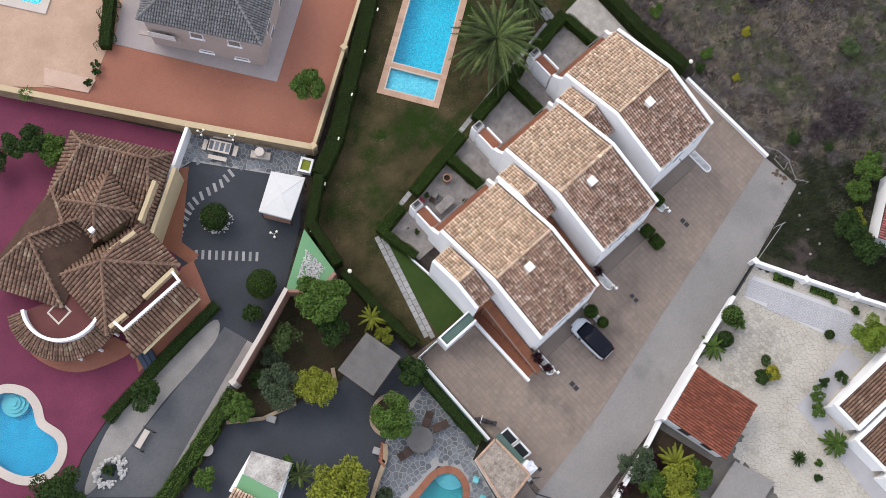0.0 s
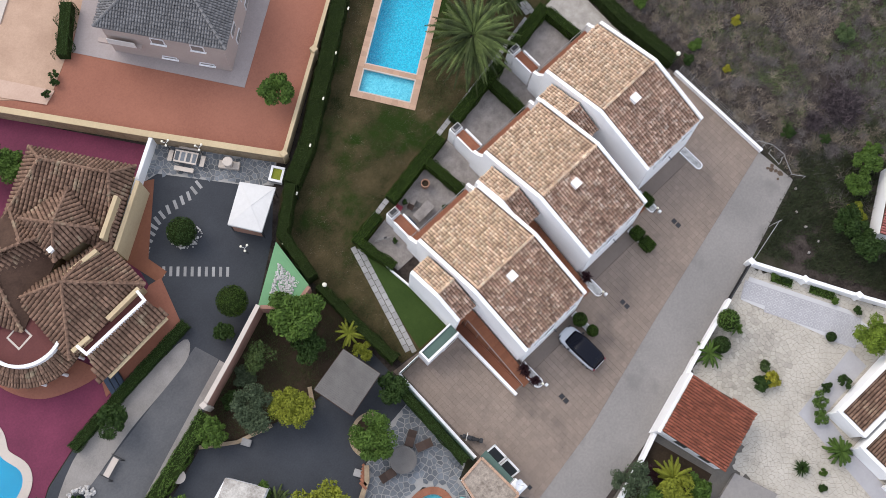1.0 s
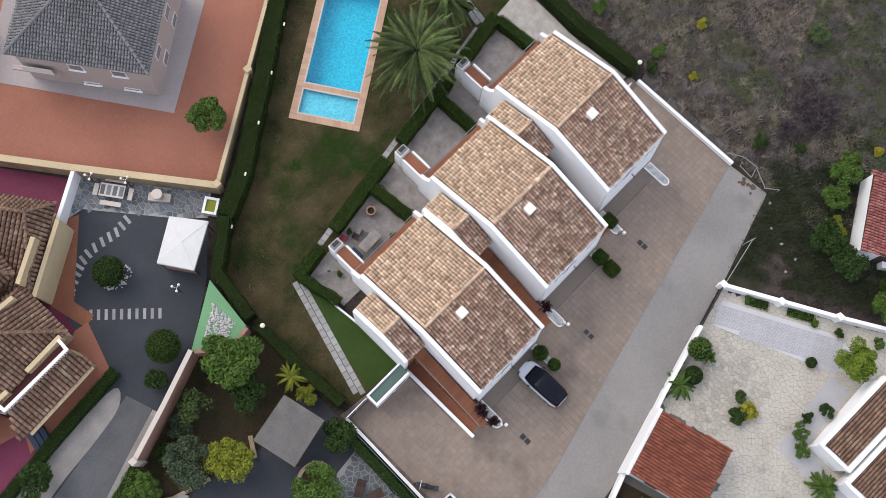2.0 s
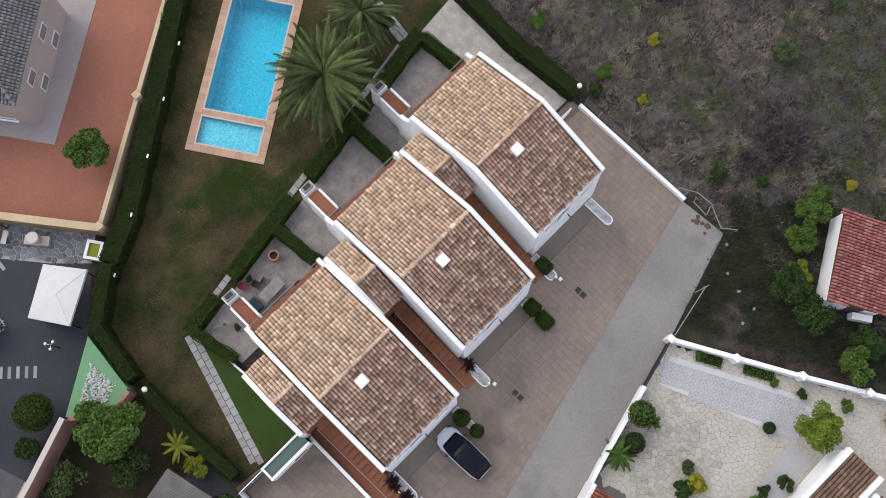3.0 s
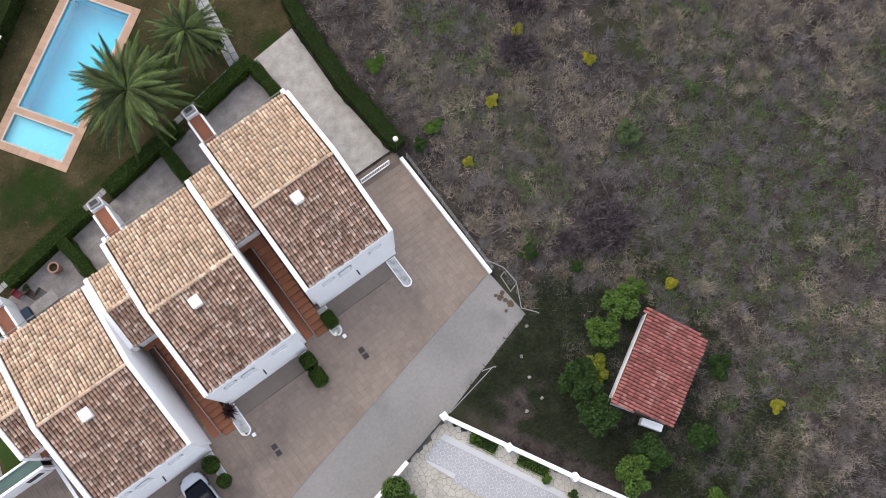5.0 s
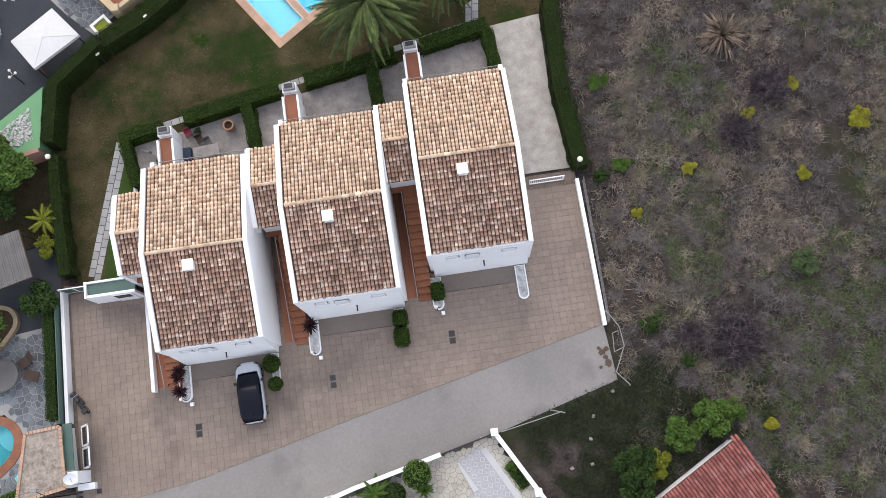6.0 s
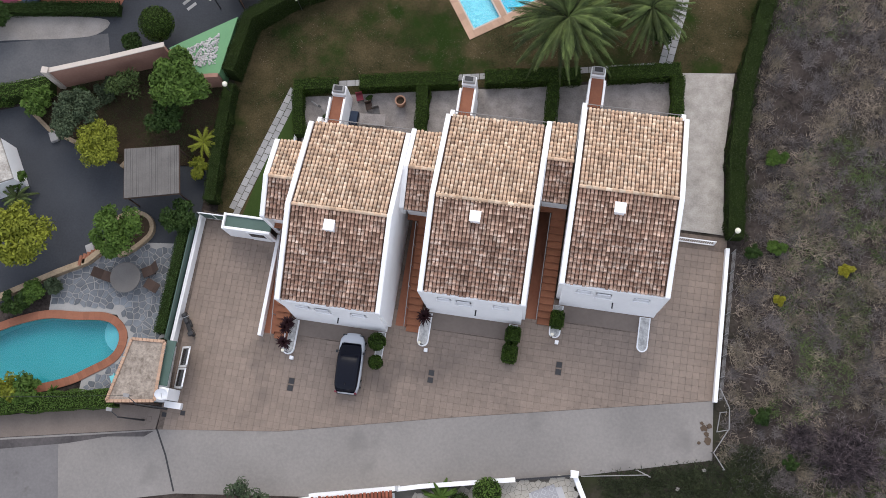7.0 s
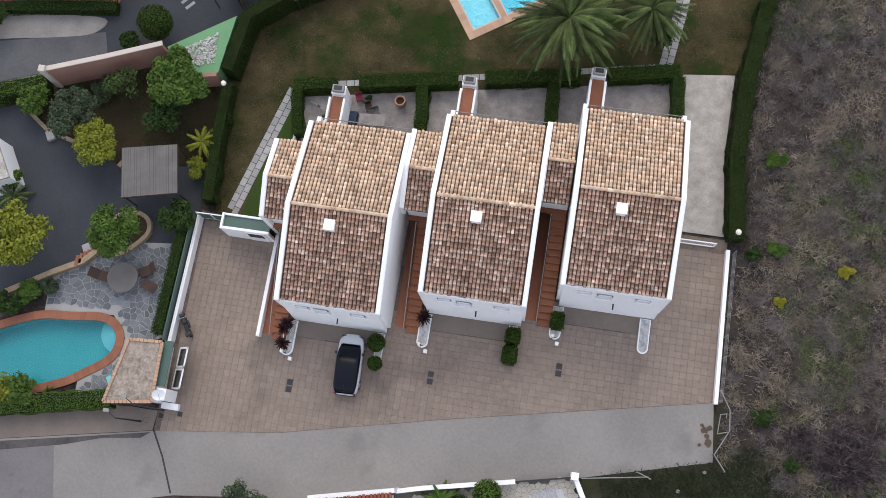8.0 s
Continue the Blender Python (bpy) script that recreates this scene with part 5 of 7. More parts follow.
for x, y, dx, dy, h in ((1.6, -7.5, -1.4, 0.9, 5.6), (0.15, -8.5, -1.2, 0.8, 4.6)):
    p = thing("street_pole", (x, y, 0.0), "slim dark lamp pole beside the gatehouse", "street lamp")
    bm = bmesh.new()
    rod(bm, (0, 0, 0), (0, 0, h), 0.07, 0.045, 8)
    part("post", bm, "dark", p)
    bm = bmesh.new()
    rod(bm, (0, 0, h - 0.1), (dx * 0.5, dy * 0.5, h + 0.15), 0.03)
    part("arm", bm, "dark", p)
    part("lamp_head", boxes((dx * 0.5 - 0.2, dy * 0.5 - 0.12, h + 0.08, dx * 0.5 + 0.2, dy * 0.5 + 0.12, h + 0.2), bevel=0.03), "rail", p)
bm = bmesh.new()
rod(bm, (1.2, -7.0, 5.6), (-60, -17, 6.0), 0.012, seg=4)
tagged(part("overhead_cable", bm, "dark"), "thin dark overhead cable from the pole", "cable")
tagged(part("road_drain", wall_line([(1.2, -8.95), (2.2, -10.6), (3.3, -12.9)], 0.12, 0.03, 0.045), "dark"), "dark drain line across the lane", "drain")
hedge([(-30, -14.2), (-9.5, -8.9), (-1.9, -7.3)], 1.3, 1.2, "thick trimmed hedge beside the pavement", "leaf_mid", 15)


# ---- motorcycle ----
def motorcycle(place, turn):
    m = thing("motorcycle", (place[0], place[1], 0.05), "black motorcycle parked beside the low wall", "motorcycle", turn=turn)
    for y in (-0.65, 0.65):
        bm = bmesh.new()
        rod(bm, (-0.07, y, 0.3), (0.07, y, 0.3), 0.3, seg=20)
        w = part("wheel", bm, "rubber", m)
        bm = bmesh.new()
        rod(bm, (-0.075, y, 0.3), (0.075, y, 0.3), 0.17, seg=16)
        part("rim", bm, "chrome", w)
    part("tank", boxes((-0.16, 0.0, 0.62, 0.16, 0.5, 0.9), bevel=0.1), "dark", m)
    part("seat", boxes((-0.15, -0.65, 0.66, 0.15, 0.0, 0.8), bevel=0.06), "rubber", m)
    part("engine", boxes((-0.2, -0.25, 0.25, 0.2, 0.3, 0.6), bevel=0.05), "dark", m)
    part("fairing", boxes((-0.18, 0.5, 0.6, 0.18, 0.78, 0.95), bevel=0.09), "dark", m)
    part("top_box", boxes((-0.2, -0.95, 0.7, 0.2, -0.65, 1.0), bevel=0.06), "dark", m)
    bm = bmesh.new()
    rod(bm, (-0.36, 0.42, 1.0), (0.36, 0.42, 1.0), 0.02)
    part("handlebar", bm, "chrome", m)


motorcycle((2.05, -1.45), 32)


# ---- car ----
def loft(sections, bm=None):
    """Joins equal rings of points into a closed body."""
    bm = bm or bmesh.new()
    rings = [[bm.verts.new(p) for p in s] for s in sections]
    n = len(rings[0])
    for a, b in zip(rings, rings[1:]):
        for k in range(n):
            bm.faces.new((a[k], a[(k + 1) % n], b[(k + 1) % n], b[k]))
    bm.faces.new(rings[0][::-1])
    bm.faces.new(rings[-1])
    return bm


def car_ring(y, half, z0, z1, shoulder):
    return [(-half * 0.9, y, z0), (-half, y, z0 + 0.15), (-half, y, z1 - shoulder), (-half * 0.88, y, z1 - 0.04), (-half * 0.5, y, z1), (half * 0.5, y, z1), (half * 0.88, y, z1 - 0.04), (half, y, z1 - shoulder), (half, y, z0 + 0.15), (half * 0.9, y, z0)]


def shade_smooth(ob):
    for f in ob.data.polygons:
        f.use_smooth = True
    return ob


def car(place, turn):
    c = thing("car", (place[0], place[1], 0.06), "silver white hatchback with black glass roof on the forecourt", "car", turn=turn)
    body = [(-2.1, 0.52, 0.3, 0.75, 0.1), (-2.0, 0.72, 0.22, 0.9, 0.14), (-1.5, 0.86, 0.2, 0.95, 0.14), (-0.5, 0.87, 0.2, 0.95, 0.14), (0.6, 0.87, 0.2, 0.95, 0.14), (1.2, 0.87, 0.2, 0.94, 0.12), (1.6, 0.84, 0.2, 0.88, 0.12), (1.9, 0.68, 0.24, 0.78, 0.12), (2.1, 0.4, 0.3, 0.64, 0.1)]
    bm = loft([car_ring(*r) for r in body])
    bmesh.ops.subdivide_edges(bm, edges=bm.edges, cuts=1, smooth=0.4, use_grid_fill=True)
    shade_smooth(part("body", bm, "carwhite", c))
    cab = [(-2.02, 0.58, 0.86, 0.95, 0.03), (-1.88, 0.7, 0.86, 1.2, 0.1), (-1.5, 0.78, 0.86, 1.44, 0.2), (-0.4, 0.81, 0.86, 1.54, 0.24), (0.35, 0.81, 0.86, 1.47, 0.2), (0.9, 0.77, 0.86, 1.22, 0.1), (1.34, 0.66, 0.84, 0.93, 0.03)]
    bm = loft([car_ring(*r) for r in cab])
    bmesh.ops.subdivide_edges(bm, edges=bm.edges, cuts=1, smooth=0.3, use_grid_fill=True)
    shade_smooth(part("cabin", bm, "carglass", c, "black glazed cabin and roof"))
    for s in (-1, 1):
        mir = part("mirror", boxes((s * 0.86, 0.62, 0.92, s * 1.03, 0.82, 1.06), bevel=0.04), "dark", c)
        part("headlight", boxes((s * 0.45, 1.86, 0.6, s * 0.74, 1.99, 0.74), bevel=0.03), "glassdark", c)
        part("tail_light", boxes((s * 0.6, -2.08, 0.72, s * 0.76, -1.95, 0.92), bevel=0.02), "redcloth", c)
        for y in (-1.3, 1.28):
            bm = bmesh.new()
            rod(bm, (s * 0.7, y, 0.31), (s * 0.885, y, 0.31), 0.31, seg=20)
            w = part("wheel", bm, "rubber", c)
            bm = bmesh.new()
            rod(bm, (s * 0.8, y, 0.31), (s * 0.9, y, 0.31), 0.2, seg=14)
            part("rim", bm, "chrome", w)
    part("rear_bumper", boxes((-0.7, -2.13, 0.32, 0.7, -1.98, 0.52), bevel=0.05), "dark", c)
    part("windscreen_edge", boxes((-0.6, 1.33, 0.88, 0.6, 1.38, 0.945), bevel=0.015), "dark", c)
    bm = bmesh.new()
    rod(bm, (0, -1.4, 1.5), (0, -1.6, 1.66), 0.012)
    part("aerial", bm, "dark", c)


car((13.98, -2.5), 2.0)

# ---- plum-floored villa ----
def hip_block(parent, corners, z_eave, z_top, ridge, rng, mat="tile_old", bed="tile_bed", col=0.35, cap=None, wall="cream", base=0.0, inset=0.45):
    """A hipped roof on walls: four plan corners in order, a ridge given by two plan points (alike for a pyramid)."""
    c = [(*p, z_eave) for p in corners]
    r0, r1 = (*ridge[0], z_top), (*ridge[1], z_top)
    sides = [[c[0], c[1], r0], [c[1], c[2], r1, r0], [c[2], c[3], r1], [c[3], c[0], r0, r1]]
    part("wall", prism(grow(corners, -inset), base, z_eave - 0.02), wall, parent)
    bm = bmesh.new()
    for s in sides:
        bm.faces.new([bm.verts.new(p) for p in s])
    low = [bm.verts.new((p[0], p[1], z_eave - 0.14)) for p in c]
    bm.faces.new(low)
    for i in range(4):
        bm.faces.new([bm.verts.new(p) for p in (c[i - 1], c[i], (c[i][0], c[i][1], z_eave - 0.14), (c[i - 1][0], c[i - 1][1], z_eave - 0.14))])
    roof = part("roof", bm, bed, parent)
    joined_tiles("roof_tiles", sides, mat, roof, rng, col=col, row=0.42)
    for i, r in ((0, r0), (1, r0), (2, r1), (3, r1)):
        ridge_caps("hip_tile", Vector(c[i]) + Vector((0, 0, 0.06)), Vector(r) + Vector((0, 0, 0.06)), parent, rng, cap or mat, 0.15, 0.5)
    if (Vector(r1) - Vector(r0)).length > 0.5:
        ridge_caps("ridge_tile", Vector(r0) + Vector((0, 0, 0.06)), Vector(r1) + Vector((0, 0, 0.06)), parent, rng, cap or mat, 0.15, 0.5)


def villa():
    rng = random.Random(21)
    v = thing("villa", (0, 0, 0), "sprawling villa with brown many hipped tile roofs", "house")
    hip_block(v, [(-13.6, 37.6), (-8.2, 41.1), (-2.9, 33.9), (-8.9, 29.7)], 3.2, 4.9, ((-8.2, 38.9), (-4.9, 34.2)), rng)
    hip_block(v, [(-12.6, 38.2), (-10.0, 33.4), (-18.2, 29.2), (-22.0, 35.5)], 3.2, 5.2, ((-13.6, 34.2), (-16.4, 35.1)), rng)
    hip_block(v, [(-8.8, 30.7), (-8.7, 25.6), (-16.9, 24.9), (-16.9, 31.6)], 3.4, 5.4, ((-13.2, 29.5), (-13.25, 29.5)), rng)
    hip_block(v, [(-8.1, 35.6), (-8.5, 31.3), (-12.7, 31.5), (-12.5, 36.2)], 4.4, 6.2, ((-10.7, 33.4), (-10.7, 33.4)), rng)
    # lower front roof beyond the balcony
    bm = bmesh.new()
    slope_slab(bm, (-16.6, 22.1, 2.5), (-9.0, 22.7, 2.5), (-9.6, 24.4, 3.2), (-15.6, 24.2, 3.2), 0.14)
    r = part("front_roof", bm, "tile_bed", v)
    joined_tiles("roof_tiles", [[(-16.6, 22.1, 2.5), (-9.0, 22.7, 2.5), (-9.6, 24.4, 3.2), (-15.6, 24.2, 3.2)]], "tile_old", r, rng, 0.35, 0.42)
    part("front_wall", prism([(-16.0, 22.6), (-9.4, 23.1), (-9.6, 24.8), (-15.9, 24.6)], 0.0, 2.34), "cream", v)
    part("gutter", wall_line([(-15.7, 22.0), (-9.3, 22.55)], 0.26, 2.35, 2.5), "cream", v)
    part("balcony_floor", prism([(-15.6, 24.3), (-9.7, 24.5), (-9.7, 25.6), (-15.7, 25.4)], 2.4, 3.0), "plumbrick", v)
    bal = part("balustrade", wall_line([(-9.55, 25.5), (-9.6, 24.5), (-15.6, 24.25), (-15.75, 25.3)], 0.24, 3.75, 3.9), "white", v, "white balustrade")
    for k in range(30):
        x = -9.7 - k * 0.2
        part("baluster", round_body([(0.05, 3.0), (0.08, 3.2), (0.045, 3.5), (0.06, 3.75)], 6, (x, 24.48 - k * 0.0085)), "white", bal)
    for a, b, z0, z1 in (((-5.7, 32.4), (-8.8, 30.45), 2.9, 4.75), ((-3.6, 32.7), (-8.75, 29.35), 0.0, 3.55), ((-9.7, 29.95), (-12.85, 30.05), 2.9, 4.7), ((-9.3, 25.6), (-12.7, 25.35), 2.9, 3.85), ((-14.6, 25.2), (-16.3, 25.2), 2.9, 3.85)):
        part("roof_parapet", wall_line([a, b], 0.34, z0, z1), "cream", v, "cream roof parapet")
    ch = part("chimney", boxes((-12.4, 31.95, 4.0, -12.05, 32.25, 5.5), bevel=0.02), "white", v, "white chimney")
    part("chimney_cap", boxes((-12.46, 31.89, 5.5, -11.99, 32.31, 5.58), bevel=0.02), "white", ch)
    # round terrace with a white parapet and a tiled skirt
    ox, oy = -17.9, 29.5
    arc = [math.radians(d) for d in range(150, 296, 6)]
    ring = lambda r: [(ox + r * math.cos(a), oy + r * math.sin(a)) for a in arc]
    part("terrace_floor", prism(ring(3.2) + [(ox + 1.0, oy + 0.4)], 0.0, 3.0), "plumbrick", v, "round dark red brick roof terrace")
    part("parapet", wall_line(ring(3.2), 0.26, 2.9, 3.7), "white", v, "curved white parapet")
    part("floor_pattern", ring_slab([(-19.3, 29.7), (-18.1, 29.9), (-18.0, 28.7), (-19.2, 28.5)], [(-19.45, 29.8), (-17.95, 30.05), (-17.85, 28.55), (-19.35, 28.35)], 3.0, 3.015), "coping_white", v)
    facets = []
    for a, b in zip(arc, arc[1:]):
        lo, hi = 4.75, 3.35
        facets.append([(ox + lo * math.cos(a), oy + lo * math.sin(a), 2.35), (ox + lo * math.cos(b), oy + lo * math.sin(b), 2.35), (ox + hi * math.cos(b), oy + hi * math.sin(b), 3.0), (ox + hi * math.cos(a), oy + hi * math.sin(a), 3.0)])
    bm = bmesh.new()
    for f in facets:
        slope_slab(bm, *f, 0.12)
    bmesh.ops.remove_doubles(bm, verts=bm.verts, dist=0.02)
    sk = part("skirt_roof", bm, "tile_bed", v)
    joined_tiles("roof_tiles", facets, "tile_old", sk, rng, 0.24, 0.42)
    for k in range(3, 24, 4):
        part("column", round_body([(0.16, 0), (0.14, 0.3), (0.13, 2.0), (0.17, 2.3)], 12, (ox + 4.4 * math.cos(arc[k]), oy + 4.4 * math.sin(arc[k]))), "white", v)


villa()
slab("round_step", smooth_loop([(-22.5, 31.5), (-22.8, 28.0), (-20.9, 24.9), (-17.0, 23.4), (-16.5, 24.5), (-19.5, 30)]), 0.03, 0.1, "terrace", "rounded clay step under the villa's terrace", "step")
slab("villa_walk", [(-8.0, 26.0), (-8.9, 29.6), (-3.5, 33.9), (-2.4, 33.3), (-7.3, 28.2), (-6.9, 26.3)], 0.03, 0.06, "terracotta", "red clay strip along the white wall", "paving")
slab("villa_front_walk", [(-17.2, 21.6), (-8.9, 22.0), (-7.6, 26.2), (-8.7, 26.4), (-16.4, 23.4)], 0.03, 0.08, "terrace", "red clay walk at the villa's front", "paving")
tagged(part("villa_wall", wall_line([(0.0, 35.9), (-3.9, 33.4), (-8.9, 30.1)], 0.3, 0.0, 1.7), "white"), "white garden wall beside the villa", "wall", kind="structure")
tagged(part("terrace_wall", wall_line([(-34, 85), (-11.0, 50.2), (-0.2, 36.0), (6.9, 26.9)], 0.5, 0.0, 1.7), "stonewall"), "rubble stone retaining wall", "wall", kind="structure")
tagged(part("terrace_coping", wall_line([(-34, 85), (-11.0, 50.2), (-0.2, 36.0), (6.9, 26.9)], 0.54, 1.7, 1.8), "cream"), "cream coping on the retaining wall", "coping", kind="structure")
tagged(part("terrace_wall_east", wall_line([(7.0, 26.9), (20.2, 35.5), (36, 45.8)], 0.32, 0.0, 1.75), "cream"), "cream wall between terrace and hedge", "wall", kind="structure")
for k in range(4):
    a = Vector((7.0, 26.9)).lerp(Vector((36, 45.8)), k * 0.29)
    part("wall_pier", boxes((a.x - 0.28, a.y - 0.28, 0, a.x + 0.28, a.y + 0.28, 2.0), bevel=0.03), "cream", bpy.data.objects["terrace_wall_east"])
slab("drive_gravel", smooth_loop([(-9.6, 20.9), (-14, 20.7), (-21, 19.9), (-25.3, 17.8), (-26.6, 16.4), (-22.5, 17.0), (-17.5, 18.2), (-13, 18.9), (-10.2, 19.6)], 4), 0.025, 0.05, "verge", "pale gravel verge beside the drive", "verge")
slab("drive_edge", [(-8.6, 17.6), (-12.2, 16.3), (-22, 12.6), (-22, 12.0), (-12.2, 15.6), (-8.4, 17.0)], 0.025, 0.045, "verge", "worn pale edge of the drive", "verge")
slab("mosaic_strip", [(-3.3, 33.7), (-0.1, 35.6), (6.4, 27.4), (4.7, 25.9), (2.6, 28.0), (-1.9, 33.5)], 0.025, 0.05, "flagjoint", "grey stone mosaic strip below the wall", "paving")
slab("green_floor", [(1.35, 21.5), (0.88, 16.9), (-1.2, 16.5), (-3.35, 18.4)], 0.0, 2.0, "artgreen", "raised green painted floor with pebbles", "paving")
hedge([(-8.6, 21.7), (-14.0, 21.1), (-21.6, 20.1)], 0.9, 0.9, "trimmed hedge between villa and drive", "leaf_dark", 16)
hedge([(-12.2, 14.8), (-16.5, 13.4), (-23.5, 11.4)], 1.3, 1.4, "broad hedge along the drive", "leaf_mid", 17, rough=0.2)
w = tagged(part("pink_wall", wall_line([(-11.7, 15.1), (-7.4, 16.65), (-3.4, 18.2)], 0.3, 0.0, 2.95), "pink"), "pink rendered garden wall", "wall", kind="structure")
part("coping", wall_line([(-11.8, 15.07), (-7.4, 16.65), (-3.3, 18.24)], 0.36, 2.95, 3.04), "coping_white", w)
part("end_post", boxes((-11.95, 14.85, 0, -11.45, 15.35, 3.25), bevel=0.04), "coping_white", w)
part("pink_return", wall_line([(-3.25, 18.2), (-1.25, 16.35), (0.8, 16.75)], 0.3, 0.0, 2.05), "pink", w)

# white canvas gazebo
g = thing("gazebo", (0.0, 0.0, 0.02), "white canvas gazebo on the asphalt courtyard", "gazebo")
GZ = [(2.55, 27.3), (4.4, 24.9), (1.0, 22.8), (-0.6, 25.2)]
mid = (sum(p[0] for p in GZ) / 4, sum(p[1] for p in GZ) / 4)
bm = bmesh.new()
for i in range(4):
    bm.faces.new([bm.verts.new(p) for p in ((*GZ[i - 1], 2.4), (*GZ[i], 2.4), (*mid, 2.62))])
    bm.faces.new([bm.verts.new(p) for p in ((*GZ[i - 1], 2.1), (*GZ[i], 2.1), (*GZ[i], 2.4), (*GZ[i - 1], 2.4))])
cv = part("canopy", bm, "canvas", g)
cv.modifiers.new("thickness", "SOLIDIFY").thickness = 0.03
for x, y in GZ:
    bm = bmesh.new()
    q = Vector((x, y)).lerp(Vector(mid), 0.06)
    rod(bm, (q.x, q.y, 0), (q.x, q.y, 2.38), 0.05, seg=8)
    part("post", bm, "dark", g)
part("side_curtain", wall_line([(-0.4, 25.1), (1.0, 23.1)], 0.05, 0.05, 2.1), "pink", g)

# stepping stones, table, planters, lamps, ball trees
ARC = [Vector(p) for p in ((0.05, 30.34), (-1.15, 30.12), (-2.36, 30.29), (-3.72, 30.43), (-4.88, 30.21), (-5.82, 29.73), (-6.87, 29.14), (-7.4, 28.7))]
for k in range(14):
    i = min(6, k * 7 // 13)
    p = ARC[i].lerp(ARC[i + 1], k * 7 / 13 - i)
    d = ARC[i + 1] - ARC[i]
    st = thing("stepping_stone", (p.x, p.y, 0.025), "pale slab set in the dark asphalt", "slab", "stepping stones", turn=math.degrees(math.atan2(d.y, d.x)) + 75)
    part("slab", boxes((-0.42, -0.13, 0, 0.42, 0.13, 0.03)), "greypave", st)
for k in range(11):
    p = Vector((-7.5, 26.9)).lerp(Vector((-3.2, 22.8)), k / 10)
    st = thing("stepping_stone", (p.x, p.y, 0.025), "pale slab set in the dark asphalt", "slab", "stepping stones", turn=48)
    part("slab", boxes((-0.42, -0.12, 0, 0.42, 0.12, 0.03)), "greypave", st)
t = thing("stone_table", (0.8, 32.7, 0.05), "pale concrete garden table with tiled top", "table", turn=-54)
part("tabletop", boxes((-1.0, -0.55, 0.68, 1.0, 0.55, 0.76), bevel=0.02), "coping_white", t)
for x in (-0.75, -0.25, 0.25, 0.75):
    part("inlay", boxes((x - 0.17, -0.4, 0.76, x + 0.17, 0.4, 0.768)), "flag", t)
for x in (-0.6, 0.6):
    part("leg", boxes((x - 0.12, -0.35, 0, x + 0.12, 0.35, 0.68), bevel=0.02), "coping_white", t)
for dx, dy, lx, ly in ((0, -1.0, 0.85, 0.2), (0, 1.0, 0.85, 0.2), (1.4, 0, 0.2, 0.5), (-1.4, 0, 0.2, 0.5)):
    q = Matrix.Rotation(radians(-54), 2) @ Vector((dx, dy))
    b = thing("stone_bench", (0.8 + q.x, 32.7 + q.y, 0.05), "pale concrete bench beside the table", "bench", "table benches", turn=-54)
    part("seat", boxes((-lx, -ly, 0.36, lx, ly, 0.44), bevel=0.02), "coping_white", b)
    for s in (-0.6, 0.6):
        part("leg", boxes((lx * s - 0.08, ly * s - 0.08, 0, lx * s + 0.08, ly * s + 0.08, 0.36)), "coping_white", b)
f = thing("stone_fountain", (3.1, 29.8, 0.05), "cream stone fountain with a tiered top", "fountain", turn=-50)
part("base", boxes((-0.9, -0.35, 0, 0.9, 0.35, 0.4), bevel=0.04), "coping_white", f)
part("column", boxes((-0.35, -0.25, 0.4, 0.35, 0.25, 1.1), bevel=0.06), "coping_white", f)
part("basin", round_body([(0.2, 1.1), (0.45, 1.25), (0.4, 1.3)], 14), "coping_white", f)
t = thing("water_tub", (5.5, 26.3, 0.03), "white square tub with green water", "tub", turn=-55)
part("tub_wall", ring_slab([(-0.4, -0.5), (0.4, -0.5), (0.4, 0.5), (-0.4, 0.5)], [(-0.6, -0.7), (0.6, -0.7), (0.6, 0.7), (-0.6, 0.7)], 0, 0.7), "white", t)
part("filling", boxes((-0.4, -0.5, 0, 0.4, 0.5, 0.55)), "leaf_lime", t)
for x, y in ((0.3, 34.4), (2.1, 32.2), (-0.9, 22.9)):
    globe_lamp((x, y), 1.9, "white three armed garden lamp", 3)
clipped_ball((-3.76, 27.72), 1.25, 1.25, "leaf_dark", "round clipped tree in a pebble ring", 8, 0.03)
clipped_ball((-4.6, 20.1), 1.3, 2.2, "hedge", "round clipped bush beside the pink wall", 9, 0.03)
tree((-6.8, 18.9), 0.9, 0.9, "leaf_dark", "low dark bush beside the drive", "bush", "bush", 31, 700, base=0.02)


def pebbles(name, place, poly, count, size, label, seed, mat="pebble", hole=None):
    rng = random.Random(seed)
    bm = bmesh.new()
    xs, ys = [p[0] for p in poly], [p[1] for p in poly]
    k = 0
    while k < count:
        x, y = rng.uniform(min(xs), max(xs)), rng.uniform(min(ys), max(ys))
        if inside(poly, x, y) and not (hole and inside(hole, x, y)):
            s = size * rng.uniform(0.6, 1.4)
            bmesh.ops.create_icosphere(bm, subdivisions=1, radius=s, matrix=Matrix.LocRotScale((x, y, place + s * 0.3), Euler((rng.random(), rng.random(), rng.random() * 6)), (1.2, 0.9, 0.6)))
            k += 1
    return tagged(part(name, bm, mat), label, "pebbles", kind="stuff")


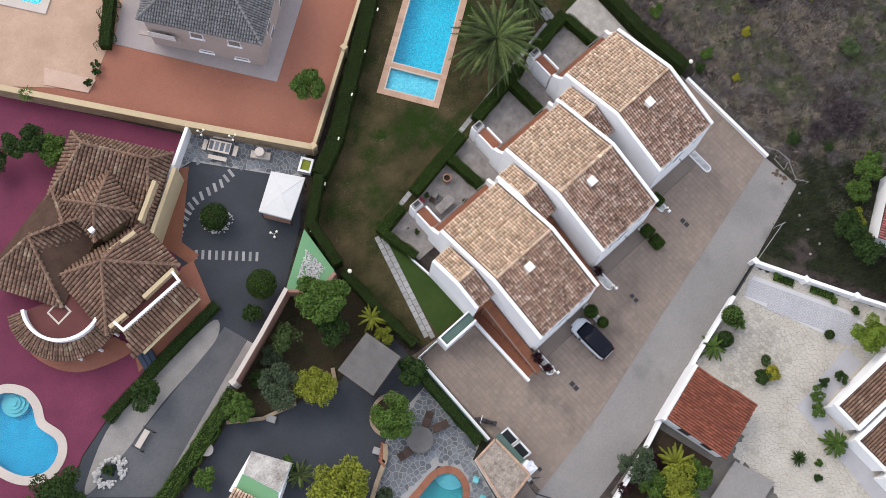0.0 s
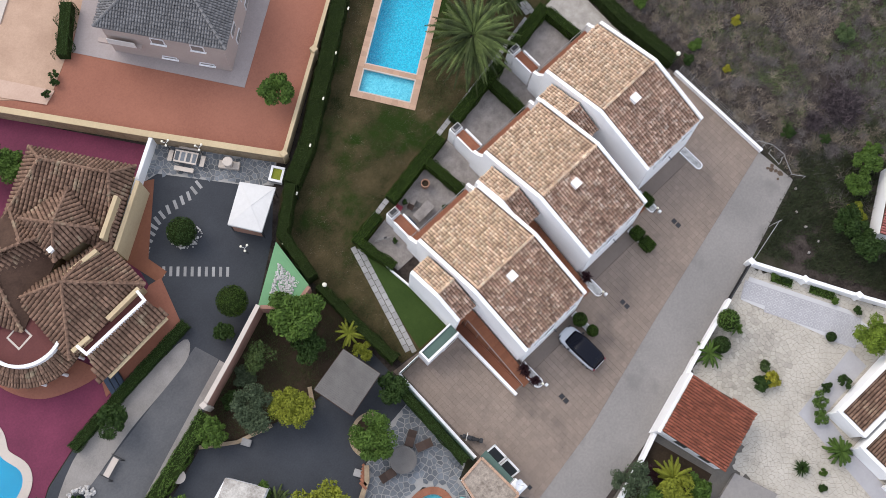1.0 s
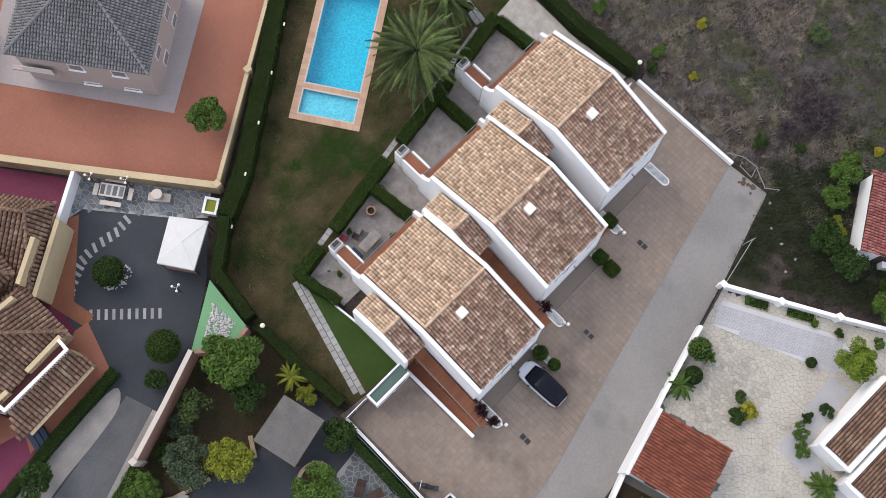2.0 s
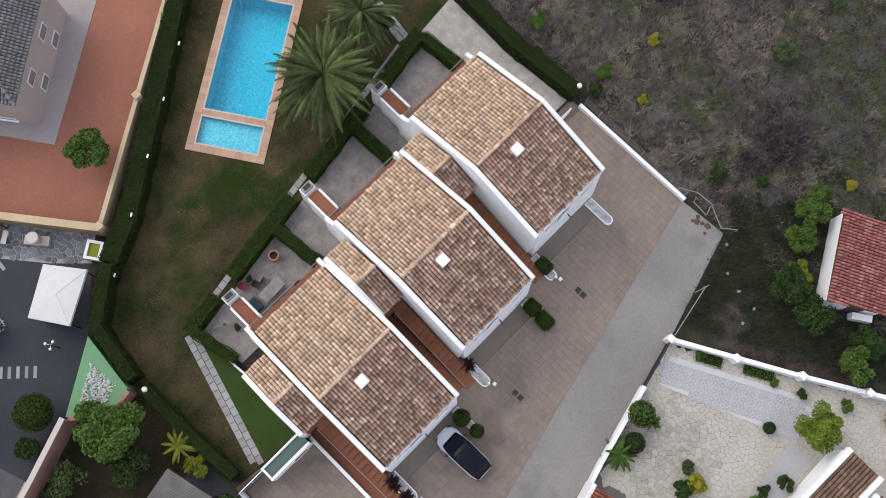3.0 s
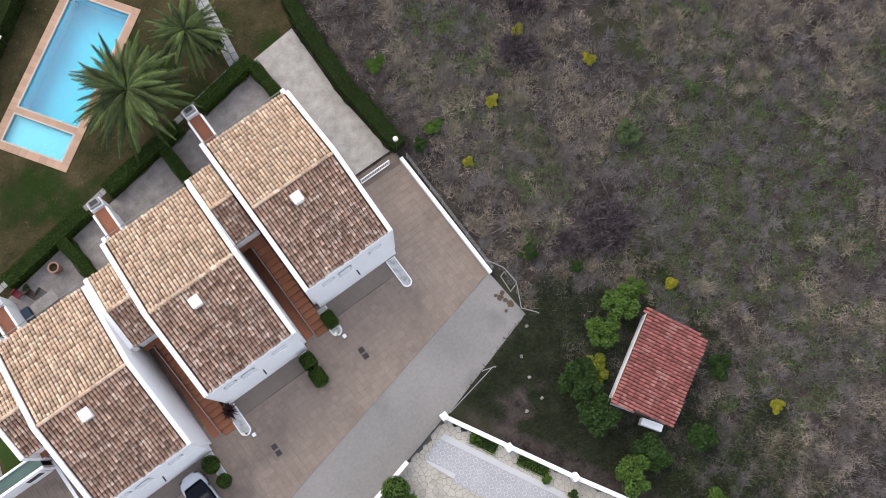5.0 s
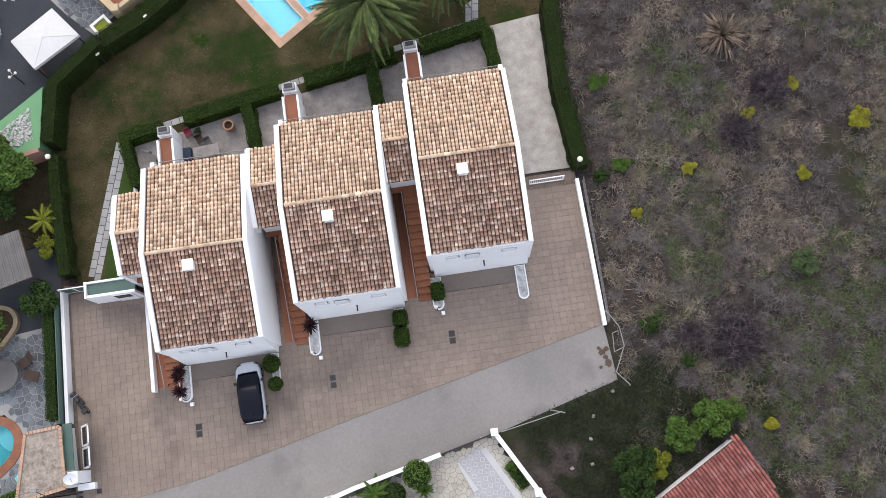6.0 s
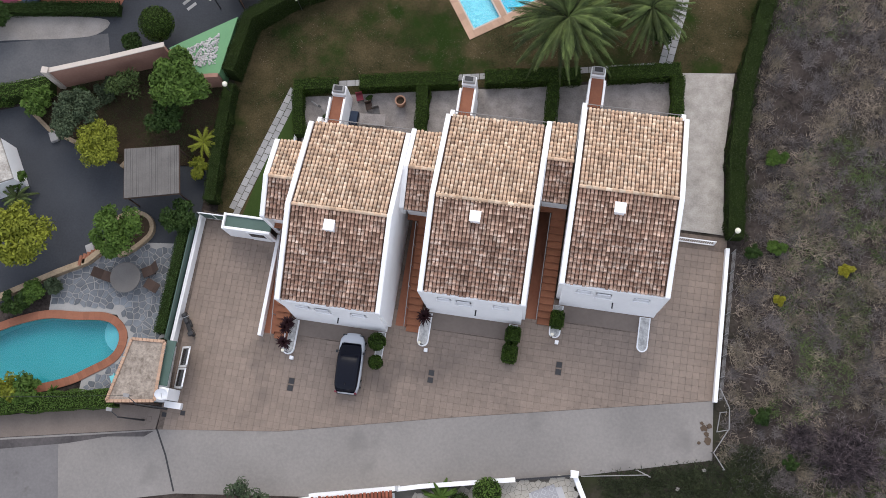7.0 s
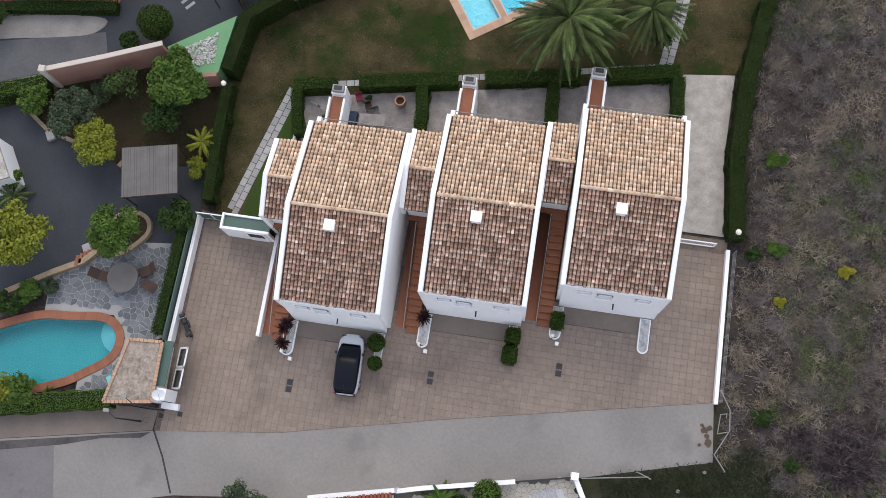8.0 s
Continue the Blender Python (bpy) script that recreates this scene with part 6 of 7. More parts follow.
pebbles("pebble_ring", 0.03, smooth_loop([(-2.5, 26.9), (-3.0, 28.6), (-4.6, 28.9), (-5.0, 27.4), (-3.8, 26.4)]), 160, 0.1, "white pebbles round the clipped tree", 1)
pebbles("white_pebbles", 2.0, [(0.25, 20.0), (0.45, 17.6), (-1.2, 17.1), (-1.9, 18.5)], 300, 0.09, "white pebbles on the green floor", 2)
pebbles("rockery_stones", 0.05, smooth_loop([(-22.6, 17.2), (-23.2, 15.6), (-25.4, 15.9), (-25.0, 17.6)]), 120, 0.16, "pale rocks round a small garden pond", 3, hole=[(-24.1 + 0.8 * math.cos(k * 0.7854), 16.6 + 0.8 * math.sin(k * 0.7854)) for k in range(8)])
tagged(part("pond", round_body([(0.9, 0.0), (0.9, 0.1), (0.8, 0.12)], 20, (-24.1, 16.6)), "glassdark"), "small dark garden pond ringed with rocks", "pond")
tree((-24.0, 16.8), 0.5, 0.5, "leaf_dark", "small dark water plant in the pond", "bush", "bush", 39, 300, 0.12, 5, base=0.05)
b = thing("garden_bench", (-20.4, 16.9, 0.03), "pale wooden garden swing bench beside the drive", "bench", turn=20)
part("seat", boxes((-0.8, -0.25, 0.4, 0.8, 0.25, 0.46)), "coping_white", b)
for x in (-0.9, 0.9):
    part("side_frame", boxes((x - 0.04, -0.6, 0, x + 0.04, 0.6, 0.06), (x - 0.04, -0.6, 0, x + 0.04, -0.54, 1.2)), "dark", b)
tree((-17.9, 19.4), 1.4, 1.7, "leaf_dark", "dense dark shrub beside the drive", "bush", "bush", 32, 2200)
tree((-11.9, 43.6), 1.7, 2.4, "leaf_dark", "dark round tree behind the villa", seed=33)
tree((-10.3, 41.4), 1.3, 2.0, "leaf_mid", "bright green young tree behind the villa", seed=34)
tree((-15.0, 44.0), 1.2, 1.8, "leaf_dark", "dark shrub behind the villa", "bush", "bush", 35, 1500)
tree((-27.4, 17.6), 2.1, 2.6, "leaf_dark", "dense dark tree beside the kidney pool", seed=36, count=3600)
tree((-30.5, 18.0), 1.6, 2.2, "leaf_mid", "green shrub beside the kidney pool", seed=37)
tree((-18.6, 10.7), 1.0, 1.2, "leaf_mid", "green shrub at the hedge", "bush", "bush", 38, 1200)
lo = thing("lounger", (-15.9, 22.0, 0.08), "dark striped sun lounger beside the villa", "lounger", turn=-10)
for x in (-0.45, 0.0, 0.45):
    part("cushion", boxes((x - 0.2, -0.9, 0.3, x + 0.2, 0.9, 0.42), bevel=0.05), "bluecloth", lo)
part("frame", boxes((-0.7, -0.95, 0.15, 0.7, 0.95, 0.29)), "dark", lo)


# ---- grey roofed house ----
def grey_house():
    rng = random.Random(31)
    ang = math.degrees(math.atan2(-8.3, 6.2))
    h = thing("grey_roofed_house", (2.7, 44.3, 0.94), "pale stucco house with slate grey hipped roof on a clay terrace", "house", turn=ang)
    L, D = 10.4, 9.0
    part("wall", boxes((0, 0, 0, L, D, 5.2)), "stucco", h)
    c = [(-0.35, -0.35), (L + 0.35, -0.35), (L + 0.35, D + 0.35), (-0.35, D + 0.35)]
    c3 = [(*p, 5.2) for p in c]
    r0, r1 = (3.6, D / 2, 7.3), (6.2, D / 2, 7.3)
    sides = [[c3[3], c3[0], r0], [c3[0], c3[1], r1, r0], [c3[1], c3[2], r1], [c3[2], c3[3], r0, r1]]
    bm = bmesh.new()
    for s in sides:
        bm.faces.new([bm.verts.new(p) for p in s])
    bm.faces.new([bm.verts.new((p[0], p[1], 5.1)) for p in c3])
    for i in range(4):
        bm.faces.new([bm.verts.new(p) for p in (c3[i - 1], c3[i], (*c[i], 5.1), (*c[i - 1], 5.1))])
    roof = part("roof", bm, "tile_grey", h, "slate grey hipped tile roof")
    joined_tiles("roof_tiles", sides, "tile_grey", roof, rng, 0.24, 0.32)
    for p, r in ((c3[0], r0), (c3[1], r1), (c3[2], r1), (c3[3], r0), (r0, r1)):
        ridge_caps("hip_tile", Vector(p) + Vector((0, 0, 0.05)), Vector(r) + Vector((0, 0, 0.05)), h, rng, "tile_grey", 0.14, 0.5)
    for x, z, w, hh in ((4.6, 3.7, 1.2, 1.0), (8.0, 3.7, 1.2, 1.0), (5.0, 0.7, 1.3, 0.35), (8.3, 0.7, 1.3, 0.35)):
        win = part("window", boxes((x - w / 2, -0.06, z - hh / 2, x + w / 2, 0.02, z + hh / 2)), "shutter", h)
        part("pane", boxes((x - w / 2 + 0.1, -0.075, z - hh / 2 + 0.1, x + w / 2 - 0.1, -0.06, z + hh / 2 - 0.1)), "glassgrey", win)
        part("sill", boxes((x - w / 2 - 0.1, -0.16, z - hh / 2 - 0.08, x + w / 2 + 0.1, 0, z - hh / 2)), "white", win)
    for y, z in ((2.5, 3.1), (6.0, 3.1), (3.0, 0.9), (6.4, 0.9)):
        win = part("window", boxes((L - 0.02, y - 0.6, z - 0.5, L + 0.06, y + 0.6, z + 0.5)), "shutter", h)
        part("pane", boxes((L + 0.06, y - 0.5, z - 0.4, L + 0.075, y + 0.5, z + 0.4)), "glassgrey", win)
    part("porch_slab", boxes((-0.8, -0.4, 2.2, 3.0, 0.0, 2.4)), "stucco", h)
    part("porch_rail", boxes((0.2, -0.42, 2.4, 2.6, -0.36, 3.3)), "canvas", h, "white balcony front")


grey_house()
p2 = thing("plunge_pool", (-3.0, 53.0, 0.93), "small square blue pool with pale coping", "swimming pool", turn=-54)
part("rim", ring_slab([(-5.4, 0.8), (-0.8, 0.8), (-0.8, 4.2), (-5.4, 4.2)], [(-6.2, 0.0), (0.0, 0.0), (0.0, 5.0), (-6.2, 5.0)], 0, 0.14), "coping_white", p2)
part("floor", boxes((-5.4, 0.8, 0.0, -0.8, 4.2, 0.04)), "pooltile", p2)
w = part("water", boxes((-5.4, 0.8, 0.07, -0.8, 4.2, 0.1)), "water", p2)
w.visible_shadow = False
tree((10.3, 31.3), 1.55, 2.0, "leaf_mid", "citrus tree on the clay terrace", seed=41, base=0.9)
hedge([(2.4, 50.2), (-1.0, 46.6)], 1.1, 1.2, "loose shrub border beside the apron", "leaf_dark", 18, base=0.93, rough=0.4)
for k, (x, y) in enumerate(((-2.6, 45.9), (-3.1, 45.2), (-4.2, 44.9))):
    tree((x, y), 0.4, 0.5, "leaf_dark", "small potted shrub at the terrace edge", "bush", "bush", 42 + k, 260, 0.12, 5, base=0.93)
spiky((-9.0, 47.5), 0.9, 0.5, "leaf_mid", "small palm like shrub at the wall", 48, 60, "cycad", base=0.93)

# ---- neighbour's garden with lagoon pool ----
c = thing("cane_canopy", (0.0, 0.0, 0.0), "square garden canopy covered with grey cane mats", "canopy")
CN = [(-0.7, 10.9), (0.1, 7.4), (-3.8, 6.5), (-4.6, 10.1)]
for k in range(26):
    a0, a1 = Vector(CN[0]).lerp(Vector(CN[3]), k / 26), Vector(CN[0]).lerp(Vector(CN[3]), (k + 0.94) / 26)
    b0, b1 = Vector(CN[1]).lerp(Vector(CN[2]), k / 26), Vector(CN[1]).lerp(Vector(CN[2]), (k + 0.94) / 26)
    part("cane_mat", prism([tuple(a0), tuple(b0), tuple(b1), tuple(a1)], 2.55 + 0.012 * (k % 3), 2.6 + 0.012 * (k % 3)), "thatch", c)
for x, y in CN:
    q = Vector((x, y)).lerp(Vector((-2.25, 8.7)), 0.06)
    bm = bmesh.new()
    rod(bm, (q.x, q.y, 0), (q.x, q.y, 2.54), 0.06, seg=8)
    part("post", bm, "wood", c)
for i in range(4):
    part("beam", wall_line([CN[i - 1], CN[i]], 0.1, 2.42, 2.53), "wood", c)
tree((-1.5, 15.7), 2.1, 3.0, "leaf_mid", "large broad leaved tree beside the hedge", seed=51, count=3600, size=0.24)
tree((-9.1, 12.3), 1.9, 2.4, "leaf_grey", "silvery grey olive tree in the garden bed", seed=52, count=3600, size=0.13)
tree((-6.8, 10.3), 1.8, 2.2, "leaf_lime", "lime green rounded tree at the bed's edge", seed=53, count=3600, size=0.14)
tree((-3.7, 4.0), 1.85, 2.8, "leaf_mid", "broad bright green tree in a round stone planter", seed=54, count=3600, size=0.17)
tree((-10.7, 2.7), 2.4, 3.0, "leaf_lime", "large lime green tree beside the asphalt yard", seed=55, count=3600, size=0.2)
tree((-6.2, 15.2), 1.4, 2.0, "weed", "thin olive tree in the dark bed", seed=56, count=900, size=0.14)
tree((-2.6, 13.2), 1.4, 1.7, "leaf_dark", "dark shrub under the large tree", "bush", "bush", 57, 1700)
tree((0.1, 5.9), 1.25, 1.6, "leaf_dark", "dark shrub beside the thuja hedge", "bush", "bush", 58, 1700)
tree((0.5, 9.9), 0.8, 0.9, "leaf_lime", "yellow green shrub under the palm", "bush", "bush", 59, 800)
tree((-12.8, 13.3), 1.2, 1.4, "leaf_mid", "green shrub at the wall's end", "bush", "bush", 60, 1300)
tree((-10.0, 14.3), 0.8, 0.7, "leaf_dark", "low dark herb patch in the bed", "bush", "bush", 61, 700)
tree((-8.0, 15.0), 1.0, 0.6, "leaf_grey", "low grey cabbage patch in the bed", "bush", "bush", 62, 700)
tree((-12.8, 7.2), 0.8, 1.2, "leaf_mid", "green bush beside the flat roof", "bush", "bush", 63, 700)
palm((0.6, 11.7), 1.4, 1.3, "young bright palm at the hedge", 65, 16, leaf="leaf_lime", thick=0.1)
palm((-12.6, 5.8), 1.0, 1.3, "small palm beside the flat roof", 66, 22, leaf="leaf_palm", thick=0.12)
ring = smooth_loop([(-2.2, 4.4), (-2.4, 5.8), (-3.8, 6.2), (-5.3, 5.3), (-5.5, 3.8), (-4.2, 2.6)], 4)
p = thing("round_planter", (0, 0, 0.02), "round rubble stone planter under the tree", "planter")
part("rim", ring_slab(grow(ring, -0.3), ring, 0, 0.45), "stonewall", p)
part("soil_fill", prism(grow(ring, -0.3), 0, 0.35), "soil", p)
t = thing("round_table", (-3.18, 1.16, 0.06), "round brown garden table", "table")
part("tabletop", round_body([(1.05, 0.7), (1.12, 0.72), (1.12, 0.76), (1.05, 0.78)], 28), "thatch", t)
part("leg", round_body([(0.3, 0), (0.12, 0.1), (0.12, 0.7)], 12), "wood", t)
for x, y, a in ((-4.75, 1.1, 80), (-1.7, 1.9, -60), (-1.3, 0.9, -110)):
    ch = thing("garden_chair", (x, y, 0.06), "dark brown wooden garden chair beside the round table", "chair", "garden chairs", turn=a)
    part("seat", boxes((-0.36, -0.5, 0.38, 0.36, 0.3, 0.45), bevel=0.02), "wood", ch)
    bm = bmesh.new()
    slope_slab(bm, (-0.36, 0.28, 0.45), (0.36, 0.28, 0.45), (0.36, 0.85, 1.05), (-0.36, 0.85, 1.05), 0.05)
    part("backrest", bm, "wood", ch)
    for sx in (-0.26, 0.26):
        for sy in (-0.26, 0.26):
            part("leg", boxes((sx - 0.03, sy - 0.03, 0, sx + 0.03, sy + 0.03, 0.38)), "wood", ch)
tagged(part("bed_wall", wall_line([(-14.4, 13.3), (-11.9, 11.5), (-9.0, 10.6)], 0.3, 0.0, 0.35), "stonewall"), "low rubble edge of the garden bed", "wall", kind="structure")
tagged(part("bed_wall_east", wall_line([(-5.6, 9.3), (-4.7, 10.8)], 0.35, 0.0, 0.4), "stonewall"), "low rubble edge beside the canopy", "wall", kind="structure")
tagged(part("pool_garden_wall", wall_line([(-12.6, -1.7), (-8.4, 0.9), (-6.4, 2.0), (-5.6, 2.9)], 0.4, 0.0, 0.6), "stonewall"), "low curved rubble wall beside the pool", "wall", kind="structure")
for k in range(6):
    tagged(part("brick_step", boxes((-7.0 + k * 0.22, 1.55 + k * 0.18, 0.02, -6.78 + k * 0.22, 2.3 + k * 0.18, 0.65 - k * 0.05), bevel=0.02), "coping_red"), "red brick pillar in the low wall", "pillar", "brick pillars")
for k, (x, y, r, m) in enumerate(((-9.6, -0.9, 0.9, "leaf_mid"), (-8.4, -0.2, 0.6, "leaf_grey"), (-10.8, -1.8, 1.0, "leaf_dark"), (-8.3, -7.7, 1.2, "leaf_mid"), (-9.9, -7.9, 1.1, "leaf_lime"))):
    tree((x, y), r, 0.7 * r + 0.2, m, "lush shrub beside the turquoise pool", "bush", "bush", 70 + k, 1000)
for k, (x, y) in enumerate(((-6.6, -7.5), (-5.8, -7.9), (-8.6, -7.4))):
    spiky((x, y), 0.6, 0.5, "leaf_mid", "yucca beside the turquoise pool", 80 + k, 46)
for k, (x, y) in enumerate(((-1.9, -4.5), (-2.5, -6.0))):
    ch = thing("pool_chair", (x, y, 0.06), "turquoise plastic chair beside the pool", "chair", "pool chairs", turn=-60)
    part("seat", boxes((-0.25, -0.25, 0.38, 0.25, 0.25, 0.42), bevel=0.02), "aqua", ch)
    for i in range(4):
        part("back_slat", boxes((-0.24 + i * 0.13, 0.22, 0.42, -0.15 + i * 0.13, 0.26, 0.85)), "aqua", ch)
    for sx in (-0.2, 0.2):
        for sy in (-0.2, 0.2):
            part("leg", boxes((sx - 0.02, sy - 0.02, 0, sx + 0.02, sy + 0.02, 0.38)), "aqua", ch)
for k in range(3):
    tagged(part("cellar_step", boxes((-0.4, -2.3 + k * 0.35, 0.03, 0.6, -1.97 + k * 0.35, 0.2 + 0.16 * k)), "flag"), "grey stone step beside the gatehouse", "step", "stone steps")
s = thing("flat_outbuilding", (0, 0, 0), "small outbuilding with stained white roof and green edge", "outbuilding")
FO = [(-14.2, 9.8), (-12.4, 6.9), (-16.0, 4.8), (-17.6, 8.6)]
part("wall", prism(FO, 0, 2.3), "white", s)
part("roof", prism([(-14.2, 9.8), (-12.4, 6.9), (-14.6, 5.8), (-15.8, 8.9)], 2.3, 2.5), "stained", s, "stained pale flat roof")
part("green_roof", prism([(-14.7, 5.8), (-15.9, 8.9), (-17.0, 8.4), (-15.7, 5.0)], 2.3, 2.42), "artgreen", s, "green painted flat roof")
bm = bmesh.new()
slope_slab(bm, (-17.0, 8.5, 2.6), (-15.7, 5.0, 2.6), (-19.0, 3.8, 3.4), (-20.2, 7.2, 3.4), 0.14)
r = part("tiled_roof", bm, "tile_bed", s)
joined_tiles("roof_tiles", [[(-17.0, 8.5, 2.6), (-15.7, 5.0, 2.6), (-19.0, 3.8, 3.4), (-20.2, 7.2, 3.4)]], "tile_rest", r, random.Random(5))
for x, y, lab in ((-6.5, 2.9, "white plastic lounger seat on the asphalt"), (-11.4, 11.0, "white square stone post on the asphalt")):
    q = thing("stone_block", (x, y, 0.02), lab, "block", turn=30)
    part("block", boxes((-0.3, -0.4, 0, 0.3, 0.4, 0.35), bevel=0.05), "greypave", q)
u = thing("garden_urn", (-17.0, 12.6, 0.03), "pale stone urn beside the hedge", "urn")
part("bowl", round_body([(0.25, 0), (0.2, 0.15), (0.5, 0.5), (0.55, 0.6), (0.45, 0.6)], 16), "coping_white", u)

# ---- patio things behind the first house ----
t = thing("patio_table", (12.5, 15.2, 0.06), "pale stone patio table", "table", turn=4)
part("tabletop", boxes((-0.95, -0.45, 0.7, 0.95, 0.45, 0.78), bevel=0.02), "patio", t)
for x in (-0.7, 0.7):
    part("leg", boxes((x - 0.1, -0.3, 0, x + 0.1, 0.3, 0.7)), "coping_white", t)
u = thing("clay_pot", (14.3, 16.9, 0.06), "large clay urn on the patio", "pot")
part("bowl", round_body([(0.22, 0), (0.36, 0.3), (0.38, 0.6), (0.34, 0.8), (0.4, 0.86), (0.4, 0.92), (0.3, 0.92), (0.28, 0.7)], 20), "clay", u)
part("soil_fill", round_body([(0.29, 0.6), (0.29, 0.72)], 14), "soil", u)
q = thing("storage_box", (11.0, 15.3, 0.06), "dark blue cushion box beside the raised walk", "box")
part("box_body", boxes((-0.3, -0.5, 0, 0.3, 0.5, 0.5), bevel=0.03), "bluecloth", q)
for x, y, mt in ((12.0, 16.3, "wood"), (12.6, 16.0, "thatch"), (11.2, 16.9, "redcloth")):
    ch = thing("patio_chair", (x, y, 0.06), "small patio chair with cushion beside the table", "chair", "patio chairs", turn=20)
    part("seat", boxes((-0.25, -0.25, 0.38, 0.25, 0.25, 0.46), bevel=0.02), mt, ch)
    part("backrest", boxes((-0.25, 0.22, 0.46, 0.25, 0.27, 0.9), bevel=0.02), mt, ch)
    for sx in (-0.2, 0.2):
        for sy in (-0.2, 0.2):
            part("leg", boxes((sx - 0.02, sy - 0.02, 0, sx + 0.02, sy + 0.02, 0.38)), "dark", ch)
for k, (x, y) in enumerate(((11.9, 17.0), (14.2, 14.3), (8.9, 15.0))):
    u = thing("flower_pot", (x, y, 0.06), "dark pot with a small plant on the patio", "pot", "patio pots")
    part("bowl", round_body([(0.16, 0), (0.22, 0.35), (0.2, 0.35)], 14), "dark", u)
    part("leaves", quick_mesh("leaves", crown(np.random.default_rng(k), 0.28, 0.5, 120, 0.1, 5), 4, "leaf_dark"), "leaf_dark", u)
q = thing("bicycle", (8.3, 15.8, 0.06), "pale folded bicycle on the patio", "bicycle", turn=60)
for y in (-0.45, 0.45):
    bm = bmesh.new()
    bmesh.ops.create_circle(bm, cap_ends=False, segments=20, radius=0.3, matrix=Matrix.Translation((0, y, 0.33)) @ Matrix.Rotation(radians(90), 4, "Y"))
    wl = part("wheel", bm, "rail", q)
    wl.modifiers.new("tube", "SKIN")
    for sv in wl.data.skin_vertices[0].data if wl.data.skin_vertices else ():
        sv.radius = (0.02, 0.02)
bm = bmesh.new()
for a, b in (((0, -0.45, 0.33), (0, 0.0, 0.75)), ((0, 0.0, 0.75), (0, 0.4, 0.75)), ((0, 0.4, 0.75), (0, 0.45, 0.33)), ((0, -0.2, 0.8), (0, 0.1, 0.35)), ((0, 0.1, 0.35), (0, 0.4, 0.75))):
    rod(bm, a, b, 0.022)
part("frame", bm, "rail", q)
part("saddle", boxes((-0.08, -0.3, 0.8, 0.08, -0.05, 0.86), bevel=0.02), "dark", q)

# ---- pale garden across the lane ----
GARDEN = [(29.5, -8.2), (43.0, -31), (8, -31), (10, -18.5), (14.6, -17.6), (20.4, -16.4), (19.0, -10.5)]
w = tagged(part("garden_wall_lane", wall_line([(26.3, -8.45), (20.2, -9.85), (18.6, -10.3)], 0.3, 0.0, 1.0), "white"), "low white wall along the lane", "wall", kind="structure")
tagged(part("garden_wall_lane_west", wall_line([(13.3, -11.7), (10.4, -12.6), (3.0, -14.4)], 0.3, 0.0, 1.0), "white"), "low white wall along the lane", "wall", kind="structure")
g = thing("sliding_gate", (0, 0, 0), "dark metal sliding gate along the lane", "gate")
part("gate_frame", wall_line([(30.0, -7.6), (26.35, -8.45)], 0.1, 0.05, 0.2), "dark", g)
part("top_rail", wall_line([(30.0, -7.6), (26.35, -8.45)], 0.1, 1.0, 1.1), "dark", g)
for k in range(24):
    q = Vector((29.95, -7.61)).lerp(Vector((26.4, -8.44)), k / 23)
    part("bar", boxes((q.x - 0.03, q.y - 0.03, 0.2, q.x + 0.03, q.y + 0.03, 1.0)), "dark", g)
w = tagged(part("garden_wall_field", wall_line([(30.1, -7.5), (34.8, -16.0), (39.7, -24.3), (45, -33)], 0.3, 0.0, 1.0), "white"), "white garden wall towards the field", "wall", kind="structure")
for x, y in ((30.1, -7.5), (32.4, -11.8), (34.8, -16.0), (37.3, -20.2), (39.7, -24.3)):
    part("wall_pier", boxes((x - 0.25, y - 0.25, 0, x + 0.25, y + 0.25, 1.25), bevel=0.03), "white", w)


def tiled_shed(name, corners, z_hi, z_lo, mat, label, over=0.15, parapet=True, seed=3):
    """A small white building with one tiled slope; the first two corners lie on the high side."""
    rng = random.Random(seed)
    s = thing(name, (0, 0, 0), label, "shed")
    c = [Vector(p) for p in corners]
    top = [(*c[0], z_hi), (*c[1], z_hi), (*c[2], z_lo), (*c[3], z_lo)]
    wallp = grow([tuple(p) for p in c], -0.15)
    bm = bmesh.new()
    lo = [bm.verts.new((*p, 0)) for p in wallp]
    hi = [bm.verts.new((*p, z - 0.15)) for p, z in zip(wallp, (z_hi, z_hi, z_lo, z_lo))]
    bm.faces.new(hi)
    for i in range(4):
        bm.faces.new((lo[i - 1], lo[i], hi[i], hi[i - 1]))
    part("wall", bm, "white", s)
    bm = bmesh.new()
    slope_slab(bm, *top, 0.13)
    r = part("roof", bm, "tile_bed", s)
    joined_tiles("roof_tiles", [top], mat, r, rng, 0.24, 0.38)
    if parapet:
        part("parapet", wall_line([tuple(c[0]), tuple(c[1])], 0.24, 0.0, z_hi + 0.22), "white", s)
    return s, wallp


s, wp = tiled_shed("field_shed", [(45.6, -10.0), (39.5, -13.4), (42.0, -17.2), (47.7, -14.1)], 2.75, 2.0, "tile_pink", "white field shed with faded red tile roof", parapet=False)
a, b = Vector(wp[1]), Vector(wp[2])
d = part("door", wall_line([tuple(a.lerp(b, 0.45)), tuple(a.lerp(b, 0.7))], 0.08, 0.0, 1.75), "wood", s)
d.matrix_basis = Matrix.Translation(((a - b).normalized().orthogonal() * 0.03).to_3d())
part("lean_to", wall_line([tuple(b.lerp(a, 0.05) + Vector((-0.35, -0.2))), tuple(b.lerp(a, 0.4) + Vector((-0.35, -0.2)))], 0.5, 0.0, 0.9), "white", s)
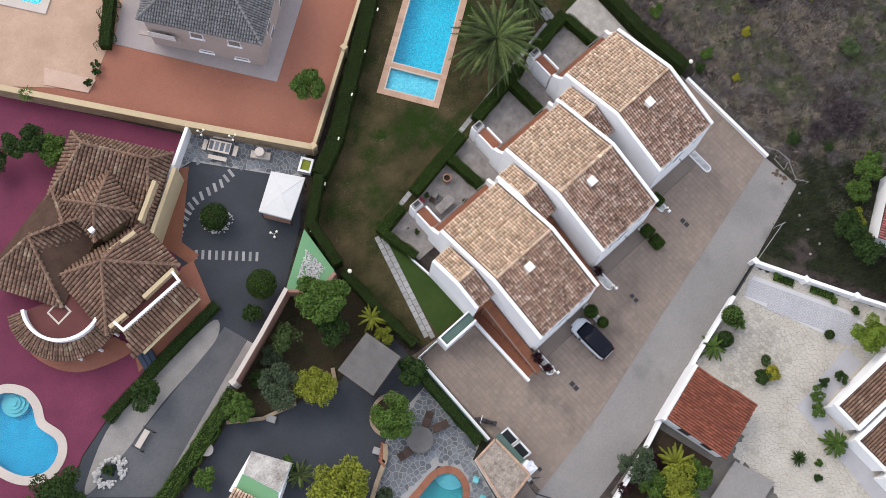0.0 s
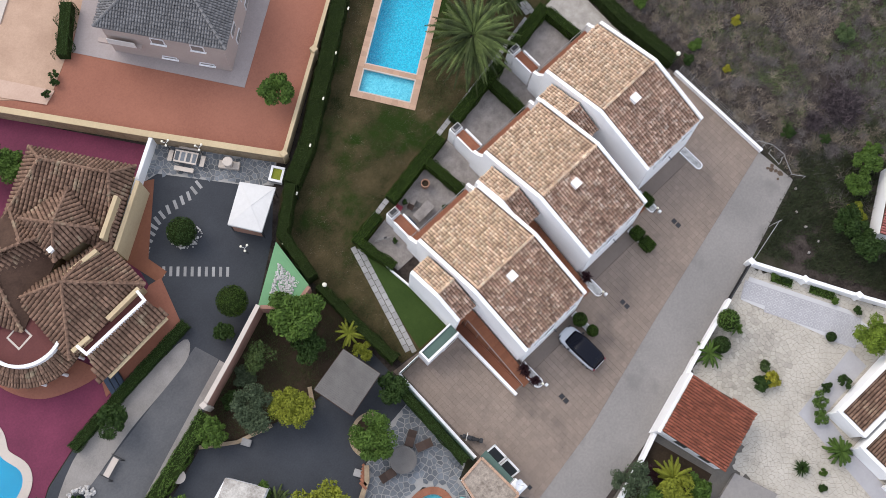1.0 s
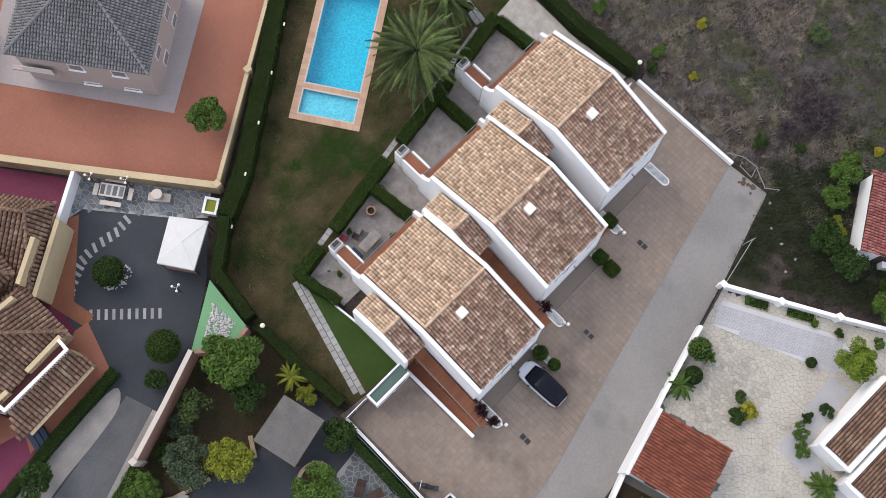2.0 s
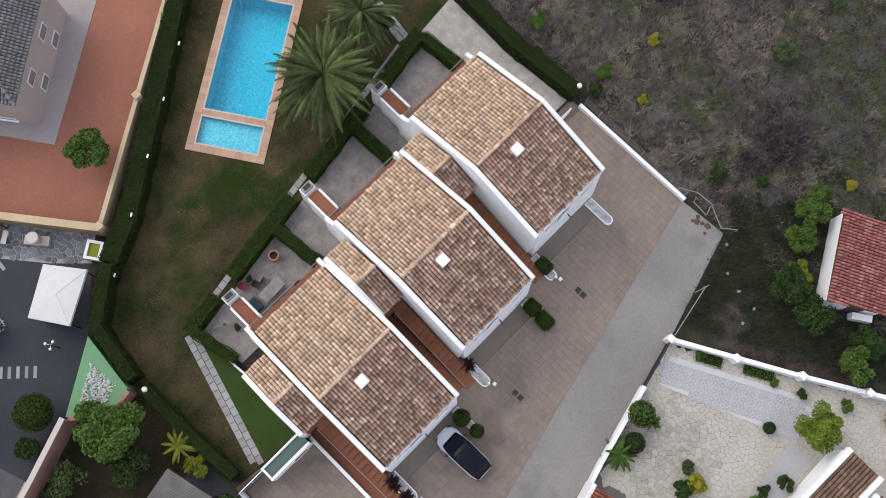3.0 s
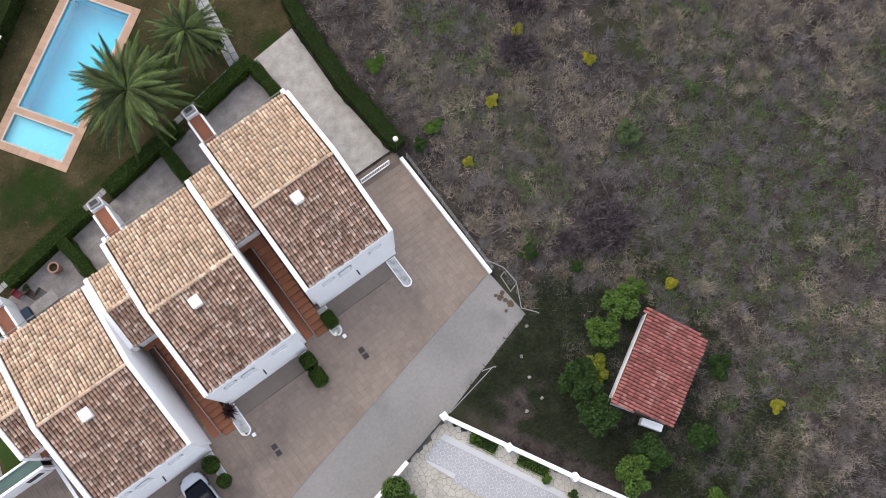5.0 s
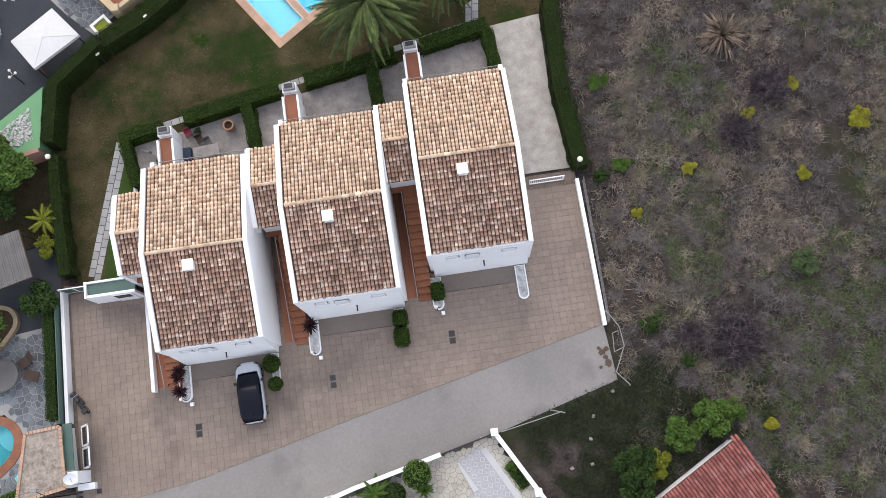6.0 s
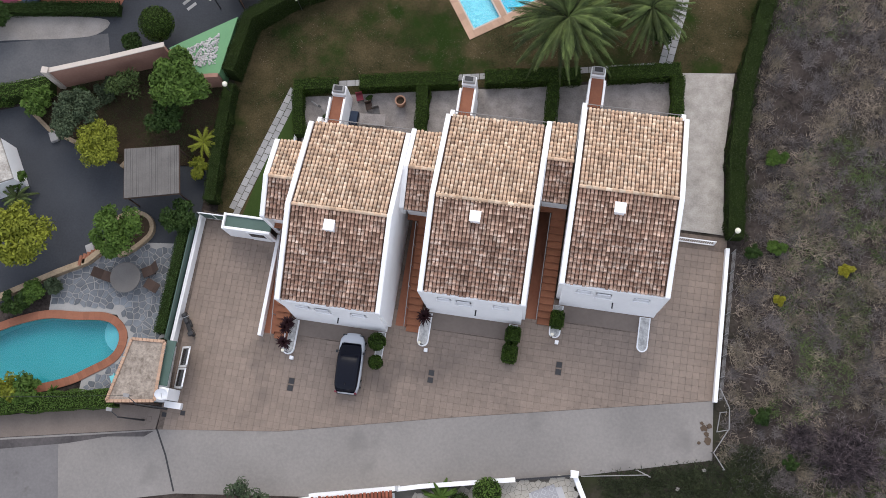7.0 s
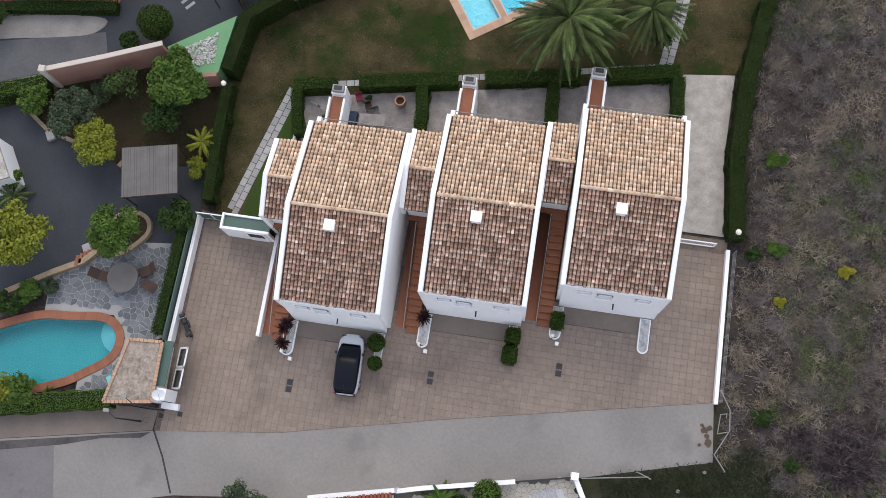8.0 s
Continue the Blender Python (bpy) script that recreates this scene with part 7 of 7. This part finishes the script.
s, wp = tiled_shed("garden_shed", [(18.5, -10.4), (13.4, -11.7), (14.9, -17.5), (20.3, -16.2)], 3.0, 2.3, "tile_red", "white garden house with red barrel tile roof", parapet=False)
part("lane_parapet", wall_line([(18.7, -10.2), (13.2, -11.55)], 0.3, 0.0, 2.7), "white", s)
a, b = Vector(wp[1]), Vector(wp[2])
for f in (0.25, 0.65):
    wn = part("window", wall_line([tuple(a.lerp(b, f)), tuple(a.lerp(b, f + 0.17))], 0.1, 1.0, 2.0), "dark", s)


def brown_house():
    rng = random.Random(8)
    h = thing("garden_house", (0, 0, 0), "white house with stepped brown tile roofs and parapets", "house")
    for k, (x0, y0, x1, y1, z) in enumerate(((25.4, -23.6, 32.5, -20.9, 2.5), (24.6, -27.6, 31.5, -24.2, 2.3), (24.2, -32, 31.0, -28.1, 2.2))):
        part("wall", boxes((x0 + 0.1, y0 + 0.1, 0, x1, y1 - 0.1, z - 0.3)), "white", h)
        f = [(x0 + 0.3, y0 + 0.2, z - 0.25), (x0 + 0.3, y1 - 0.2, z - 0.25), (x1, y1 - 0.2, z + 0.9), (x1, y0 + 0.2, z + 0.9)]
        bm = bmesh.new()
        slope_slab(bm, *f, 0.12)
        r = part("roof", bm, "tile_bed", h, "brown barrel tile roof")
        joined_tiles("roof_tiles", [f], "tile_old", r, rng, 0.28, 0.4)
        for y in (y0, y1):
            bm = bmesh.new()
            slope_slab(bm, (x0 - 0.1, y - 0.18, z + 0.05), (x1, y - 0.18, z + 1.2), (x1, y + 0.18, z + 1.2), (x0 - 0.1, y + 0.18, z + 0.05), 0.5)
            part("parapet", bm, "white", h)
        part("front_parapet", boxes((x0 - 0.12, y0, 0, x0 + 0.14, y1, z - 0.05)), "white", h)


brown_house()
slab("concrete_pad", [(15.9, -18.6), (17.2, -22.2), (13.2, -23.0), (12.0, -19.3)], 0.03, 0.5, "concrete", "pale concrete platform beside the shed", "platform")
clipped_ball((24.6, -9.5), 0.95, 1.6, "leaf_mid", "bright round clipped tree beside the lane wall", 21)
clipped_ball((22.9, -10.6), 0.75, 0.75, "leaf_dark", "dark round bush beside the wall", 22)
spiky((24.9, -10.6), 0.7, 0.6, "leaf_mid", "green cycad beside the clipped tree", 23, 40, "cycad", width=0.08)
palm((21.6, -10.4), 0.8, 1.3, "broad leaved banana plant beside the shed", 24, 20, leaf="leaf_mid", thick=0.12)
tree((23.0, -15.2), 0.7, 0.8, "leaf_dark", "dark shrub in a bed in the paving", "bush", "bush", 91, 800)
tree((23.9, -15.6), 0.7, 0.7, "leaf_yellow", "golden yellow shrub in the paving", "bush", "bush", 92, 800)
tree((24.3, -14.4), 0.5, 0.5, "weed", "thin dry shrub in the paving", "bush", "bush", 93, 300)
clipped_ball((30.5, -16.8), 0.42, 0.5, "leaf_dark", "small round bush on pale paving", 24)
tree((32.5, -18.8), 1.6, 2.2, "leaf_bright", "rounded bright green tree on pale paving", seed=94, count=3600, size=0.15)
palm((23.6, -23.6), 0.7, 1.3, "bushy fan palm beside the house", 25, 40, leaf="leaf_mid", thick=0.2)
spiky((20.3, -22.3), 0.8, 0.3, "leaf_dark", "dark round cycad on the paving", 26, 110, "cycad")
for k, (x, y, r) in enumerate(((21.3, -23.8, 0.35), (20.4, -24.6, 0.35), (25.6, -19.6, 0.7), (26.9, -19.4, 0.5), (24.6, -20.6, 0.7), (28.4, -20.1, 0.6), (30.9, -9.9, 0.35), (31.4, -10.8, 0.3), (33.2, -15.0, 0.35), (34.0, -17.0, 0.4), (35.6, -19.7, 0.5))):
    tree((x, y), r, r, "leaf_dark" if k % 2 else "leaf_mid", "low shrub on the pale garden paving", "bush", "bush", 100 + k, 420, 0.13, 6)
for k, (x, y, ln) in enumerate(((31.2, -10.6, 1.1), (33.0, -13.8, 1.3))):
    hedge([(x - ln * 0.4, y + ln * 0.75), (x + ln * 0.4, y - ln * 0.75)], 0.8, 0.25, "low green ground cover along the wall", "leaf_mid", 30 + k)
u = thing("pump_unit", (38.9, -24.9, 0.03), "white pump housing beside the garden wall", "appliance", turn=-59)
part("casing", boxes((-0.35, -0.3, 0, 0.75, 0.3, 0.7), bevel=0.05), "shutter", u)
part("grille", boxes((0.1, -0.2, 0.7, 0.6, 0.2, 0.715)), "shadowgap", u)
part("side_tank", boxes((-0.95, -0.28, 0, -0.4, 0.28, 0.5), bevel=0.06), "white", u)
spiky((37.2, -22.8), 0.7, 0.3, "leaf_dark", "dark cycad beside the wall", 27, 80, "cycad")
tree((9.0, -12.7), 1.6, 2.0, "leaf_grey", "loose grey green shrub beside the lane", seed=95, count=1800, size=0.13)
tree((10.8, -13.8), 0.7, 0.9, "leaf_red", "dark red leaved shrub behind the wall", "bush", "bush", 96, 700)
tree((7.0, -13.6), 0.7, 0.8, "leaf_red", "dark red leaved shrub at the wall", "bush", "bush", 97, 500)
for k, (x, y, r, m) in enumerate(((10.9, -16.4, 1.8, "leaf_lime"), (9.0, -15.2, 1.3, "leaf_mid"), (12.6, -17.0, 1.2, "leaf_mid"), (9.6, -18.4, 1.6, "leaf_mid"), (7.0, -16.5, 1.5, "leaf_dark"))):
    tree((x, y), r, r * 1.1, m, "dense leafy tree behind the garden house", seed=120 + k, count=2000, size=0.18)
palm((11.6, -15.0), 1.6, 1.8, "feathery palm behind the garden house", 28, 30, leaf="leaf_lime", thick=0.15)
slab("shrub_bed", [(5, -14.5), (13.0, -12.2), (14.5, -17.4), (10, -18.6), (6, -22)], 0.0, 0.06, "soil", "dark planted bed behind the lane wall", "garden bed")

# ---- field ----
for k, (x, y, r, m, lab) in enumerate((
        (51.5, 12.1, 0.5, "leaf_yellow", "yellow flowering broom in the dry field"), (46.6, 8.8, 0.5, "leaf_yellow", "yellow flowering broom in the dry field"), (42.4, 6.1, 0.38, "leaf_yellow", "small yellow broom in the dry field"), (54.4, 7.2, 0.5, "leaf_yellow", "yellow flowering broom in the dry field"), (59.0, 10.6, 0.8, "leaf_yellow", "tall yellow broom in the dry field"), (49.1, -20.7, 0.5, "leaf_yellow", "yellow broom beside bare soil"), (55.0, 13.9, 0.5, "leaf_yellow", "yellow broom in the dry field"), (69.3, 4.2, 0.4, "leaf_yellow", "yellow broom in the dry field"),
        (53.0, 1.0, 1.0, "leaf_soft", "pale green soft bush in the dry field"), (59.3, 0.8, 0.6, "leaf_soft", "pale green bush in the dry field"), (41.9, 9.8, 0.6, "leaf_mid", "green bush beside the hedge lamp"), (41.3, 16.2, 0.75, "leaf_mid", "green bush in the dry field"), (41.8, -1.9, 0.8, "leaf_dark", "dark green bush beside the fence"), (40.3, 9.2, 0.6, "leaf_dark", "dark bush at the hedge's end"), (43.9, -4.6, 0.5, "leaf_dark", "low green bush in dry grass"),
        (46.2, -8.4, 0.9, "leaf_mid", "citrus tree behind the field shed"), (44.6, -8.6, 1.3, "leaf_mid", "citrus tree behind the field shed"), (42.4, -9.4, 1.2, "leaf_mid", "citrus tree beside the field shed"), (40.6, -11.2, 0.9, "leaf_lime", "young tree beside the field shed"), (38.9, -11.2, 1.5, "leaf_dark", "dark citrus tree beside the field shed"), (38.4, -13.6, 1.5, "leaf_dark", "dark citrus tree beside the field shed"), (38.0, -18.2, 1.4, "leaf_mid", "bushy citrus tree near the white wall"), (39.8, -17.8, 1.2, "leaf_dark", "dark low tree near the shed"), (40.8, -23.0, 1.4, "leaf_mid", "bushy tree near the white wall"), (43.5, -19.0, 1.1, "leaf_dark", "dark low tree behind the shed"), (47.5, -16.2, 0.9, "leaf_dark", "dark low tree behind the shed"), (48.6, -9.6, 0.45, "leaf_yellow", "yellow broom beside the shed"))):
    big = r > 1.0
    tree((x, y), r, r * (1.1 if big else 0.75), m, lab, "tree" if big else "bush", "tree" if big else "bush", 140 + k, int(1400 * r + 400), 0.16 if big else 0.12, 10 if big else 7)


def bare_bush(place, r, seed):
    rng = random.Random(seed)
    t = thing("bare_bush", (*place, 0), "leafless grey thorn bush in the dry field", "bush")
    out = []
    for k in range(800):
        a, e = rng.uniform(0, 6.28), rng.uniform(0.1, 1.4)
        p = Vector((rng.gauss(0, r * 0.35), rng.gauss(0, r * 0.35), 0.05))
        q = p + Vector((math.cos(a) * math.cos(e), math.sin(a) * math.cos(e), math.sin(e))) * r * rng.uniform(0.4, 0.8)
        s = Vector((-math.sin(a), math.cos(a), 0)) * 0.034
        out.append([p - s, p + s, q + s * 0.4, q - s * 0.4])
        for j in range(3):
            b = p.lerp(q, rng.uniform(0.4, 0.9))
            c = b + Vector((rng.gauss(0, 1), rng.gauss(0, 1), rng.uniform(0, 0.8))) * r * 0.2
            out.append([b - s * 0.6, b + s * 0.6, c + s * 0.3, c - s * 0.3])
    part("thicket", quick_mesh("thicket", np.array([[tuple(v) for v in f] for f in out]), 4, "thorn"), "thorn", t)


bare_bush((47.5, -3.6), 2.0, 1)
bare_bush((53.5, 14.0), 1.6, 2)
bare_bush((50.6, 11.0), 1.4, 3)
bare_bush((44.5, -2.9), 0.9, 4)
spiky((50.9, 18.3), 2.2, 0.3, "dead_palm", "dried brown palm clump in the field", 29, 120, "dry_clump", width=0.06)


def grass_field(name, mat, count, length, spread, seed, label, keep, blades=9, wide=0.019, area=((39.3, -36), (84, 60))):
    """Tufts of long blades scattered over the field, thicker where the soil is rich."""
    rng = np.random.default_rng(seed)
    out = []
    xy = rng.uniform(*area, (count, 2))
    for x, y in xy:
        if not keep(x, y):
            continue
        s = rng.uniform(0.5, 1.25) * length
        a = rng.uniform(0, 2 * math.pi, blades)
        e = rng.uniform(0.15, 1.35, blades)
        o = np.column_stack([x + rng.normal(0, spread, blades), y + rng.normal(0, spread, blades), np.zeros(blades)])
        d = np.column_stack([np.cos(a) * np.cos(e), np.sin(a) * np.cos(e), np.sin(e)]) * s * rng.uniform(0.6, 1.2, blades)[:, None]
        w = np.column_stack([-np.sin(a), np.cos(a), np.zeros(blades)]) * wide
        out.append(np.stack([o - w, o + w, o + d], axis=1))
    return tagged(part(name, quick_mesh(name, np.concatenate(out), 3, mat), mat), label, "grass", kind="stuff")


def open_field(x, y):
    if (y > -5.4 and x < 39.6 + max(0.0, y - 20) * 0.12) or (y <= -5.4 and (y + 5.4) * 8.6 > (x - 39.2) * 2.3) or (y < -4.5 and x < 31 - (y + 7.2) * 0.56 + 0.6):
        return False
    return not inside([(45.9, -9.7), (39.2, -13.4), (41.9, -17.5), (48.0, -14.1)], x, y)


def thick(x, y):
    return open_field(x, y) and noise.noise((x * 0.22, y * 0.22, 3.0)) + 0.7 * noise.noise((x * 0.85, y * 0.85, 11.0)) > -0.02 and ((x - 57) / 9) ** 2 + ((y + 7) / 8) ** 2 > 1 + 1.3 * noise.noise((x * 0.5, y * 0.5, 6.0)) and (y > -6 or x > 45 or noise.noise((x * 0.6, y * 0.6, 8.0)) > 0.15)


def matted(x, y):
    return open_field(x, y) and 0.8 * noise.noise((x * 0.32, y * 0.32, 41.0)) + noise.noise((x * 0.75, y * 0.75, 21.0)) > -0.02


def green(x, y):
    return open_field(x, y) and noise.noise((x * 0.7, y * 0.7, 14.0)) > -0.25 and (noise.noise((x * 0.12, y * 0.12, 9.0)) > 0.12 or ((x - 57) / 10) ** 2 + ((y + 7) / 9) ** 2 < 1.1 + noise.noise((x * 0.3, y * 0.3, 2.0)) or (y < -6 and x < 47 and noise.noise((x * 0.5, y * 0.5, 31.0)) > 0.1))


grass_field("dry_grass", "straw", 42000, 0.62, 0.2, 1, "dry straw coloured grass tufts over the field", thick, 11, 0.018)
grass_field("grey_scrub", "twig", 26000, 0.55, 0.22, 2, "grey brown dead scrub over the field", matted, 11, 0.018)
grass_field("green_weeds", "weed_field", 48000, 0.32, 0.18, 3, "green weeds among the dry grass", green, 10, 0.018)
grass_field("tall_tufts", "straw_pale", 900, 0.75, 0.24, 4, "tall pale grass clumps in the field", thick, 120, 0.016)
grass_field("grey_clumps", "twig_pale", 1500, 0.7, 0.2, 14, "round grey brown clumps of dead grass in the field", open_field, 100, 0.016)
grass_field("dark_weeds", "weed_dark", 24000, 0.4, 0.2, 6, "dark green weeds round the field shed", lambda x, y: open_field(x, y) and x < 49 and y < -4 and noise.noise((x * 0.25, y * 0.25, 5.0)) + 0.6 * noise.noise((x * 0.9, y * 0.9, 7.0)) > -0.4 + 0.05 * max(0, x - 42), 9, 0.026, ((30.5, -36), (50, -4)))

BED = [(-12.0, 15.0), (-3.7, 18.2), (-1.2, 16.4), (1.0, 16.3), (0.8, 10.6), (-4.2, 9.9), (-6, 9.8), (-11.6, 11.9), (-14.0, 13.4)]
LAWN = [(2.8, 8.0), (4.2, 8.6), (6.4, 18.2), (33.4, 23.0), (37.6, 23.2), (38.6, 32), (31, 40), (25, 36.5), (9.5, 25.0), (3.0, 21.0)]
POOL_DECK = [turned(*POOL, u, v) for u, v in ((-0.1, 0.1), (13.6, 0.1), (13.6, -6.1), (-0.1, -6.1))]
grass_field("bed_weeds", "weed", 7500, 0.34, 0.17, 7, "low weeds in the dark garden bed", lambda x, y: inside(BED, x, y) and noise.noise((x * 0.5, y * 0.5, 1.0)) > -0.2, 9, 0.019, ((-14, 9.5), (1, 18.5)))
grass_field("lawn_grass", "weed", 26000, 0.13, 0.12, 8, "short green grass of the worn lawn", lambda x, y: inside(LAWN, x, y) and not inside(POOL_DECK, x, y) and noise.noise((x * 0.3, y * 0.3, 4.0)) > -0.05, 6, 0.019, ((2.5, 7), (39, 40)))
grass_field("lawn_straw", "straw", 12000, 0.11, 0.12, 9, "short dry grass of the worn lawn", lambda x, y: inside(LAWN, x, y) and not inside(POOL_DECK, x, y) and noise.noise((x * 0.3, y * 0.3, 4.0)) < 0.1, 5, 0.019, ((2.5, 7), (39, 40)))

# ---- stone path, pavers and broken stones: pieces last ----
def paved_path(pts, width, label, rng, rows=2, length=0.62):
    t = thing("stone_path", (0, 0, 0.03), label, "path", kind="structure")
    for a, b in zip(pts, pts[1:]):
        a, b = Vector(a), Vector(b)
        n = max(1, round((b - a).length / length))
        d = (b - a).normalized()
        s = Vector((-d.y, d.x))
        for k in range(n):
            for r in range(rows):
                w0, w1 = -width / 2 + width * r / rows, -width / 2 + width * (r + 1) / rows
                sh = (0.5 if r % 2 else 0.0) / n
                p, q = a.lerp(b, k / n + sh), a.lerp(b, (k + 1) / n + sh)
                i = 0.022
                loop = [p + d * i + s * (w0 + i), q - d * i + s * (w0 + i), q - d * i + s * (w1 - i), p + d * i + s * (w1 - i)]
                part("path_slab", prism([tuple(v) for v in loop], 0.0, 0.03 + rng.uniform(0, 0.012)), "greypave", t)


rng = random.Random(4)
paved_path([(33.9, 29.5), (33.6, 26.5), (33.0, 22.4)], 1.0, "pale stone slab path across the lawn", rng)
paved_path([(33.9, 28.8), (29.9, 32.6)], 1.3, "pale stone slab path to the pool", rng)
paved_path([(29.8, 32.7), (27.7, 35.6)], 2.0, "pale stone slab landing beside the pool", rng, 3)
paved_path([(32.4, 22.25), (21.5, 20.15), (6.9, 17.5)], 0.5, "narrow slab edging along the patio hedges", rng, 1)
paved_path([(6.2, 17.1), (3.45, 7.3)], 0.95, "pale stone slab path down to the side gate", rng)


def pavers():
    """Square pavers of the forecourt: those near the parked car singly, the rest joined and cut along the lane."""
    bed = bpy.data.objects["forecourt_bed"]
    size, gap = 0.45, 0.0055
    me = bpy.data.meshes.new("paver")
    h = size / 2 - gap
    me.from_pydata([(-h, -h, 0.0), (h, -h, 0.0), (h, h, 0.0), (-h, h, 0.0), (-h, -h, 0.035), (h, -h, 0.035), (h, h, 0.035), (-h, h, 0.035)], [], [(4, 5, 6, 7), (0, 1, 5, 4), (1, 2, 6, 5), (2, 3, 7, 6), (3, 0, 4, 7)])
    me.materials.append(M["paving"])
    rng = random.Random(12)
    rest = bmesh.new()
    cuts = []
    for a, b in zip(FORECOURT[:4], FORECOURT[1:5]):
        d = (Vector(b) - Vector(a)).normalized()
        cuts.append((*a, d.y, -d.x))
    for i in range(-1, 90):
        for j in range(40):
            x, y = 1.4 + i * size, -8.8 + j * size
            if any(x0 < x < x0 + 6.6 and y > y0 + 0.2 for x0, y0 in ((9.35, 0.3), (18.5, 2.1), (27.45, 3.9))):
                continue
            if (y > 0.2 and 7.1 < x < 34 and y > (x - 7) * 0.2) or y > 6.2 and x < 8 or x < 1.45 or y > 9.3:
                continue
            z = 0.02 + rng.uniform(0, 0.004)
            if 9.6 < x < 17.2 and -5.6 < y < 0.2:
                ob = new("paver", me)
                ob.parent = bed
                ob.location = (x, y, z)
                continue
            loop = [(x - h, y - h), (x + h, y - h), (x + h, y + h), (x - h, y + h)]
            side = 0 if x < 9.8 else 1 if x < 20.8 else 2
            for px, py, nx, ny in (cuts[side], cuts[3]):
                loop = clip_half(loop, px - nx * 0.02, py - ny * 0.02, nx, ny) if loop else loop
            if len(loop) >= 3:
                prism(loop, z, z + 0.035, rest)
    tagged(part("far_pavers", rest, "paving_rest", bed), kind="stuff")


pavers()


def stone_floor(name, poly, size, mat, joint, z, label, seed, limit=300, near=None):
    rng = random.Random(seed)
    t = thing(name, (0, 0, 0), label, "paving", kind="structure")
    cells = broken_stones(poly, size, rng, joint)
    if near:
        cells.sort(key=lambda c: (c[0][0] - near[0]) ** 2 + (c[0][1] - near[1]) ** 2)
    for c in cells[:limit]:
        part("stone", prism(c, z, z + 0.03 + rng.uniform(0, 0.01)), mat, t)
    if len(cells) > limit:
        bm = bmesh.new()
        for c in cells[limit:]:
            prism(c, z, z + 0.03 + rng.uniform(0, 0.01), bm)
        tagged(part("far_stones", bm, mat, t), kind="stuff")


slab("flagstone_bed", [(-6.3, 2.0), (-5.6, 3.0), (-3.5, 3.9), (0.3, 4.3), (0.3, -2.6), (-0.9, -3.1), (-1.8, -7.4), (-5.0, -7.9), (-5.0, -6.2), (-3.1, -4.8), (-2.3, -3.0), (-3.5, -1.5), (-6.5, -1.7), (-8.6, -2.0), (-8.8, 0.4)], 0.0, 0.03, "flagjoint", "pale mortar bed round the turquoise pool", "paving")
stone_floor("flagstone_paving", [(-6.3, 1.9), (-5.6, 2.8), (-3.5, 3.8), (0.2, 4.2), (0.2, -2.5), (-1.0, -3.2), (-1.9, -7.3), (-4.8, -7.7), (-4.3, -6.4), (-2.5, -4.7), (-2.0, -2.9), (-3.4, -1.1), (-6.5, -1.3), (-8.4, -1.5), (-8.6, 0.3)], 0.46, "flag", 0.035, 0.03, "irregular blue grey flagstones with pale joints", 2)
stone_floor("mosaic_stones", [(-3.0, 33.7), (-0.1, 35.4), (6.2, 27.4), (4.7, 26.1), (2.6, 28.2), (-1.8, 33.5)], 0.42, "flag", 0.035, 0.05, "small irregular grey stones with pale joints", 3)
slab("plain_tile_band", [(29.4, -8.4), (33.6, -16.4), (33.9, -20.0), (31.2, -18.6), (27.3, -9.2)], 0.03, 0.078, "diamondline", "pale lines round grey patterned tiles", "paving")
stone_floor("crazy_paving", [(26.2, -8.5), (30.0, -7.7), (44.6, -33), (12, -33), (17.0, -22.4), (16.0, -18.4), (20.6, -16.6), (19.3, -10.7)], 0.38, "crazy", 0.0095, 0.03, "irregular ivory paving stones with dark joints", 5, 300, (24, -13))
t = thing("patterned_tiles", (0, 0, 0.078), "grey square tiles with pale diamond outlines", "paving", kind="structure")
BANDS = ([(29.3, -8.5), (33.5, -16.4), (33.8, -19.8), (31.2, -18.5), (27.4, -9.2)],)
tm = bpy.data.meshes.new("patterned_tile")
h = 0.27
tm.from_pydata([(-h, -h, 0.012), (h, -h, 0.012), (h, h, 0.012), (-h, h, 0.012), (0, -h * 0.8, 0.02), (h * 0.8, 0, 0.02), (0, h * 0.8, 0.02), (-h * 0.8, 0, 0.02), (0, -h * 0.55, 0.02), (h * 0.55, 0, 0.02), (0, h * 0.55, 0.02), (-h * 0.55, 0, 0.02)], [], [(0, 1, 2, 3), (4, 5, 9, 8), (5, 6, 10, 9), (6, 7, 11, 10), (7, 4, 8, 11)])
tm.materials.append(M["diamond"])
tm.materials.append(M["diamondline"])
for f in tm.polygons[1:]:
    f.material_index = 1
for i in range(40):
    for j in range(40):
        x, y = turned(26.5, -8.0, -62, (i - 4) * 0.56, (j - 12) * 0.56)
        if any(inside(b, x, y) for b in BANDS):
            ob = new("patterned_tile", tm)
            ob.parent = t
            ob.matrix_basis = pose(x, y, 0.0, 0, 0, -62)
slab("plain_tile_south", [(23.6, -19.2), (31.0, -18.7), (31.0, -20.7), (25.2, -20.8), (24.0, -31), (22.6, -31)], 0.03, 0.08, "diamond", "grey tiled strip before the house", "paving")
